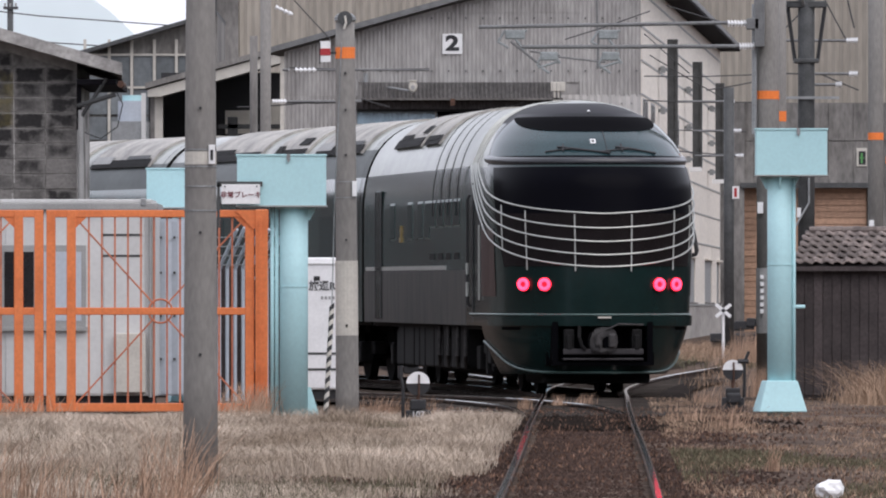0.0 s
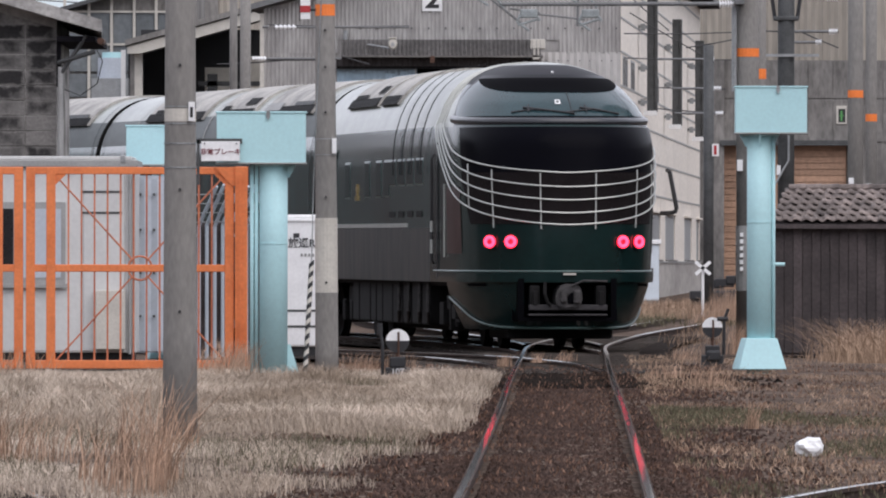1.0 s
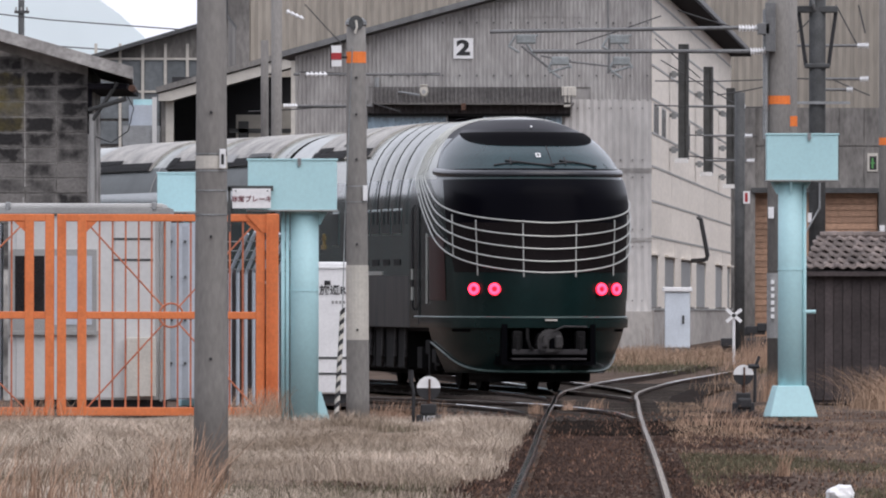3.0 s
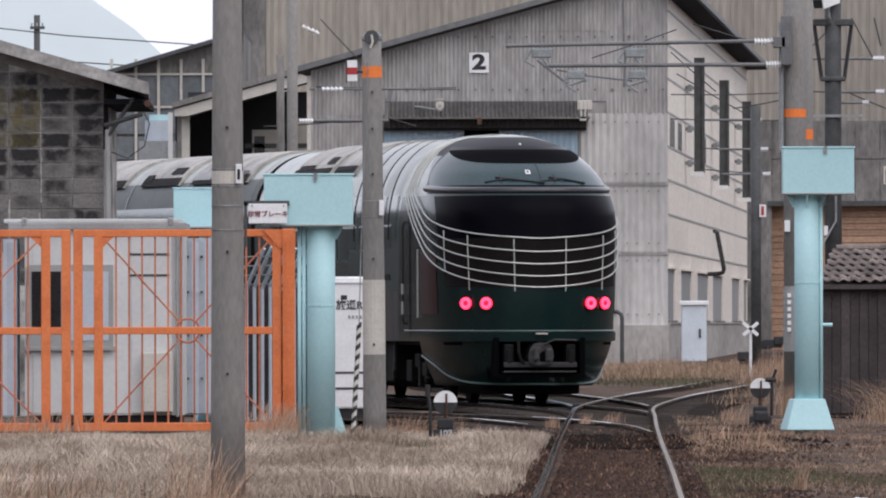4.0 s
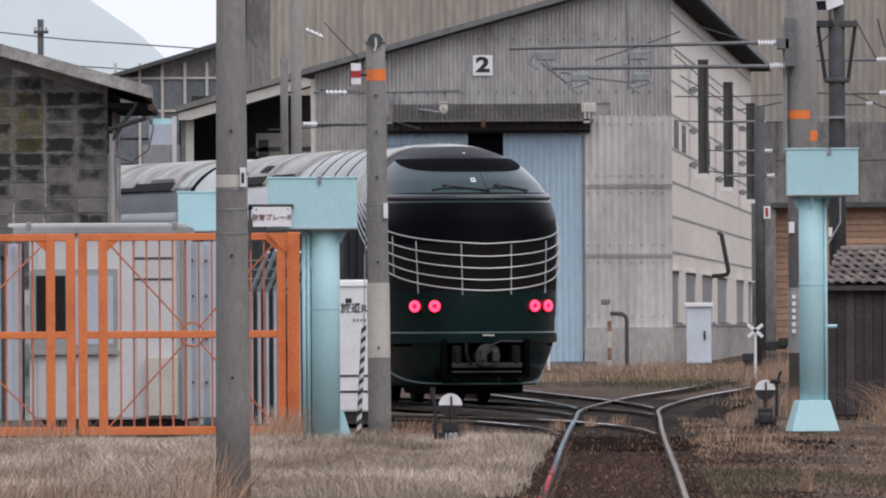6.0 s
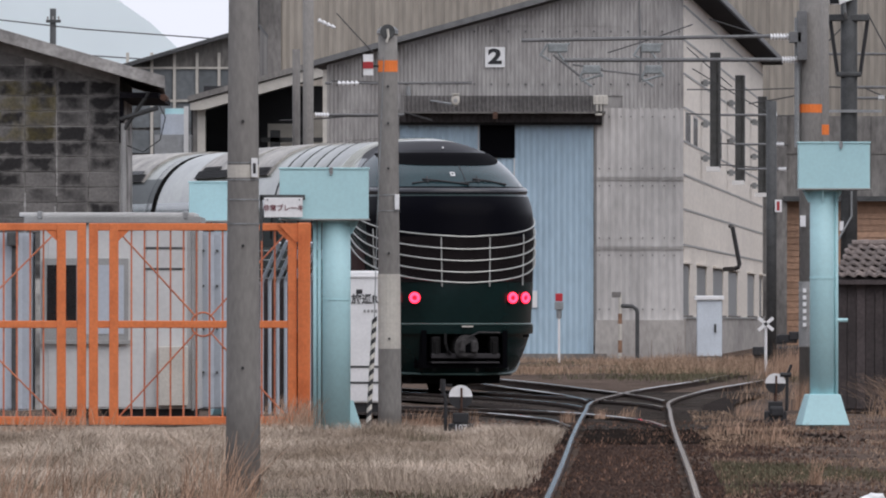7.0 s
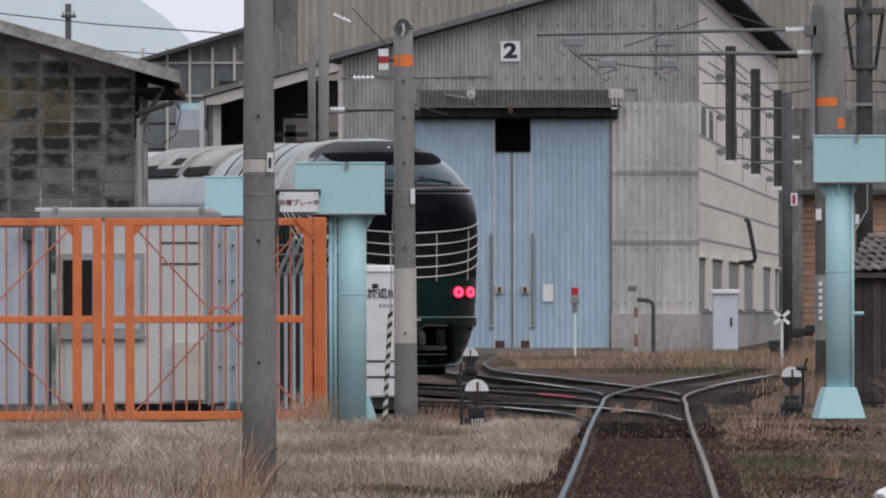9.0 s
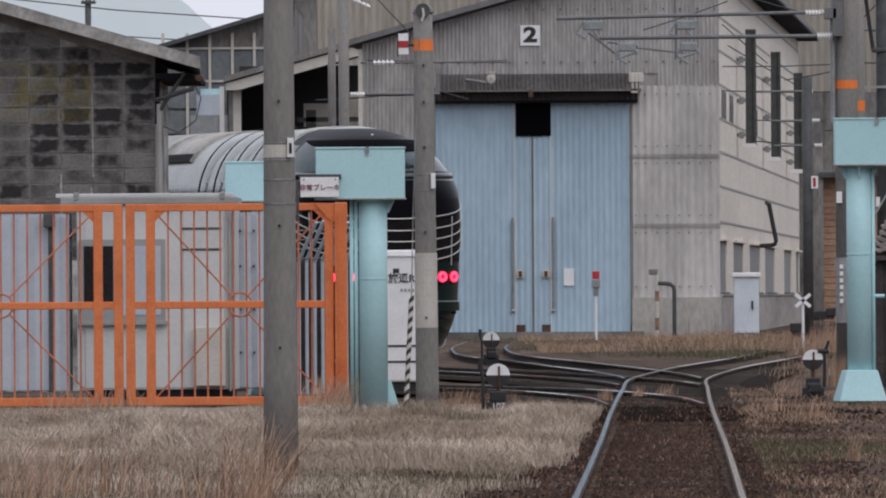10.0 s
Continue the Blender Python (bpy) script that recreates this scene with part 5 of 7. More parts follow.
# ---- black board shed with a tiled roof ----
def tiled_shed():
    d = 160.0
    s = thing("board_shed", (0, d, gz(d)), label="black boarded shed with a weathered tile roof", category="shed")
    x0, x1, zt = 4.992, 7.808, 1.788
    wall = part("wall", boxes((x0, x1, 0.03, 3.2, -0.1, zt)), BOARD, s)
    bw = 0.13
    me = mesh_of("board", boxes((0, bw - 0.008, 0, 0.03, -0.05, zt), bevel=0.003), BOARD)
    for i in range(int((x1 - x0) / bw)):
        piece("board", me, wall, (x0 + i * bw, 0.004 * (i % 2), 0))
    # the roof falls towards the lens; tiles in overlapping courses
    rise, run = 0.464, 1.4
    bm = bmesh.new()
    vs = [bm.verts.new(p) for p in ((x0 - 0.05, -0.15, zt - 0.02), (x1, -0.15, zt - 0.02), (x1, run, zt + rise), (x0 + 0.22, run, zt + rise))]
    bm.faces.new(vs)
    slab = bmesh.ops.extrude_face_region(bm, geom=bm.faces[:])
    for v in slab["geom"]:
        if isinstance(v, bmesh.types.BMVert):
            v.co.z -= 0.06
    part("roof", bm, BOARD, s)
    courses, tw = 6, 0.15
    rng = random.Random(9)
    bm = bmesh.new()
    n = 8
    lo, hi = [], []
    cl = math.hypot(rise, run + 0.15) / courses * 1.15
    for i in range(n + 1):
        x = tw * i / n
        zz = 0.016 * math.sin(math.pi * 2 * i / n)
        lo.append(bm.verts.new((x, 0, zz + 0.03)))
        hi.append(bm.verts.new((x, cl, zz)))
    for i in range(n):
        bm.faces.new((lo[i], lo[i + 1], hi[i + 1], hi[i]))
    low2 = [bm.verts.new((v.co.x, v.co.y, v.co.z - 0.02)) for v in lo]
    for i in range(n):
        bm.faces.new((low2[i], low2[i + 1], lo[i + 1], lo[i]))
    tile = mesh_of("roof_tile", bm, TILE, smooth=True)
    ang = math.degrees(math.atan2(rise, run + 0.15))
    for c in range(courses):
        f = c / courses
        for i in range(int((x1 - x0) / tw) + 1):
            px = x0 + f * 0.27 - 0.05 + i * tw
            if px + tw < x1:
                o = new("roof_tile", tile)
                o.parent = s
                o.matrix_basis = pose(px, -0.17 + f * (run + 0.15) + rng.uniform(-0.015, 0.015), zt + f * rise + 0.02 + rng.uniform(0, 0.012), ang, rng.uniform(-2, 2), rng.uniform(-2, 2))
    for i in range(int((x1 - x0) / 0.24)):
        bm = bmesh.new()
        px = x0 + 0.24 + i * 0.24
        tube(bm, [(px, run - 0.02, zt + rise + 0.04), (px + 0.24, run - 0.02, zt + rise + 0.05)], 0.055, 8)
        part("ridge_tile", bm, TILE, s)


tiled_shed()


# ---- poles and overhead line gear on the far side of the tracks ----
def cylinder_pole(name, x, d, w, ztop, material, label, rings=(), tags=(), group="line poles"):
    p = thing(name, (x, d, gz(d)), label=label, category="pole", group=group)
    bm = bmesh.new()
    tube(bm, [(0, 0, -0.1), (0, 0, ztop / 2), (0, 0, ztop)], w / 2, 18)
    part("shaft", bm, material, p, smooth=True)
    for z0, z1 in rings:
        bm = bmesh.new()
        tube(bm, [(0, 0, z0), (0, 0, z1)], w / 2 + 0.004, 18)
        part("orange_ring", bm, ORANGEBAND, p)
    for z0, z1 in tags:
        part("number_tag", boxes((-w / 2 + 0.01, -w / 2 + 0.09, -w / 2 - 0.02, 0, z0, z1)), WHITE, p)
    return p


DL = 165.0
big = cylinder_pole("line_pole", 4.744, DL, 0.33, 9.0, CONCRETE, "thick grey concrete line pole with an orange ring",
                    [(4.223, 4.346)], [(2.556, 2.721)])
bm = bmesh.new()
tube(bm, [(0, 0, 0.807), (0, 0, 1.756)], 0.173, 18)
part("notice_sleeve", bm, GREYTRIM, big, "pale lettered sleeve")
for k in range(6):
    part("notice_bar", boxes((-0.116, -0.066, -0.198, -0.148, 1.096 + k * 0.1, 1.096 + k * 0.1 + 0.06)), WHITE, big)
cylinder_pole("line_pole", 5.691, 190, 0.162, 9.0, CONCRETE, "thin grey concrete line pole with an orange mark", [(4.264, 4.435)])
sp = cylinder_pole("signal_mast", 6.591, 205, 0.307, 10.0, DARKSTEEL, "dark steel line mast with side braces")
part("brace", bars(([(-0.345, 0, 6.62), (-0.205, 0, 5.58)], 0.035), ([(0.345, 0, 6.62), (0.205, 0, 5.58)], 0.035)), BLACK, sp)
part("clamp", boxes((-0.369, 0.369, -0.15, 0.15, 6.543, 6.666), bevel=0.02), DARKSTEEL, sp)
part("clamp", boxes((-0.226, 0.226, -0.18, 0.18, 5.538, 5.621), bevel=0.02), DARKSTEEL, sp)
part("cross_arm", boxes((-0.461, 0.594, -0.2, -0.12, 4.883, 4.934)), STEEL, sp)
part("number_tag", boxes((-0.174, -0.103, -0.19, -0.1, 2.74, 2.914)), WHITE, sp)
part("cable", bars(([(0.041, -0.2, 3.458), (0.041, -0.2, 2.996), (-0.226, -0.25, 2.535), (-0.267, -0.2, -0.489)], 0.02)), STEEL, sp)
cylinder_pole("line_pole", 6.894, 180, 0.243, 9.5, CONCRETE, "grey concrete line pole with an orange ring", [(3.822, 3.939)], [(2.409, 2.544)])
cylinder_pole("line_pole", 7.94, 200, 0.2, 9.5, CONCRETE, "slender grey concrete line pole with an orange ring", [(3.66, 3.79)], [(2.44, 2.56)])
west_pole = cylinder_pole("line_pole", -3.689, 235, 0.223, 9.5, CONCRETE, "grey concrete line pole beyond the train")
cylinder_pole("line_pole", -4.104, 245, 0.171, 6.915, WALLC, "short dark concrete post beyond the train")
east_pole = cylinder_pole("line_pole", 6.325, 250, 0.225, 5.888, DARKSTEEL, "dark steel line post with fittings")
far_pole = cylinder_pole("distant_pole", -16.086, 420, 0.23, 12.294, DARKSTEEL, "distant slim utility pole")
part("cross_arm", boxes((-0.252, 0.294, -0.16, -0.06, 11.769, 11.874)), DARKSTEEL, far_pole)
for q in (-9, 0, 10):
    part("pin_insulator", bars(([(q * 0.021, -0.11, 11.874), (q * 0.021, -0.11, 12)], 0.035)), GREYTRIM, far_pole)


part("warning_plate", boxes((0.075, 0.225, -0.15, -0.12, 3.425, 3.7)), WHITE, east_pole, "small white plate with a red flash")
part("red_flash", boxes((0.113, 0.175, -0.16, -0.145, 3.462, 3.662)), RED, east_pole)
turn = Matrix.Translation((-0.13, -0.3, 6.99)) @ Matrix.Rotation(radians(-38), 4, "Z") @ Matrix.Rotation(radians(14), 4, "X")
bm = boxes((-0.12, 0.12, -0.26, 0.26, -0.1, 0.1), (-0.14, 0.14, -0.33, 0.24, 0.1, 0.125), bevel=0.012)
bm.transform(turn)
yc = part("yard_camera", bm, WHITE, sp, "white hooded yard camera on the mast")
bm = boxes((-0.1, 0.1, -0.268, -0.255, -0.08, 0.08))
bm.transform(turn)
part("camera_window", bm, BLACK, yc)
part("camera_bracket", bars(([(-0.1, -0.28, 6.9), (-0.08, -0.25, 6.7), (-0.05, -0.15, 6.6)], 0.03)), STEEL, yc)


def insulator(parent, a, b, r=0.06, n=6):
    """A row of porcelain sheds from a to b."""
    a, b = Vector(a), Vector(b)
    d = (b - a).normalized()
    up = d.orthogonal().normalized()
    side = d.cross(up)
    stops = [(0.0, 0.4)] + [q for k in range(n) for q in (((k + 0.1) / n, 0.4), ((k + 0.14) / n, 1.0), ((k + 0.75) / n, 0.62), ((k + 0.8) / n, 0.4))] + [(1.0, 0.4)]
    bm = bmesh.new()
    rings = [[bm.verts.new(a.lerp(b, f) + (up * math.cos(2 * math.pi * i / 10) + side * math.sin(2 * math.pi * i / 10)) * r * m) for i in range(10)] for f, m in stops]
    for p, q in zip(rings, rings[1:]):
        for i in range(10):
            bm.faces.new((p[i], p[(i + 1) % 10], q[(i + 1) % 10], q[i]))
    bm.faces.new(rings[0][::-1])
    bm.faces.new(rings[-1])
    part("insulator", bm, PORCELAIN, parent, "white ribbed insulator")


def bracket_arms():
    """Two long cantilever tubes with hanging fittings."""
    d = DL - 0.4
    a = part("line_bracket", bars(([(0, 0.3, 4.0), (0, 0.3, 5.9)], 0.04)), STEEL, big, "steel bracket with white insulators")
    a.matrix_basis = pose(-0.198, -0.4, -0.289)
    def P(px, py, dy=0.0):
        return (0.008 * (px - 1335), dy, 1.5 + (541 - py) * 0.008)
    part("upper_tube", bars(([P(832, 34), P(1285, 26)], 0.027)), LINESTEEL, a)
    part("lower_tube", bars(([P(910, 70), P(1308, 69)], 0.03)), LINESTEEL, a)
    insulator(a, P(1285, 27), P(1320, 27), 0.055)
    insulator(a, P(1306, 69), P(1336, 68), 0.06)
    part("clamp", boxes((P(1320, 0)[0], P(1342, 0)[0], -0.1, 0.3, P(0, 38)[2], P(0, 18)[2]), (P(1334, 0)[0], P(1352, 0)[0], -0.1, 0.3, P(0, 70)[2], P(0, -20)[2]), bevel=0.01), LINESTEEL, a)
    for sx in (880, 1050):
        part("hanger", bars(([P(sx, 40), P(sx - 14, 62)], 0.018), ([P(sx + 8, 42), P(sx + 34, 76)], 0.018), ([P(sx - 14, 60), P(sx + 6, 72)], 0.018),
                            ([P(sx + 10, 48), P(sx + 40, 40)], 0.018)), ZINC, a)
        part("clamp_plate", boxes((P(sx, 0)[0], P(sx + 36, 0)[0], -0.03, 0.03, P(0, 56)[2], P(0, 39)[2]), bevel=0.02), ZINC, a)
    for sx in (950, 1062):
        part("hanger", bars(([P(sx, 80), P(sx - 12, 102)], 0.02), ([P(sx - 12, 102), P(sx + 10, 118)], 0.018), ([P(sx + 18, 82), P(sx + 30, 100)], 0.02), ([P(sx - 10, 108), P(sx + 30, 96)], 0.018)), ZINC, a)
        part("clamp_plate", boxes((P(sx - 6, 0)[0], P(sx + 26, 0)[0], -0.03, 0.03, P(0, 95)[2], P(0, 79)[2]), bevel=0.02), ZINC, a)
    part("drop_rod", bars(([P(1046, -60), P(1048, 45)], 0.014), ([P(1050, 45), P(1048, 110)], 0.018)), LINESTEEL, a)
    part("tie_wire", bars(([P(975, 88), P(1062, 98)], 0.014), ([P(890, 60), P(945, 104)], 0.018), ([P(925, 78), P(980, 86)], 0.014)), LINESTEEL, a)


bracket_arms()


def on_pole(ob, d):
    """Hangs a part, built in the yard's own space, on the pole that carries it."""
    pole = far_pole if d > 300 else west_pole if ob["west"] else east_pole if d > 230 else sp
    del ob["west"]
    ob.parent = pole
    ob.matrix_parent_inverse = pole.matrix_basis.inverted()


def wire(pts, d, r=0.012):
    bm = bmesh.new()
    tube(bm, pts, r, 6)
    w = part("wire", bm, WIREM, None)
    w["west"] = int(pts[0][0] < 3)
    on_pole(w, d)


def W(px, py, d):
    return ((px - 784) / 20000 * d, d, 1.5 + (541 - py) / 20000 * d)


for a, b, d in (((-200, -2), (340, 48), 360), ((-200, 45), (330, 92), 380), ((1380, 130), (1520, 131), 210), ((1140, 135), (1350, 132), 262), ((1140, 178), (1350, 181), 262),
                ((1190, 230), (1320, 233), 262), ((1200, 268), (1320, 275), 262), ((1180, 10), (1300, 45), 262), ((1140, 60), (1220, 130), 270), ((1150, 98), (1300, 185), 270),
                ((1250, 160), (1360, 140), 240), ((510, 120), (760, 122), 250), ((505, 182), (600, 182), 250), ((520, 0), (585, 70), 240), ((420, 190), (560, 181), 250), ((640, 175), (690, 190), 262),
                ((1380, 60), (1420, 20), 215), ((1450, 130), (1520, 160), 215), ((1500, 0), (1512, 50), 190), ((1460, 0), (1500, 75), 215), ((1150, 20), (1000, 70), 262)):
    p, q = W(*a, d), W(*b, d)
    m = [p[i] * 0.5 + q[i] * 0.5 for i in range(3)]
    wire([p, (m[0], m[1], m[2] - 0.03 * abs(q[0] - p[0]) / 3), q], d, 0.014 if d < 300 else 0.02)


def arm_with_insulator(x0, x1, py, d, flip=False):
    p, q = W(x0, py, d), W(x1, py, d)
    e = (p[0] + (q[0] - p[0]) * 0.16, d, p[2])
    a = part("line_arm", bars(([e, q], 0.026)), LINESTEEL, None, "steel arm with a white insulator")
    insulator(a, p, e, 0.06, 5)
    a["west"] = int(p[0] < 3)
    on_pole(a, d)


for x0, x1, py, d in ((522, 760, 124, 250), (512, 500, 124, 234), (482, 640, 180, 250), (1518, 1420, 131, 209), (1518, 1390, 72, 209), (1312, 1225, 232, 255), (1300, 1200, 180, 255), (1316, 1230, 276, 255), (1490, 1420, 150, 209)):
    arm_with_insulator(x0, x1, py, d)
insulator(west_pole, (0.2, 0, 7.304), (0.564, 0, 7.14), 0.05, 4)


# ---- the train ----
WID, TOP, FLOOR = 1.45, 4.10, 0.94
NOSE_L, PN = 2.0, 2.35
S_END = 4.6


def half_width(z):
    """Half the body's width at the height z."""
    if z < 1.0:
        return WID - 0.30 * ((1.0 - z) / 0.75) ** 1.5
    if z < 2.5:
        return WID
    f = min((z - 2.5) / (TOP - 2.5), 1.0)
    return WID * max(1 - f ** 2.6, 0.0) ** (1 / 2.6)


def setback(z):
    """How far the nose falls back at the height z."""
    pts = ((0.2, 0.28), (0.5, 0.12), (0.9, 0.03), (1.6, 0.0), (2.5, 0.03), (2.95, 0.12), (3.2, 0.34), (3.5, 0.85), (3.8, 1.5), (3.93, 1.9), (4.03, 2.35), (TOP, 3.0))
    for (z0, s0), (z1, s1) in zip(pts, pts[1:]):
        if z <= z1:
            return s0 + (s1 - s0) * max(0, (z - z0) / (z1 - z0))
    return pts[-1][1]


def skin(a, z, off=0.0):
    """A point of the nose: a from -1 (far left) over 0 (middle of the front) to 1."""
    def raw(a, z):
        w, s0 = half_width(z), setback(z)
        ln = min(NOSE_L, max(S_END - s0, 0.05))
        q = abs(a)
        if q < 0.8:
            th = q / 0.8 * math.pi / 2
            x, s = w * math.sin(th) ** (2 / PN), s0 + ln * (1 - math.cos(th) ** (2 / PN))
        else:
            x, s = w, s0 + ln + (S_END - s0 - ln) * (q - 0.8) / 0.2
        slim = 0.018 + 0.048 * min(max((2.4 - z) / 1.3, 0.0), 1.0)
        x *= 1 - slim * math.exp(-(s / 2.0) ** 2)
        return Vector((math.copysign(x, a), s, z))
    p = raw(a, z)
    if off:
        e = 0.004
        aa = min(max(a, -0.99), 0.99)
        ta = raw(aa + e, z) - raw(aa - e, z)
        zz = min(max(z, 0.3), TOP - 0.02)
        tz = raw(a, zz + e) - raw(a, zz - e)
        n = ta.cross(tz)
        if n.length > 1e-9:
            n.normalize()
            p = p + n * off
    return p


def skin_patch(z0, z1, reach, off, na=28, nz=10):
    """A patch of the nose's skin between two heights, numbers or functions across it; reach(f): its half extent at a share of the height."""
    bm = bmesh.new()
    grid = []
    for i in range(nz + 1):
        f = i / nz
        r = reach(f)
        lo, hi = r if isinstance(r, tuple) else (-r, r)
        row = []
        for k in range(na + 1):
            e = 2 * k / na - 1
            za, zb = (z(e) if callable(z) else z for z in (z0, z1))
            row.append(bm.verts.new(skin(lo + (hi - lo) * k / na, za + (zb - za) * f, off)))
        grid.append(row)
    for g, h in zip(grid, grid[1:]):
        for k in range(na):
            bm.faces.new((g[k], g[k + 1], h[k + 1], h[k]))
    return bm


def inside_top(x, s):
    """Height of the roof's skin over (x, s)."""
    lo, hi = 1.0, TOP
    for _ in range(26):
        z = (lo + hi) / 2
        w, s0 = half_width(z), setback(z)
        ok = s >= s0 and abs(x) <= w
        if ok and s < s0 + NOSE_L and w > 0:
            ok = (abs(x) / w) ** PN + ((NOSE_L - (s - s0)) / NOSE_L) ** PN <= 1
        lo, hi = (z, hi) if ok else (lo, z)
    return lo


def body_section(z_from=FLOOR, n=14):
    zs = [z_from + (2.5 - z_from) * i / 4 for i in range(5)] + [2.5 + (TOP - 2.5) * math.sin(math.pi / 2 * i / n) for i in range(1, n + 1)]
    left = [(-half_width(z), z) for z in zs]
    return left + [(-x, z) for x, z in left[::-1][1:]]


def hoop(bm, s, r, off, z_low=2.9, wide=0.03):
    """A flat band over the roof at the length s."""
    sec = [p for p in body_section() if p[1] >= z_low - 0.01]
    ring = []
    for x, z in sec:
        k = 1 + off / 1.45
        ring.append([bm.verts.new((x * k, s - wide, 2.4 + (z - 2.4) * (1 + off / 1.6))), bm.verts.new((x * k, s + wide, 2.4 + (z - 2.4) * (1 + off / 1.6)))])
    for a, b in zip(ring, ring[1:]):
        bm.faces.new((a[0], a[1], b[1], b[0]))


def loft(bm, sec, s0, s1):
    a, b = [bm.verts.new((x, s0, z)) for x, z in sec], [bm.verts.new((x, s1, z)) for x, z in sec]
    for i in range(len(sec) - 1):
        bm.faces.new((a[i], b[i], b[i + 1], a[i + 1]))
    return a, b


def bogie(parent, s):
    b = part("bogie", boxes((-0.95, -0.75, s - 1.5, s + 1.5, 0.42, 0.62), (0.75, 0.95, s - 1.5, s + 1.5, 0.42, 0.62), (-0.8, 0.8, s - 0.25, s + 0.25, 0.4, 0.75),
                            (-1.1, -0.9, s - 0.4, s + 0.4, 0.55, 0.85), (0.9, 1.1, s - 0.4, s + 0.4, 0.55, 0.85), bevel=0.03), UNDER, parent, "dark bogie frame")
    # dark box added to block bright ground behind the bogie
    part("bogie_filler", boxes((-0.45, 0.45, s - 1.7, s + 1.7, 0.3, 0.88), bevel=0.05), UNDER, b)
    for sx in (-1, 1):
        for q in (-1.05, 0.0, 1.05):
            part("axle_box", boxes((sx * 1.0 - 0.12, sx * 1.0 + 0.12, s + q - 0.17, s + q + 0.17, 0.28, 0.62), bevel=0.04), UNDER, b)
    out = []
    for q in (-1.05, 1.05):
        bm = bmesh.new()
        for x0, x1, r in ((-0.6, -0.5, 0.43), (0.5, 0.6, 0.43), (-0.52, -0.48, 0.46), (0.48, 0.52, 0.46), (-0.9, 0.9, 0.07)):
            tube(bm, [(x0, 0, 0), (x1, 0, 0)], r, 24)
        w = part("wheelset", bm, UNDER, b)
        w.location = (0, s + q, 0.43)
        out.append((w, s + q))
    return out


def under_boxes(parent, s0, s1, seed):
    rng = random.Random(seed)
    s = s0
    while s < s1 - 0.5:
        ln = rng.uniform(0.7, 1.6)
        for sg_ in (-1, 1):
            part("underfloor_box", boxes((sg_ * 1.3 if sg_ < 0 else 0.7, -0.7 if sg_ < 0 else 1.3, s, min(s + ln, s1), 0.3, FLOOR - 0.02), bevel=0.03), UNDER, parent, "dark underfloor equipment box")
        s += ln + 0.12


def roof_gear(parent, spans):
    """Low covers that follow the roof, with dark vents along their edges."""
    top = [(x, z) for x, z in body_section(n=26) if z > 3.55]
    for s0, s1 in spans:
        bm = bmesh.new()
        sec = [(x * 1.02, 2.4 + (z - 2.4) * 1.022) for x, z in top]
        a, b = loft(bm, sec, s0, s1)
        bm.faces.new(a)
        bm.faces.new(b[::-1])
        part("roof_cover", bm, ROOFGREY, parent, "grey roof equipment cover")
        rng = random.Random(int(s0 * 10))
        for sgn in (-1, 1):
            # dark strip laid along the cover's lower edge as its shadow
            under = [(sgn * abs(x) * 1.03, 2.4 + (z - 2.4) * 1.026) for x, z in top if z < 3.70 and x < 0]
            bm = bmesh.new()
            loft(bm, under, s0 + 0.05, s1 - 0.05)
            part("cover_shade", bm, UNDER, parent, "dark strip painting the shade under the roof cover")
            q0 = s0 + rng.uniform(0.1, 0.5)
            while q0 < s1 - 0.7:
                ln = min(rng.uniform(0.5, 2.2), s1 - 0.1 - q0)
                lo = rng.uniform(3.6, 3.72)
                edge = [(sgn * abs(x) * 1.035, 2.4 + (z - 2.4) * 1.028) for x, z in top if lo < z < lo + rng.choice((0.07, 0.1, 0.17)) and x < 0]
                if len(edge) > 1:
                    bm = bmesh.new()
                    loft(bm, edge, q0, q0 + ln)
                    part("roof_vent", bm, rng.choice((UNDER, UNDER, DARKSTEEL, GREYTRIM)), parent, "weathered roof vent")
                q0 += ln + rng.uniform(0.3, 1.3)


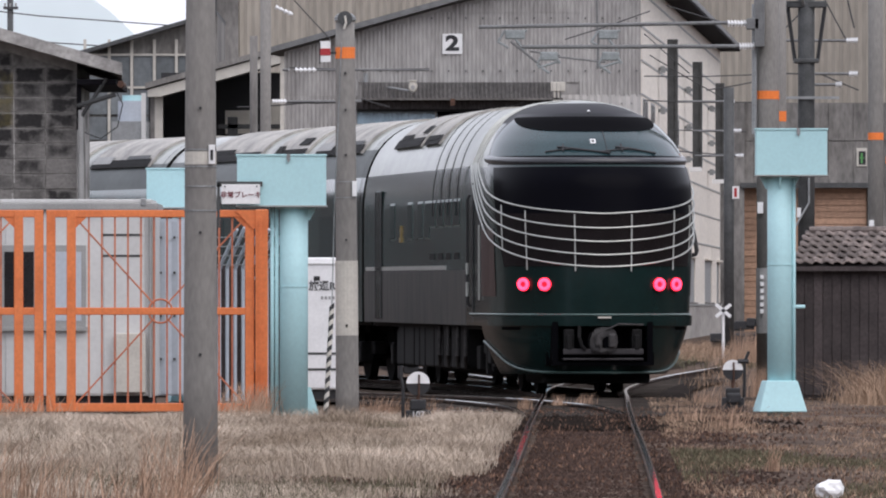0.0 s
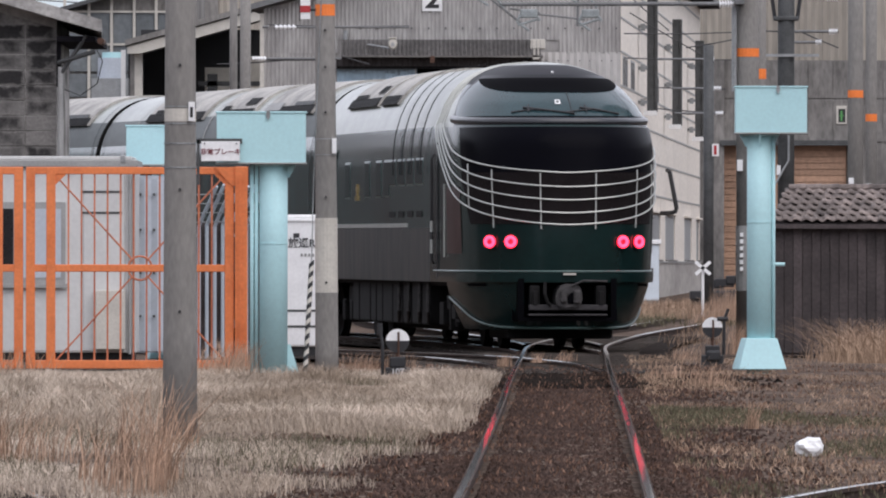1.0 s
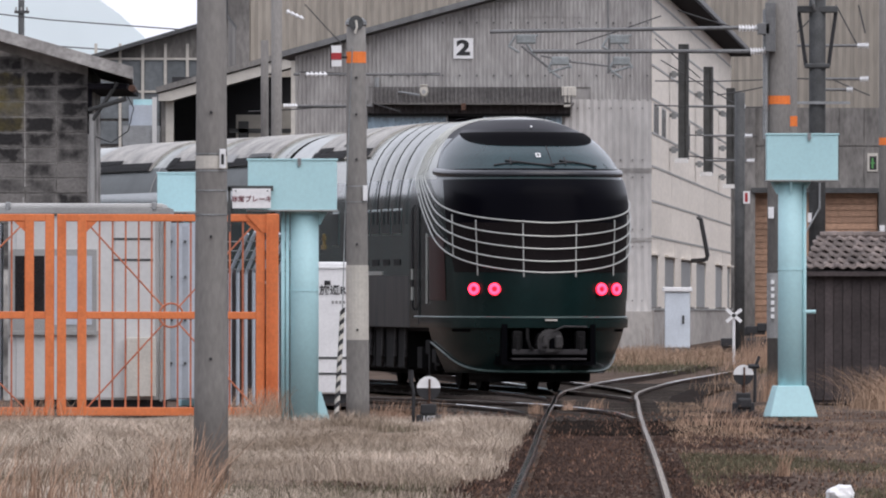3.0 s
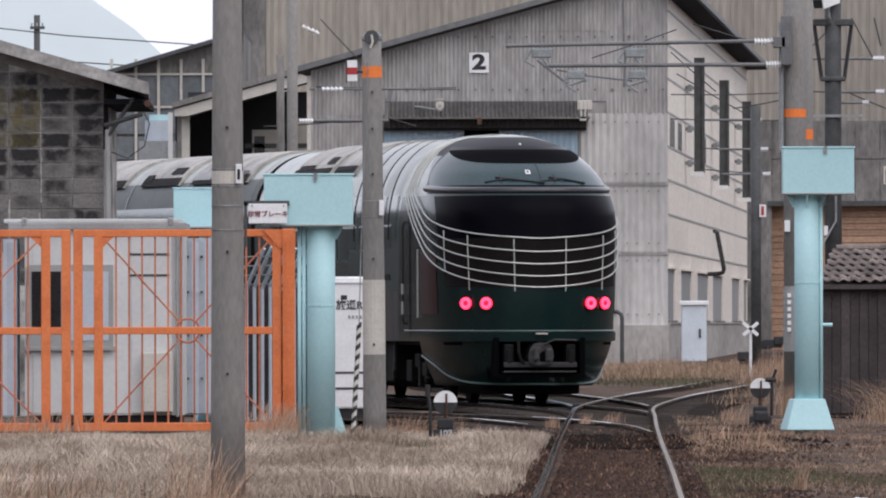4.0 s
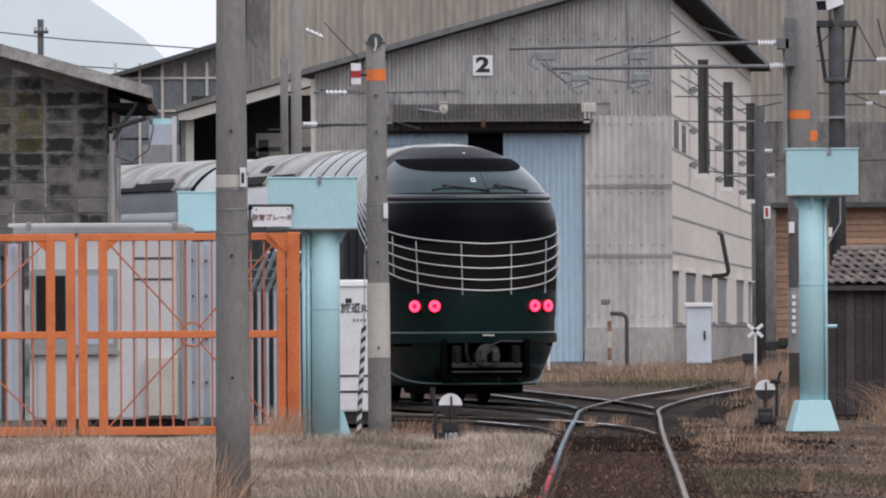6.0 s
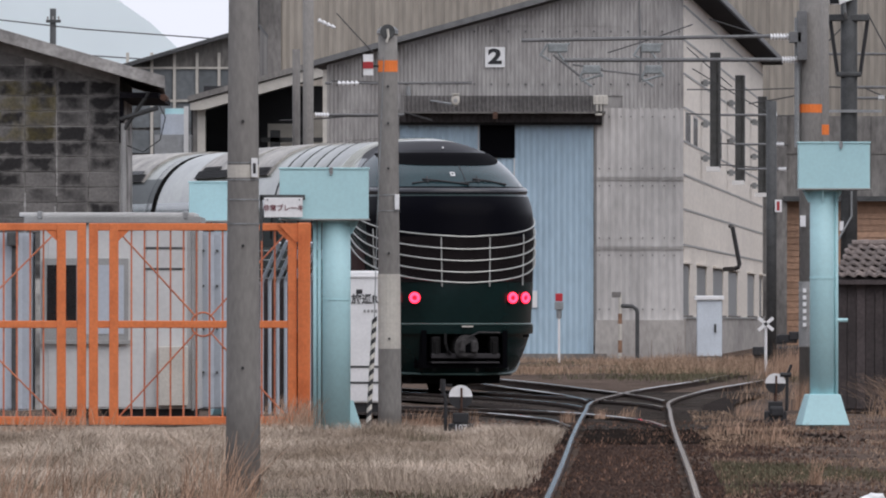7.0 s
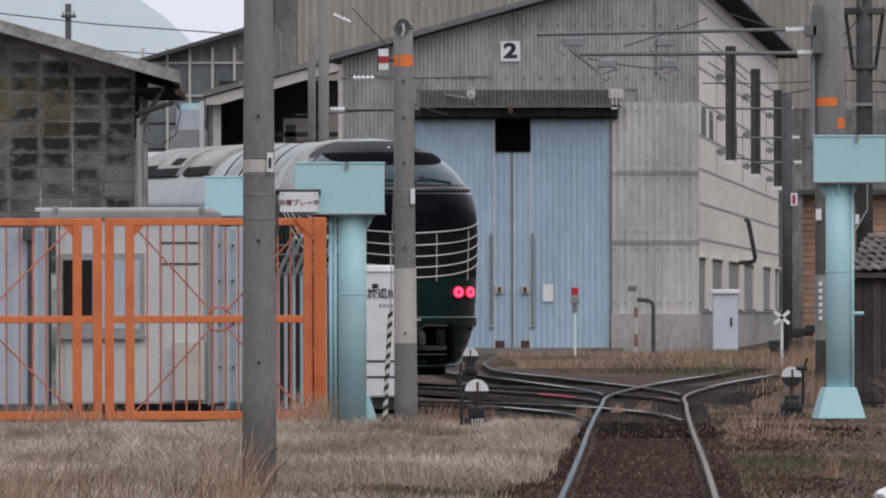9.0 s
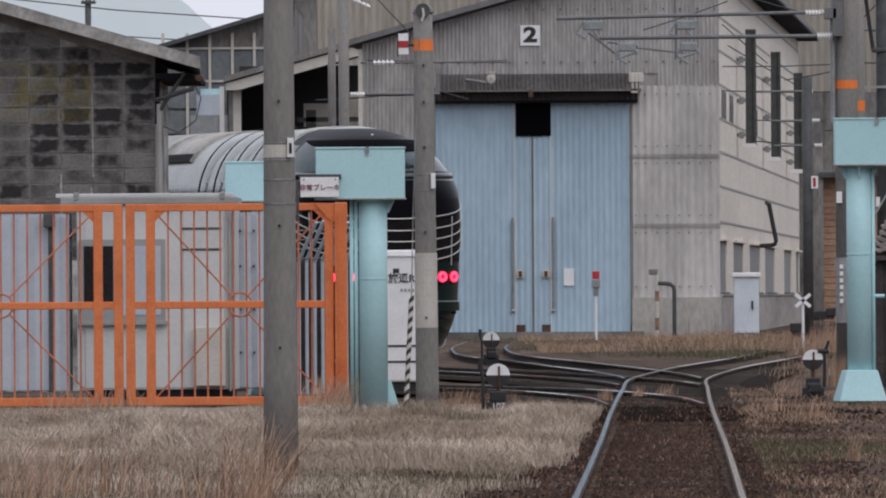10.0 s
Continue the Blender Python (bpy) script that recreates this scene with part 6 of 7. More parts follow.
def end_car():
    c = thing("observation_car", label="dark green train end car with silver bars and lit tail lamps", category="train car", group="train cars")
    L = 20.6
    # nose skin
    bm = bmesh.new()
    zs = [FLOOR + (2.5 - FLOOR) * i / 8 for i in range(9)] + [2.5 + (TOP - 0.002 - 2.5) * math.sin(math.pi / 2 * i / 22) for i in range(1, 23)]
    na = 56
    grid = [[bm.verts.new(skin(-1 + 2 * k / na, z)) for k in range(na + 1)] for z in zs]
    for g, h in zip(grid, grid[1:]):
        for k in range(na):
            bm.faces.new((g[k], g[k + 1], h[k + 1], h[k]))
    nose = part("nose", bm, PAINT, c, "glossy dark green rounded nose", smooth=True)
    nose.data.materials.append(ROOFSHEEN)
    nose.data.materials.append(LIPBLACK)
    # upper corners and crown rim take the painted sky reflection
    for i, f in enumerate(nose.data.polygons):
        across = abs(2 * (i % na + 0.5) / na - 1)
        f.material_index = 1 if (f.center.z > 3.2 and across > 0.80) or f.center.z > 4.06 else 2 if f.center.z > 3.78 else 0
    # lower apron
    bm = bmesh.new()
    zs = [0.26 + (1.02 - 0.26) * i / 6 for i in range(7)]
    grid = [[bm.verts.new(skin(-0.86 + 1.72 * k / na, z, -0.02)) for k in range(na + 1)] for z in zs]
    for i, (g, h) in enumerate(zip(grid, grid[1:])):
        for k in range(na):
            p = (g[k].co + h[k + 1].co) / 2
            if not (abs(p.x) < 0.62 and 0.44 < p.z):
                bm.faces.new((g[k], g[k + 1], h[k + 1], h[k]))
    part("apron", bm, PAINT, c, "green apron with a coupler opening", smooth=True)
    bm = bmesh.new()
    tube(bm, [skin(-0.86 + 1.72 * k / 40, 0.30 + 0.42 * (abs(-0.86 + 1.72 * k / 40) / 0.86) ** 5, 0.0) for k in range(41)], 0.015, 6)
    part("apron_trim", bm, TEALTRIM, c, "dull teal line along the apron")
    bm = bmesh.new()
    tube(bm, [skin(-0.95 + 1.9 * k / 40, 1.10, 0.012) for k in range(41)], 0.015, 6)
    part("waist_trim", bm, TEALTRIM, c, "dull line over the apron")
    for sx in (-1, 1):
        part("apron_slot", skin_patch(0.885, 0.925, lambda f: (0.46, 0.62) if sx > 0 else (-0.62, -0.46), -0.012, 8, 2), MATTEBLACK, c)
    part("bumper_ledge", skin_patch(0.95, 1.08, lambda f: 0.9, 0.035, 40, 3), PAINT, c, smooth=True)
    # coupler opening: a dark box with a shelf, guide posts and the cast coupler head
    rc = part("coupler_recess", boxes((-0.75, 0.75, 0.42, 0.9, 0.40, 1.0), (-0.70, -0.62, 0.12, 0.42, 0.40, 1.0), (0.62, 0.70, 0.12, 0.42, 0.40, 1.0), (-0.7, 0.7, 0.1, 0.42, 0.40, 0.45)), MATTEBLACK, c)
    part("recess_shelf", boxes((-0.56, 0.56, 0.04, 0.4, 0.47, 0.5), (-0.56, 0.56, 0.03, 0.07, 0.55, 0.63), bevel=0.012), SHELFGREY, rc, "grey painted shelf under the coupler")
    for sx in (-1, 1):
        part("guide_post", boxes((sx * 0.47 - 0.07, sx * 0.47 + 0.07, 0.06, 0.3, 0.58, 0.9), bevel=0.02), UNDER, rc)
        part("guide_foot", boxes((sx * 0.47 - 0.035, sx * 0.47 + 0.035, 0.02, 0.08, 0.62, 0.82), bevel=0.01), UNDER, rc)
    bm = bmesh.new()
    prism(bm, [(-0.17, 0.60), (-0.19, 0.72), (-0.15, 0.88), (-0.05, 0.93), (0.12, 0.92), (0.19, 0.84), (0.2, 0.68), (0.13, 0.58), (-0.05, 0.56)], -0.04, 0.4)
    bmesh.ops.bevel(bm, geom=bm.edges[:], offset=0.025, segments=2, affect="EDGES")
    hd = part("coupler", bm, IRON, rc, "grey cast knuckle coupler")
    bm = bmesh.new()
    prism(bm, [(-0.13, 0.66), (-0.12, 0.83), (-0.03, 0.87), (0.03, 0.80), (-0.04, 0.76), (-0.03, 0.66)], -0.12, 0.0)
    bmesh.ops.bevel(bm, geom=bm.edges[:], offset=0.018, segments=2, affect="EDGES")
    part("coupler_knuckle", bm, IRON, hd)
    part("coupler_jaw", boxes((0.06, 0.17, -0.1, 0.0, 0.64, 0.84), bevel=0.03), IRON, hd)
    part("coupler_throat", boxes((-0.02, 0.08, -0.052, -0.03, 0.64, 0.80), bevel=0.01), MATTEBLACK, hd)
    part("release_rod", bars(([(0.05, -0.06, 0.9), (0.2, -0.05, 0.97), (0.55, 0.0, 0.96)], 0.014)), IRON, hd)
    part("air_hose", bars(([(-0.33, 0.05, 0.95), (-0.34, -0.02, 0.78), (-0.30, -0.02, 0.66), (-0.25, 0.0, 0.62)], 0.025)), UNDER, rc)
    part("door_plate", boxes((-0.08, 0.1, -0.06, -0.03, 1.05, 1.075)), PALE, c, "small pale plate over the coupler")
    # black box stands in for shadow and gear below the apron
    part("nose_undershade", boxes((-0.75, 0.75, 0.9, 3.2, 0.14, 0.32), bevel=0.04), UNDER, c)
    # windscreen, visor, black mask, grille
    part("screen_surround", skin_patch(3.19, lambda e: 3.90, lambda f: 0.822 - 0.19 * f ** 1.5 - 0.05 * (1 - f) ** 4, 0.007, 44, 14), GLOSSBLACK, c, "black windscreen surround", smooth=True)
    part("windscreen", skin_patch(3.295, 3.83, lambda f: 0.80 - 0.19 * f ** 1.5 - 0.06 * (1 - f) ** 4, 0.012, 44, 14), GLASSTEAL, c, "wide raked windscreen", smooth=True)
    part("visor", skin_patch(lambda e: 3.83 - 0.2 * (1 - abs(e) ** 3.2), 3.845, lambda f: 0.62, 0.018, 40, 8), MATTEBLACK, c, "black shade over the windscreen", smooth=True)
    bm = bmesh.new()
    tube(bm, [skin(-0.8 + 1.6 * k / 40, 3.225 + 0.05 * (abs(-0.8 + 1.6 * k / 40) / 0.8) ** 4, -0.012) for k in range(41)], 0.062, 12)
    part("sill_moulding", bm, SILLGREY, c, "rounded dark sill under the windscreen", smooth=True)
    bm = bmesh.new()
    tube(bm, [skin(0.03, 3.31 + 0.32 * i / 6, 0.016) for i in range(7)], 0.006, 6)
    part("screen_joint", bm, BLACK, c)
    part("black_mask", skin_patch(2.50, 3.14, lambda f: 0.62 + 0.05 * f, 0.014, 36, 8), GLOSSBLACK, c, "black glass mask under the windscreen", smooth=True)
    part("grille", skin_patch(1.77, 2.50, lambda f: 0.56 + 0.08 * f, 0.012, 36, 10), UNDER, c, "dark slatted grille")
    for k in range(26):
        z = 1.79 + 0.70 * k / 25
        r = 0.55 + 0.08 * (z - 1.8) / 0.76
        bm = bmesh.new()
        tube(bm, [skin(-r + 2 * r * i / 24, z, 0.014) for i in range(25)], 0.007, 4)
        part("grille_slat", bm, SLAT, c)
    for k in range(2):
        bm = bmesh.new()
        tube(bm, [skin(-0.13 + 0.26 * k - 0.06, 3.40, 0.03), skin(-0.13 + 0.26 * k + 0.02, 3.37, 0.035), skin(-0.13 + 0.26 * k + 0.17, 3.315, 0.03)], 0.016, 6)
        tube(bm, [skin(-0.16 + 0.26 * k - 0.10, 3.335, 0.025), skin(-0.13 + 0.26 * k + 0.02, 3.375, 0.035)], 0.014, 6)
        tube(bm, [skin(-0.13 + 0.26 * k - 0.03, 3.34, 0.03), skin(-0.13 + 0.26 * k - 0.03, 3.44, 0.035)], 0.01, 6)
        part("wiper", bm, BLACK, c)
    cs = part("cab_sign", skin_patch(3.46, 3.52, lambda f: (-0.024, -0.004), 0.02, 2, 2), WHITE, c)
    part("sign_panel", skin_patch(3.475, 3.505, lambda f: (-0.0195, -0.0085), 0.024, 2, 2), DARKSTEEL, cs)
    bm = bmesh.new()
    bmesh.ops.create_icosphere(bm, subdivisions=2, radius=0.02)
    bm.transform(Matrix.Translation(skin(0, 3.93, 0.01)))
    part("roof_marker", bm, PORCELAIN, c)
    # silver bars that sweep from the front round the corners and over the roof
    for k, z0 in enumerate((2.495, 2.295, 2.108, 1.925, 1.76)):
        sk = 3.15 + 0.24 * k
        flat, run = [skin(0, z0)], [0.0]
        for i in range(1, 241):
            p = skin(i / 240, z0)
            run.append(run[-1] + (p - flat[-1]).length)
            flat.append(p)
            if p.y >= sk:
                break
        half = [skin(i / 240, z0 + (3.22 - z0) * (run[i] / run[-1]) ** 1.7, 0.03) for i in range(0, len(run), 2)]
        right = half[-1]
        pts = [Vector((-p.x, p.y, p.z)) for p in half[::-1]] + half[1:]
        arch = []
        for i in range(1, 40):
            x = right.x - 2 * right.x * i / 40
            yy = right.y + 0.5 * math.sin(math.pi * i / 40) ** 0.7
            arch.append(Vector((x, yy, inside_top(x, yy) + 0.012)))
        bm = bmesh.new()
        tube(bm, pts, 0.0125, 6)
        part("silver_bar", bm, SILVER, c, "silver bar sweeping round the nose")
        bm = bmesh.new()
        tube(bm, [right] + arch + [Vector((-right.x, right.y, right.z))], 0.009, 6)
        part("roof_rib", bm, SILVER, c, "silver bar running on over the roof")
    for ax, za, zb in ((-0.56, 2.0, 2.62), (-0.378, 1.72, 2.54), (-0.113, 1.70, 2.49), (0.113, 1.70, 2.49), (0.378, 1.72, 2.54), (0.56, 2.0, 2.62)):
        bm = bmesh.new()
        tube(bm, [skin(ax, za + (zb - za) * i / 8, 0.022) for i in range(9)], 0.011, 6)
        part("bar_strut", bm, SILVER, c)
    part("marker_lamp", boxes((1.46, 1.6, 3.3, 3.6, 1.85, 2.15), bevel=0.03), BLACK, c, "dark side lamp housing")
    # tail lamps
    for ax in (-1.035, -0.78, 0.78, 1.035):
        lo, hi = 0.0, 0.8
        for _ in range(30):
            m = (lo + hi) / 2
            lo, hi = (m, hi) if skin(m, 1.52).x < abs(ax) else (lo, m)
        sgn = 1 if ax > 0 else -1
        p = skin(sgn * lo, 1.52, 0.012)
        q = skin(sgn * lo, 1.52, 0.05)
        n = (q - p).normalized()
        n = Vector((n.x * 0.4, n.y, 0)).normalized()
        lamp = part("tail_lamp", bars(([p - n * 0.05, p + n * 0.03], 0.105), seg=20), BLACK, c, "round red tail lamp")
        bm = bmesh.new()
        tube(bm, [p + n * 0.03, p + n * 0.045], 0.092, 20)
        part("lamp_lens", bm, LAMPCORE, lamp, "glowing red lens")
        u = Vector((n.y, -n.x, 0))
        bm = bmesh.new()
        tube(bm, [p + n * 0.048 + u * (0.062 * math.cos(t)) + Vector((0, 0, 0.062 * math.sin(t))) for t in (2 * math.pi * i / 24 for i in range(25))], 0.026, 8, caps=False)
        part("lamp_ring", bm, LAMPRING, lamp, "glowing red ring")
    # rear body
    sec = body_section()
    bm = bmesh.new()
    side = [p for p in sec if p[1] <= 3.22]
    nl = len(side) // 2
    loft(bm, side[:nl], S_END, L)
    loft(bm, side[nl:], S_END, L)
    wall = part("side_wall", bm, SIDEPAINT, c, "glossy dark green body side, dusty below", smooth=True)
    wall.data.materials.append(SIDELOW)
    for f in wall.data.polygons:
        f.material_index = int(f.center.z < 1.75)
    top = [p for p in sec if p[1] >= side[nl - 1][1] - 0.001]
    bm = bmesh.new()
    loft(bm, top, S_END, L)
    part("roof", bm, ROOFSHEEN, c, "green rounded roof with sky reflection painted pale", smooth=True)
    bm = bmesh.new()
    prism(bm, sec, L - 0.05, L)
    part("end_wall", bm, UNDER, c)
    part("floor_pan", boxes((-1.3, 1.3, 2.4, L, FLOOR - 0.06, FLOOR)), UNDER, c)
    for k in range(4):
        s = 5.3 + 1.2 * k
        bm = bmesh.new()
        hoop(bm, s, 0, 0.06, 2.5, 0.08)
        part("black_rib", bm, RIBBLACK, c, "black rib over the roof")
    def window(s0, s1, z0, z1, sgn):
        x = sgn * 1.452
        fr = part("window_frame", boxes((min(x, x - sgn * 0.06), max(x, x - sgn * 0.06), s0 - 0.05, s1 + 0.05, z0 - 0.03, z1 + 0.03), bevel=0.02), TEALTRIM, c, "dull window frame")
        x = sgn * 1.458
        part("side_window", boxes((min(x, x - sgn * 0.03), max(x, x - sgn * 0.03), s0, s1, z0, z1), bevel=0.01), GLASS, fr, "dark side window")
    for sgn in (-1, 1):
        for k in range(4):
            s = 5.45 + 1.2 * k
            window(s, s + 0.9, 2.36, 2.72, sgn)
            part("louvre", boxes((sgn * 1.455 - 0.006, sgn * 1.455 + 0.006, s + 0.1, s + 0.8, 1.88, 1.97)), UNDER, c)
        for s0, s1 in ((9.9, 10.6), (11.0, 11.7), (12.6, 13.3), (15.4, 16.1)):
            window(s0, s1, 2.2, 2.72, sgn)
        x = sgn * 1.46
        part("belt_line", boxes((min(x, x - sgn * 0.03), max(x, x - sgn * 0.03), 7.5, L - 0.4, 1.73, 1.79)), SILVER, c, "silver belt line")
        part("door", boxes((min(x, x - sgn * 0.03), max(x, x - sgn * 0.03), 17.6, 18.5, 1.0, 2.95), bevel=0.01), PAINT, c)
        for s0, s1, z0, z1 in ((17.5, 17.58, 1.0, 2.95), (18.52, 18.6, 1.0, 2.95), (3.5, 3.56, 1.0, 2.95)):
            part("door_edge", boxes((x - 0.006, x + 0.006, s0, s1, z0, z1)), BLACK, c)
        # silver strip stands in for the reflection on the panel edge
        part("corner_glint", boxes((x - 0.01, x + 0.008, 2.62, 2.7, 1.3, 2.35)), SILVER, c, "painted reflection along the body corner")
        part("handrail", bars(([(sgn * 1.46, 3.9, 1.2), (sgn * 1.5, 3.9, 1.26), (sgn * 1.5, 3.9, 2.72), (sgn * 1.46, 3.9, 2.78)], 0.018)), BLACK, c)
        part("rail_sleeve", bars(([(sgn * 1.502, 3.9, 1.35), (sgn * 1.502, 3.9, 1.55)], 0.024), ([(sgn * 1.502, 3.9, 1.66), (sgn * 1.502, 3.9, 1.82)], 0.024)), SILVER, c)
        part("emblem", boxes((x - 0.008, x + 0.008, 14.2, 14.6, 2.15, 2.22), (x - 0.008, x + 0.008, 14.2, 14.5, 2.3, 2.36), (x - 0.008, x + 0.008, 14.3, 14.42, 2.15, 2.4)), GOLD, c, "gold emblem")
        part("maroon_panel", skin_patch(1.35, 2.3, lambda f: (0.66, 0.84) if sgn > 0 else (-0.84, -0.66), 0.008, 8, 6), MAROON, c, smooth=True)
    roof_gear(c, ((10.6, 12.9), (13.4, 17.6)))
    under_boxes(c, 6.0, 16.4, 3)
    # dark filler added among the gear, hides the lit ground beyond
    part("underfloor_filler", boxes((-0.65, 0.65, 6.1, 16.2, 0.2, 0.9), bevel=0.04), UNDER, c, "dark filler box added under the floor")
    rng = random.Random(21)
    for k in range(12):
        s0, z0 = rng.uniform(2.0, 5.6), rng.uniform(0.22, 0.6)
        x0 = rng.uniform(-1.3, -0.95)
        part("brake_gear", boxes((x0, x0 + rng.uniform(0.1, 0.3), s0, s0 + rng.uniform(0.15, 0.5), z0, min(z0 + rng.uniform(0.15, 0.4), 0.92)), bevel=0.02), rng.choice((UNDER, UNDER, IRON)), c)
    for s0 in (5.75, 6.9, 8.3, 9.6):
        part("underfloor_pipe", bars(([(-1.33, s0, 0.92), (-1.34, s0, 0.5), (-1.3, s0 + 0.3, 0.34)], 0.03)), IRON, c)
    wheels = bogie(c, 4.2) + bogie(c, 18.4)
    return c, wheels


def middle_car(label, seed):
    c = thing("sleeping_car", label=label, category="train car", group="train cars")
    L = 20.2
    sec = body_section()
    side = [p for p in sec if p[1] <= 3.22]
    nl = len(side) // 2
    bm = bmesh.new()
    loft(bm, side[:nl], 0, L)
    loft(bm, side[nl:], 0, L)
    part("side_wall", bm, SIDEPAINT, c, "glossy dark green body side", smooth=True)
    top = [p for p in sec if p[1] >= side[nl - 1][1] - 0.001]
    bm = bmesh.new()
    loft(bm, top, 0, L)
    roof = part("roof", bm, ROOFSHEEN, c, "green rounded roof, sky reflection painted pale, fainter on shoulders", smooth=True)
    roof.data.materials.append(CANTRAIL)
    # shoulders get the fainter painted reflection
    for f in roof.data.polygons:
        f.material_index = int(f.center.z < 3.62)
    for s in (0.0, L - 0.05):
        bm = bmesh.new()
        prism(bm, sec, s, s + 0.05)
        part("end_wall", bm, UNDER, c)
    for s in (0.3, L - 0.3):
        bm = bmesh.new()
        hoop(bm, s, 0, 0.012, 1.2, 0.02)
        part("end_band", bm, GLOSSBLACK, c)
    part("floor_pan", boxes((-1.3, 1.3, 0, L, FLOOR - 0.06, FLOOR)), UNDER, c)
    part("gangway", boxes((-0.6, 0.6, -0.55, 0, 1.0, 3.3), bevel=0.04), BLACK, c)
    for sgn in (-1, 1):
        x = sgn * 1.455
        for k in range(6):
            s = 2.4 + 2.7 * k
            part("side_window", boxes((min(x, x - sgn * 0.03), max(x, x - sgn * 0.03), s, s + 1.5, 1.75, 2.6)), GLASS, c)
        part("belt_line", boxes((x - 0.01, x + 0.01, 0.4, L - 0.4, 1.6, 1.65)), SILVER, c)
    roof_gear(c, ((1.2, 5.5), (6.5, 9.6), (11.0, 16.5)))
    for s in (5.8, 10.2, 17.2):
        bm = bmesh.new()
        hoop(bm, s, 0, 0.015, 3.2, 0.03)
        part("roof_seam", bm, ROOFGREY, c)
    under_boxes(c, 5.0, 15.0, seed)
    # same added filler keeps the space below the car dark
    part("underfloor_filler", boxes((-0.65, 0.65, 5.1, 14.8, 0.2, 0.9), bevel=0.04), UNDER, c, "dark filler box added under the floor")
    return c, bogie(c, 3.2) + bogie(c, 17.4)


TRAIN = [end_car(), middle_car("dark green sleeping car with grey roof gear", 7), middle_car("dark green sleeping car further along the train", 8)]


# ---- ballast and grass ----
def pebbles(name, seed, n, y0, y1, spread, r0, r1, lift, material, label):
    rng = np.random.default_rng(seed)
    ys = y0 + (y1 - y0) * rng.random(n) ** 1.2
    mid = 1.28 + 0.0135 * (ys - 104)
    xs = mid + rng.normal(0, spread, n)
    keep = np.abs(np.abs(xs - mid) - 0.567) > 0.07
    xs, ys = xs[keep], ys[keep]
    n = len(xs)
    r = rng.uniform(r0, r1, n)
    zs = np.array([gz(y) for y in ys]) + lift
    shape = np.array([(1, 0, 0), (-1, 0, 0), (0, 1, 0), (0, -1, 0), (0, 0, 1)], float)
    v = shape[None] * r[:, None, None] * rng.uniform(0.6, 1.3, (n, 5, 3)) + np.c_[xs, ys, zs][:, None, :] + rng.normal(0, 0.006, (n, 5, 3))
    f = np.array([[0, 2, 4], [2, 1, 4], [1, 3, 4], [3, 0, 4]])
    faces = ((np.arange(n) * 5)[:, None, None] + f[None]).reshape(-1, 3)
    me = bpy.data.meshes.new(name)
    me.from_pydata(v.reshape(-1, 3).tolist(), [], faces.tolist())
    me.materials.append(material)
    tagged(new(name, me), label, "ballast", kind="stuff")


pebbles("ballast_stones", 4, 60000, 60, 150, 0.8, 0.008, 0.026, -0.11, BALLAST, "loose brown ballast stones between the rails")
pebbles("oily_stones", 6, 5000, 124, 135, 0.75, 0.02, 0.05, -0.085, BED, "black oily stones round the points")


def scatter(n, x0, x1, y0, y1, seed, scale=0.5, cut=0.0, fade=None):
    """Places for tufts, denser where a noise is high."""
    rng = np.random.default_rng(seed)
    xs, ys = rng.uniform(x0, x1, n), rng.uniform(y0, y1, n)
    nv = np.array([noise.noise((x * scale, y * scale * 0.25, seed)) for x, y in zip(xs, ys)])
    keep = nv + rng.normal(0, 0.12, n) > cut
    if fade is not None:
        keep &= np.array([fade(x, y) for x, y in zip(xs, ys)])
    return xs[keep], ys[keep], rng


def left_field(x, y):
    return x < 1.28 + 0.0135 * (y - 104) - 0.68 - 0.45 * abs(noise.noise((x * 9, y * 3, 9))) and x < 1.28 + 0.0135 * (y - 104) - 0.82 + 0.5 * noise.noise((x * 1.5, y * 0.25, 7)) + 0.6 * noise.noise((x * 17, y * 7, 2)) - 0.45 * max(0.0, (94 - y) / 12)


def off_track(x, y):
    return abs(x - (1.28 + 0.0135 * (y - 104))) > 0.8


def height_map(xs, ys, lo, hi, rng, scale=0.9):
    """Blade heights that rise and fall in patches."""
    k = np.array([0.5 + 0.9 * noise.noise((x * scale, y * scale * 0.3, 5)) for x, y in zip(xs, ys)])
    return lo + (hi - lo) * np.clip(k, 0.05, 1) * rng.uniform(0.35, 1.0, len(xs))


xs, ys, rng = scatter(230000, -7.5, 1.3, 88, 131, 11, 0.9, -0.26, lambda x, y: left_field(x, y) and y > 90 + 4 * noise.noise((x * 0.7, 3, 3)))
blades("dry_grass", xs, ys, height_map(xs, ys, 0.03, 0.25, rng) * np.where(ys > 121, np.clip((131.5 - ys) / 10, 0.3, 1), 1), 0.6, 0.0034, GRASS, "dry straw-coloured grass on the yard", "grass")
xs, ys, rng = scatter(110000, -7.5, 1.0, 62, 98, 12, 0.6, -0.2, left_field)
blades("sparse_dry_grass", xs, ys, height_map(xs, ys, 0.01, 0.11, rng), 0.8, 0.0026, GRASS, "thin dry grass on dark earth", "grass")
xs, ys, rng = scatter(45000, -6, 0.9, 64, 128, 13, 0.5, 0.16, left_field)
blades("green_grass", xs, ys, height_map(xs, ys, 0.02, 0.15, rng), 0.9, 0.003, GREEN, "low green weeds among the dry grass", "grass")
xs, ys, rng = scatter(60000, 1.7, 9, 66, 152, 14, 0.9, 0.04, off_track)
blades("side_grass", xs, ys, height_map(xs, ys, 0.003, 0.032, rng), 3.0, 0.003, REED, "brown dry grass beside the track", "grass")
xs, ys, rng = scatter(60000, 1.8, 8, 62, 104, 15, 0.6, 0.08, off_track)
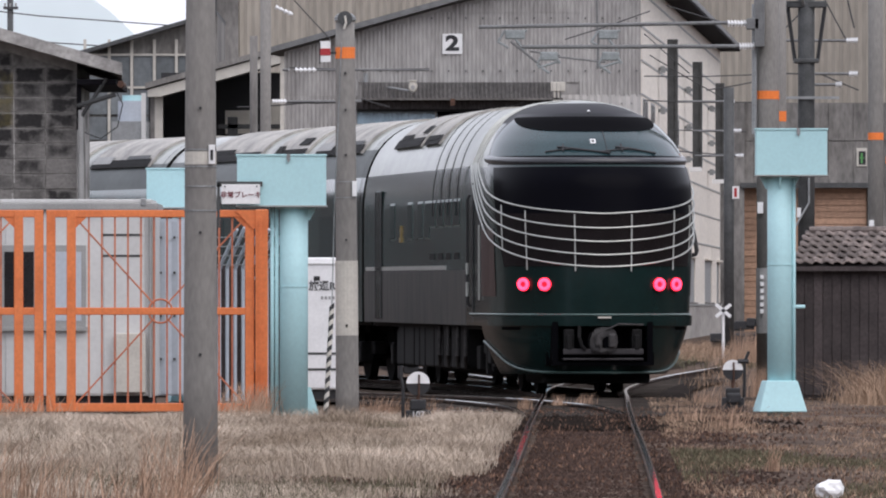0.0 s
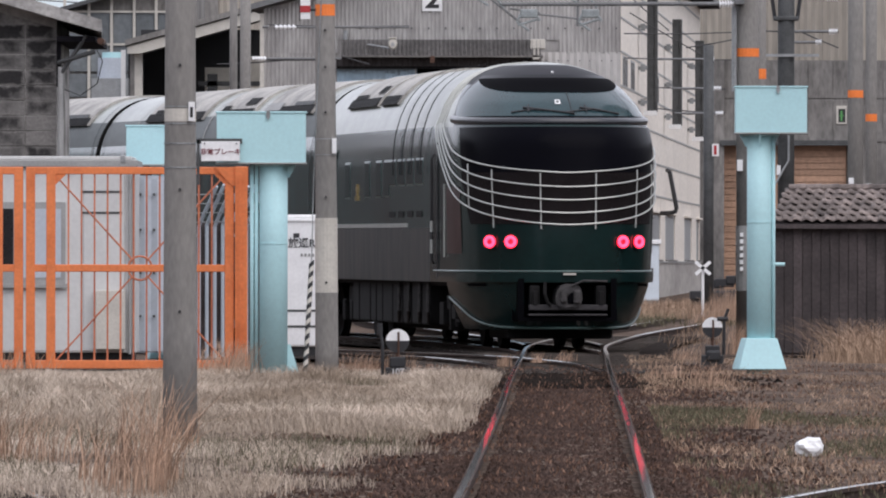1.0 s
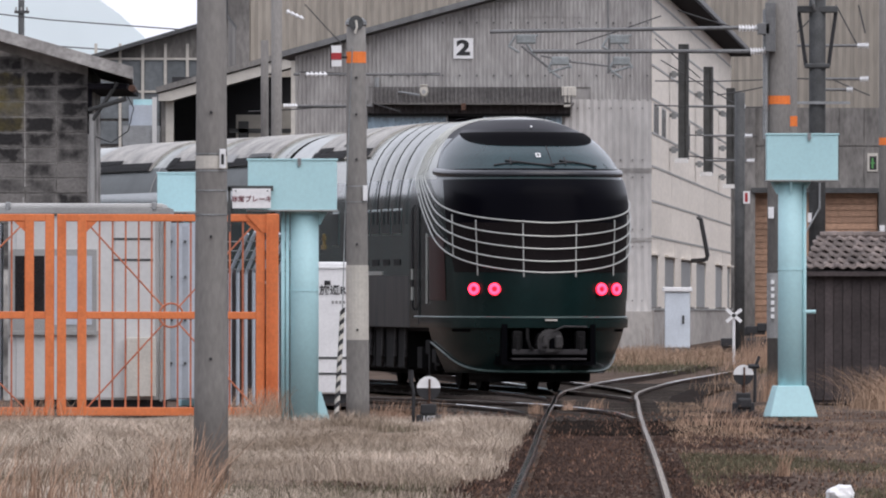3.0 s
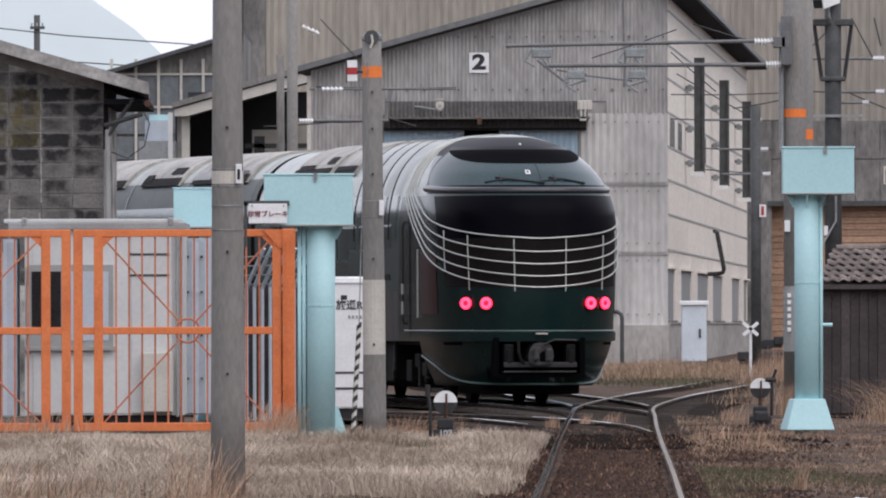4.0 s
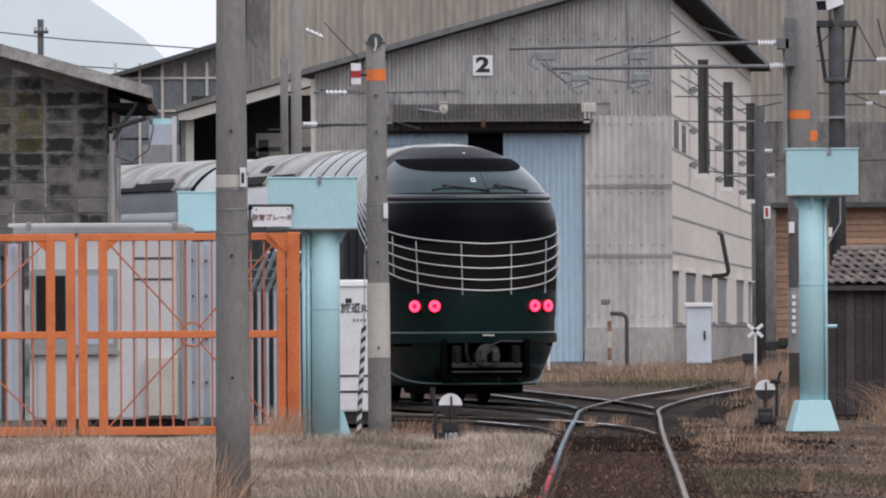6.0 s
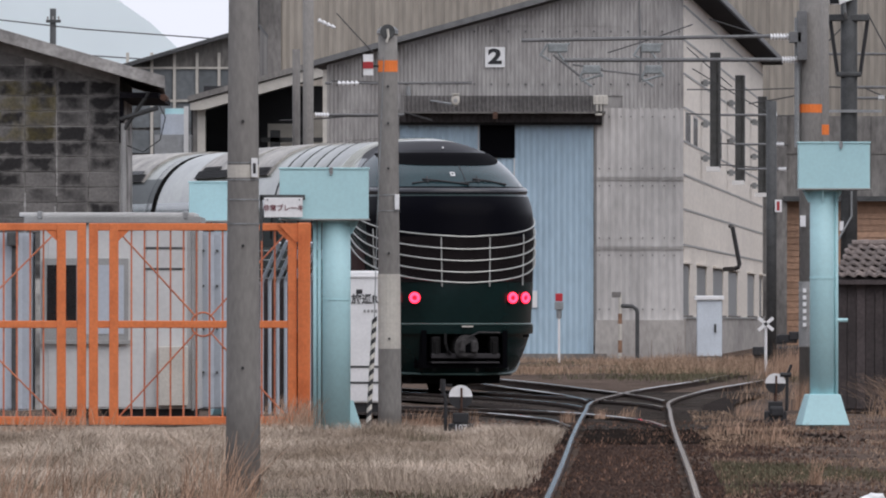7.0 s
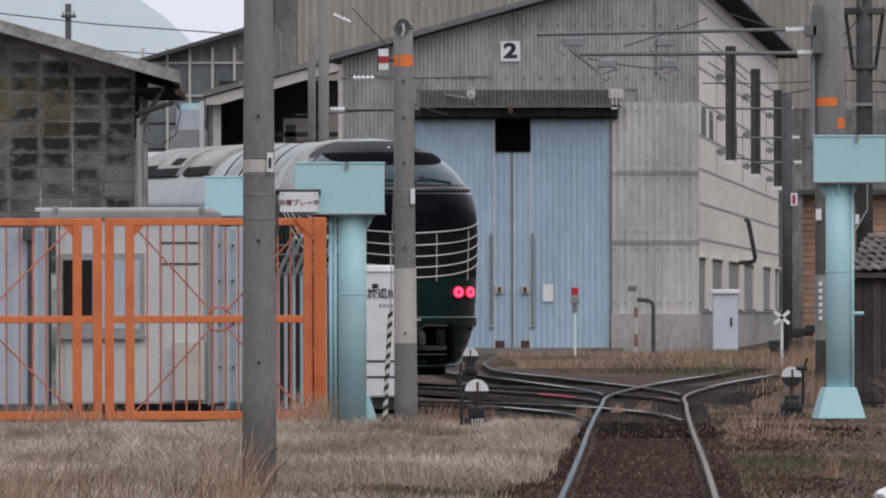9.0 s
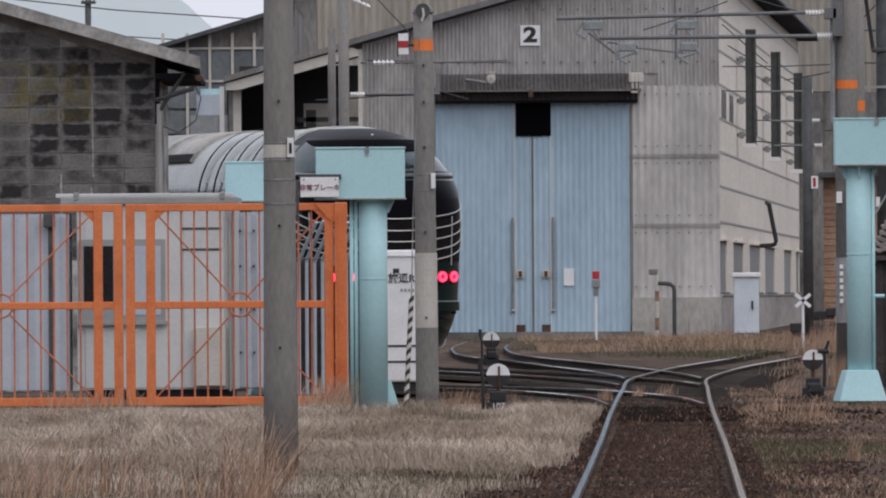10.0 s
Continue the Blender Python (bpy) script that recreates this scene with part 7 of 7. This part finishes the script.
blades("side_weeds", xs, ys, height_map(xs, ys, 0.008, 0.05, rng), 1.2, 0.003, GREEN, "low green weeds beside the track", "grass")
xs, ys, rng = scatter(16000, -1.4, 5.5, 60, 140, 18, 1.2, -0.1)
blades("straw_litter", xs, ys, rng.uniform(0.002, 0.007, len(xs)), 5.0, 0.006, LITTER, "scattered straw and dead leaves on the ballast", "litter")
xs, ys, rng = scatter(36000, -4, 9, 225, 276, 16, 0.3, -0.05, lambda x, y: x > -0.2 + (276 - y) * 0.012 and x < 5.0 + (y - 215) * 0.04)
blades("shed_grass", xs, ys, height_map(xs, ys, 0.02, 0.36, rng, 0.5), 0.6, 0.005, REED, "tall dry grass before the shed", "grass")
xs, ys, rng = scatter(4500, 3.6, 8, 165, 225, 17, 0.6, 0.05, lambda x, y: abs(x - (2.6 + 0.062 * (y - 176))) > 1.1)
blades("bank_grass", xs, ys, height_map(xs, ys, 0.03, 0.35, rng, 0.6), 0.6, 0.005, REED, "russet dry grass beside the bending track", "grass")


xs, ys, rng = scatter(26000, -3, 8, 205, 272, 19, 0.4, 0.12, lambda x, y: x > 1.0 - (y - 215) * 0.05)
blades("green_verge", xs, ys, height_map(xs, ys, 0.02, 0.16, rng, 0.5), 0.8, 0.006, GREEN, "low green weeds before the shed", "grass")


def tuft(x, y, n, spread, h0, h1, material, label, lean=0.22, seed=1, bias=0.0):
    """A clump of long stems that spread from a narrow foot."""
    rng = np.random.default_rng(seed)
    verts, faces = [], []
    for k in range(n):
        px, py, h = x + rng.normal(0, spread), y + rng.normal(0, spread * 2), rng.uniform(h0, h1)
        dx, dy, w = rng.normal(bias, lean) * h, rng.normal(0, lean) * h, rng.uniform(0.002, 0.0045)
        base = len(verts)
        g = gz(py)
        for f, bend in ((0, 0), (0.35, 0.12), (0.7, 0.5), (1, 1)):
            ww = w * (1 - 0.75 * f)
            z = g - 0.02 + h * f * (1 - 0.25 * lean * f)
            verts += [(px + dx * bend - ww, py + dy * bend, z), (px + dx * bend + ww, py + dy * bend, z)]
        faces += [(base + 2 * i, base + 2 * i + 1, base + 2 * i + 3, base + 2 * i + 2) for i in range(3)]
    me = bpy.data.meshes.new("reed_tuft")
    me.from_pydata(verts, [], faces)
    me.materials.append(material)
    tagged(new("reed_tuft", me), label, "reeds", kind="stuff")


for px, py, n, sp, h0, h1, sd in ((315, 950, 70, 0.04, 0.4, 0.85, 1), (335, 930, 40, 0.05, 0.3, 0.7, 2), (225, 945, 24, 0.05, 0.3, 0.5, 4), (262, 945, 40, 0.05, 0.35, 0.75, 3), (190, 930, 26, 0.05, 0.25, 0.5, 46), (368, 872, 40, 0.04, 0.15, 0.4, 5), (285, 950, 60, 0.09, 0.2, 0.6, 20),
                                  (430, 745, 260, 0.16, 0.15, 0.5, 6), (465, 742, 160, 0.08, 0.2, 0.45, 7), (20, 748, 300, 0.3, 0.1, 0.4, 8), (690, 735, 260, 0.25, 0.08, 0.28, 9), (930, 722, 60, 0.05, 0.08, 0.18, 10), (985, 715, 60, 0.06, 0.06, 0.16, 11), (1035, 712, 50, 0.06, 0.06, 0.16, 12),
                                  (1330, 640, 420, 0.22, 0.3, 0.75, 13), (1300, 645, 200, 0.2, 0.2, 0.55, 14), (1220, 742, 70, 0.14, 0.1, 0.28, 15), (1290, 755, 70, 0.12, 0.1, 0.3, 16), (1368, 830, 40, 0.03, 0.1, 0.28, 17), (1250, 710, 60, 0.12, 0.1, 0.25, 18), (1345, 700, 140, 0.08, 0.2, 0.5, 19), (-90, 905, 70, 0.12, 0.2, 0.55, 41), (-20, 900, 80, 0.12, 0.2, 0.6, 42), (50, 895, 70, 0.12, 0.2, 0.5, 43), (120, 890, 60, 0.12, 0.15, 0.4, 44), (-150, 890, 70, 0.15, 0.2, 0.5, 45)):
    dd = 30000 / (py - 506)
    tuft((px - 784) / 20000 * dd, dd, n, sp, h0, h1, REEDRED, "tuft of dry russet reeds", 0.24, sd, 0.16)
for px, py, n, sp, h0, h1, sd in ((262, 930, 34, 0.035, 0.25, 0.55, 51), (212, 925, 16, 0.03, 0.2, 0.5, 52), (300, 915, 14, 0.04, 0.15, 0.4, 53)):
    dd = 30000 / (py - 506)
    tuft((px - 784) / 20000 * dd, dd, n, sp, h0, h1, DEADSTALK, "clump of dark dead stalks", 0.1, sd)
for k, (px, h1) in enumerate(((1075, 0.75), (1120, 0.6), (1126, 0.8), (1150, 0.7), (1158, 0.95))):
    tuft((px - 784) / 20000 * 274, 273.5, 4, 0.03, h1 * 0.6, h1, DEADSTALK, "dead weed stalks against the shed base", 0.06, 60 + k)
for px, py, n, sd in ((1545, 712, 700, 31), (1600, 715, 800, 32)):
    dd = 30000 / (py - 506)
    tuft((px - 784) / 20000 * dd, dd, n, 0.22, 0.15, 0.72, REED, "drooping dry bush against the black boards", lean=0.8, seed=sd)


# ---- what moves ----
CAR_ROWS = [
    [(0, 2.247, 155.981, 5.598), (1, 2.042, 159.601, 6.491), (2, 1.784, 163.183, 7.375), (3, 1.473, 166.728, 8.251), (4, 1.112, 170.233, 9.119), (5, 0.703, 173.7, 9.978), (6, 0.246, 177.126, 10.829), (7, -0.257, 180.512, 11.672), (8, -0.804, 183.857, 12.506), (9, -1.393, 187.161, 13.333), (10, -2.023, 190.423, 14.15)],
    [(0, 0.189, 177.186, 10.575), (1, -0.346, 180.77, 11.468), (2, -0.931, 184.313, 12.352), (3, -1.564, 187.814, 13.228), (4, -2.244, 191.271, 14.095), (5, -2.969, 194.685, 14.955), (6, -3.737, 198.055, 15.806), (7, -4.547, 201.38, 16.649), (8, -5.397, 204.66, 17.483), (9, -6.286, 207.895, 18.309), (10, -7.211, 211.085, 19.127)],
    [(0, -3.616, 197.537, 15.675), (1, -4.467, 201.06, 16.567), (2, -5.364, 204.537, 17.452), (3, -6.306, 207.967, 18.328), (4, -7.291, 211.35, 19.195), (5, -8.316, 214.686, 20.055), (6, -9.381, 217.974, 20.906), (7, -10.483, 221.214, 21.748), (8, -11.622, 224.406, 22.583), (9, -12.794, 227.55, 23.409), (10, -14.0, 230.644, 24.227)],
]


def motions():
    for (car, wheels), rows in zip(TRAIN, CAR_ROWS):
        marks = [0.5 * k for k in range(21)]
        at = [[float(np.interp(t, [r[0] for r in rows], [r[c] for r in rows])) for c in (1, 2, 3)] for t in marks]
        side = [float(np.interp(t, (0, 0.5, 1, 1.5, 2, 2.5, 10), (-0.03, 0.012, 0.02, -0.003, -0.034, -0.05, -0.054))) for t in marks]
        walk(car, [(t, pose(x + dx, y, gz(y), math.degrees(math.atan(RISE)), 0, h)) for t, (x, y, h), dx in zip(marks, at, side)])
        run = [0.0]
        for a, b in zip(rows, rows[1:]):
            run.append(run[-1] + math.hypot(b[1] - a[1], b[2] - a[2]))
        steps = [10 * k / 100 for k in range(101)]
        for w, s in wheels:
            walk(w, [(t, pose(0, s, 0.43, -math.degrees(float(np.interp(t, [r[0] for r in rows], run)) / 0.43) % 360, 0, 0)) for t in steps])


motions()
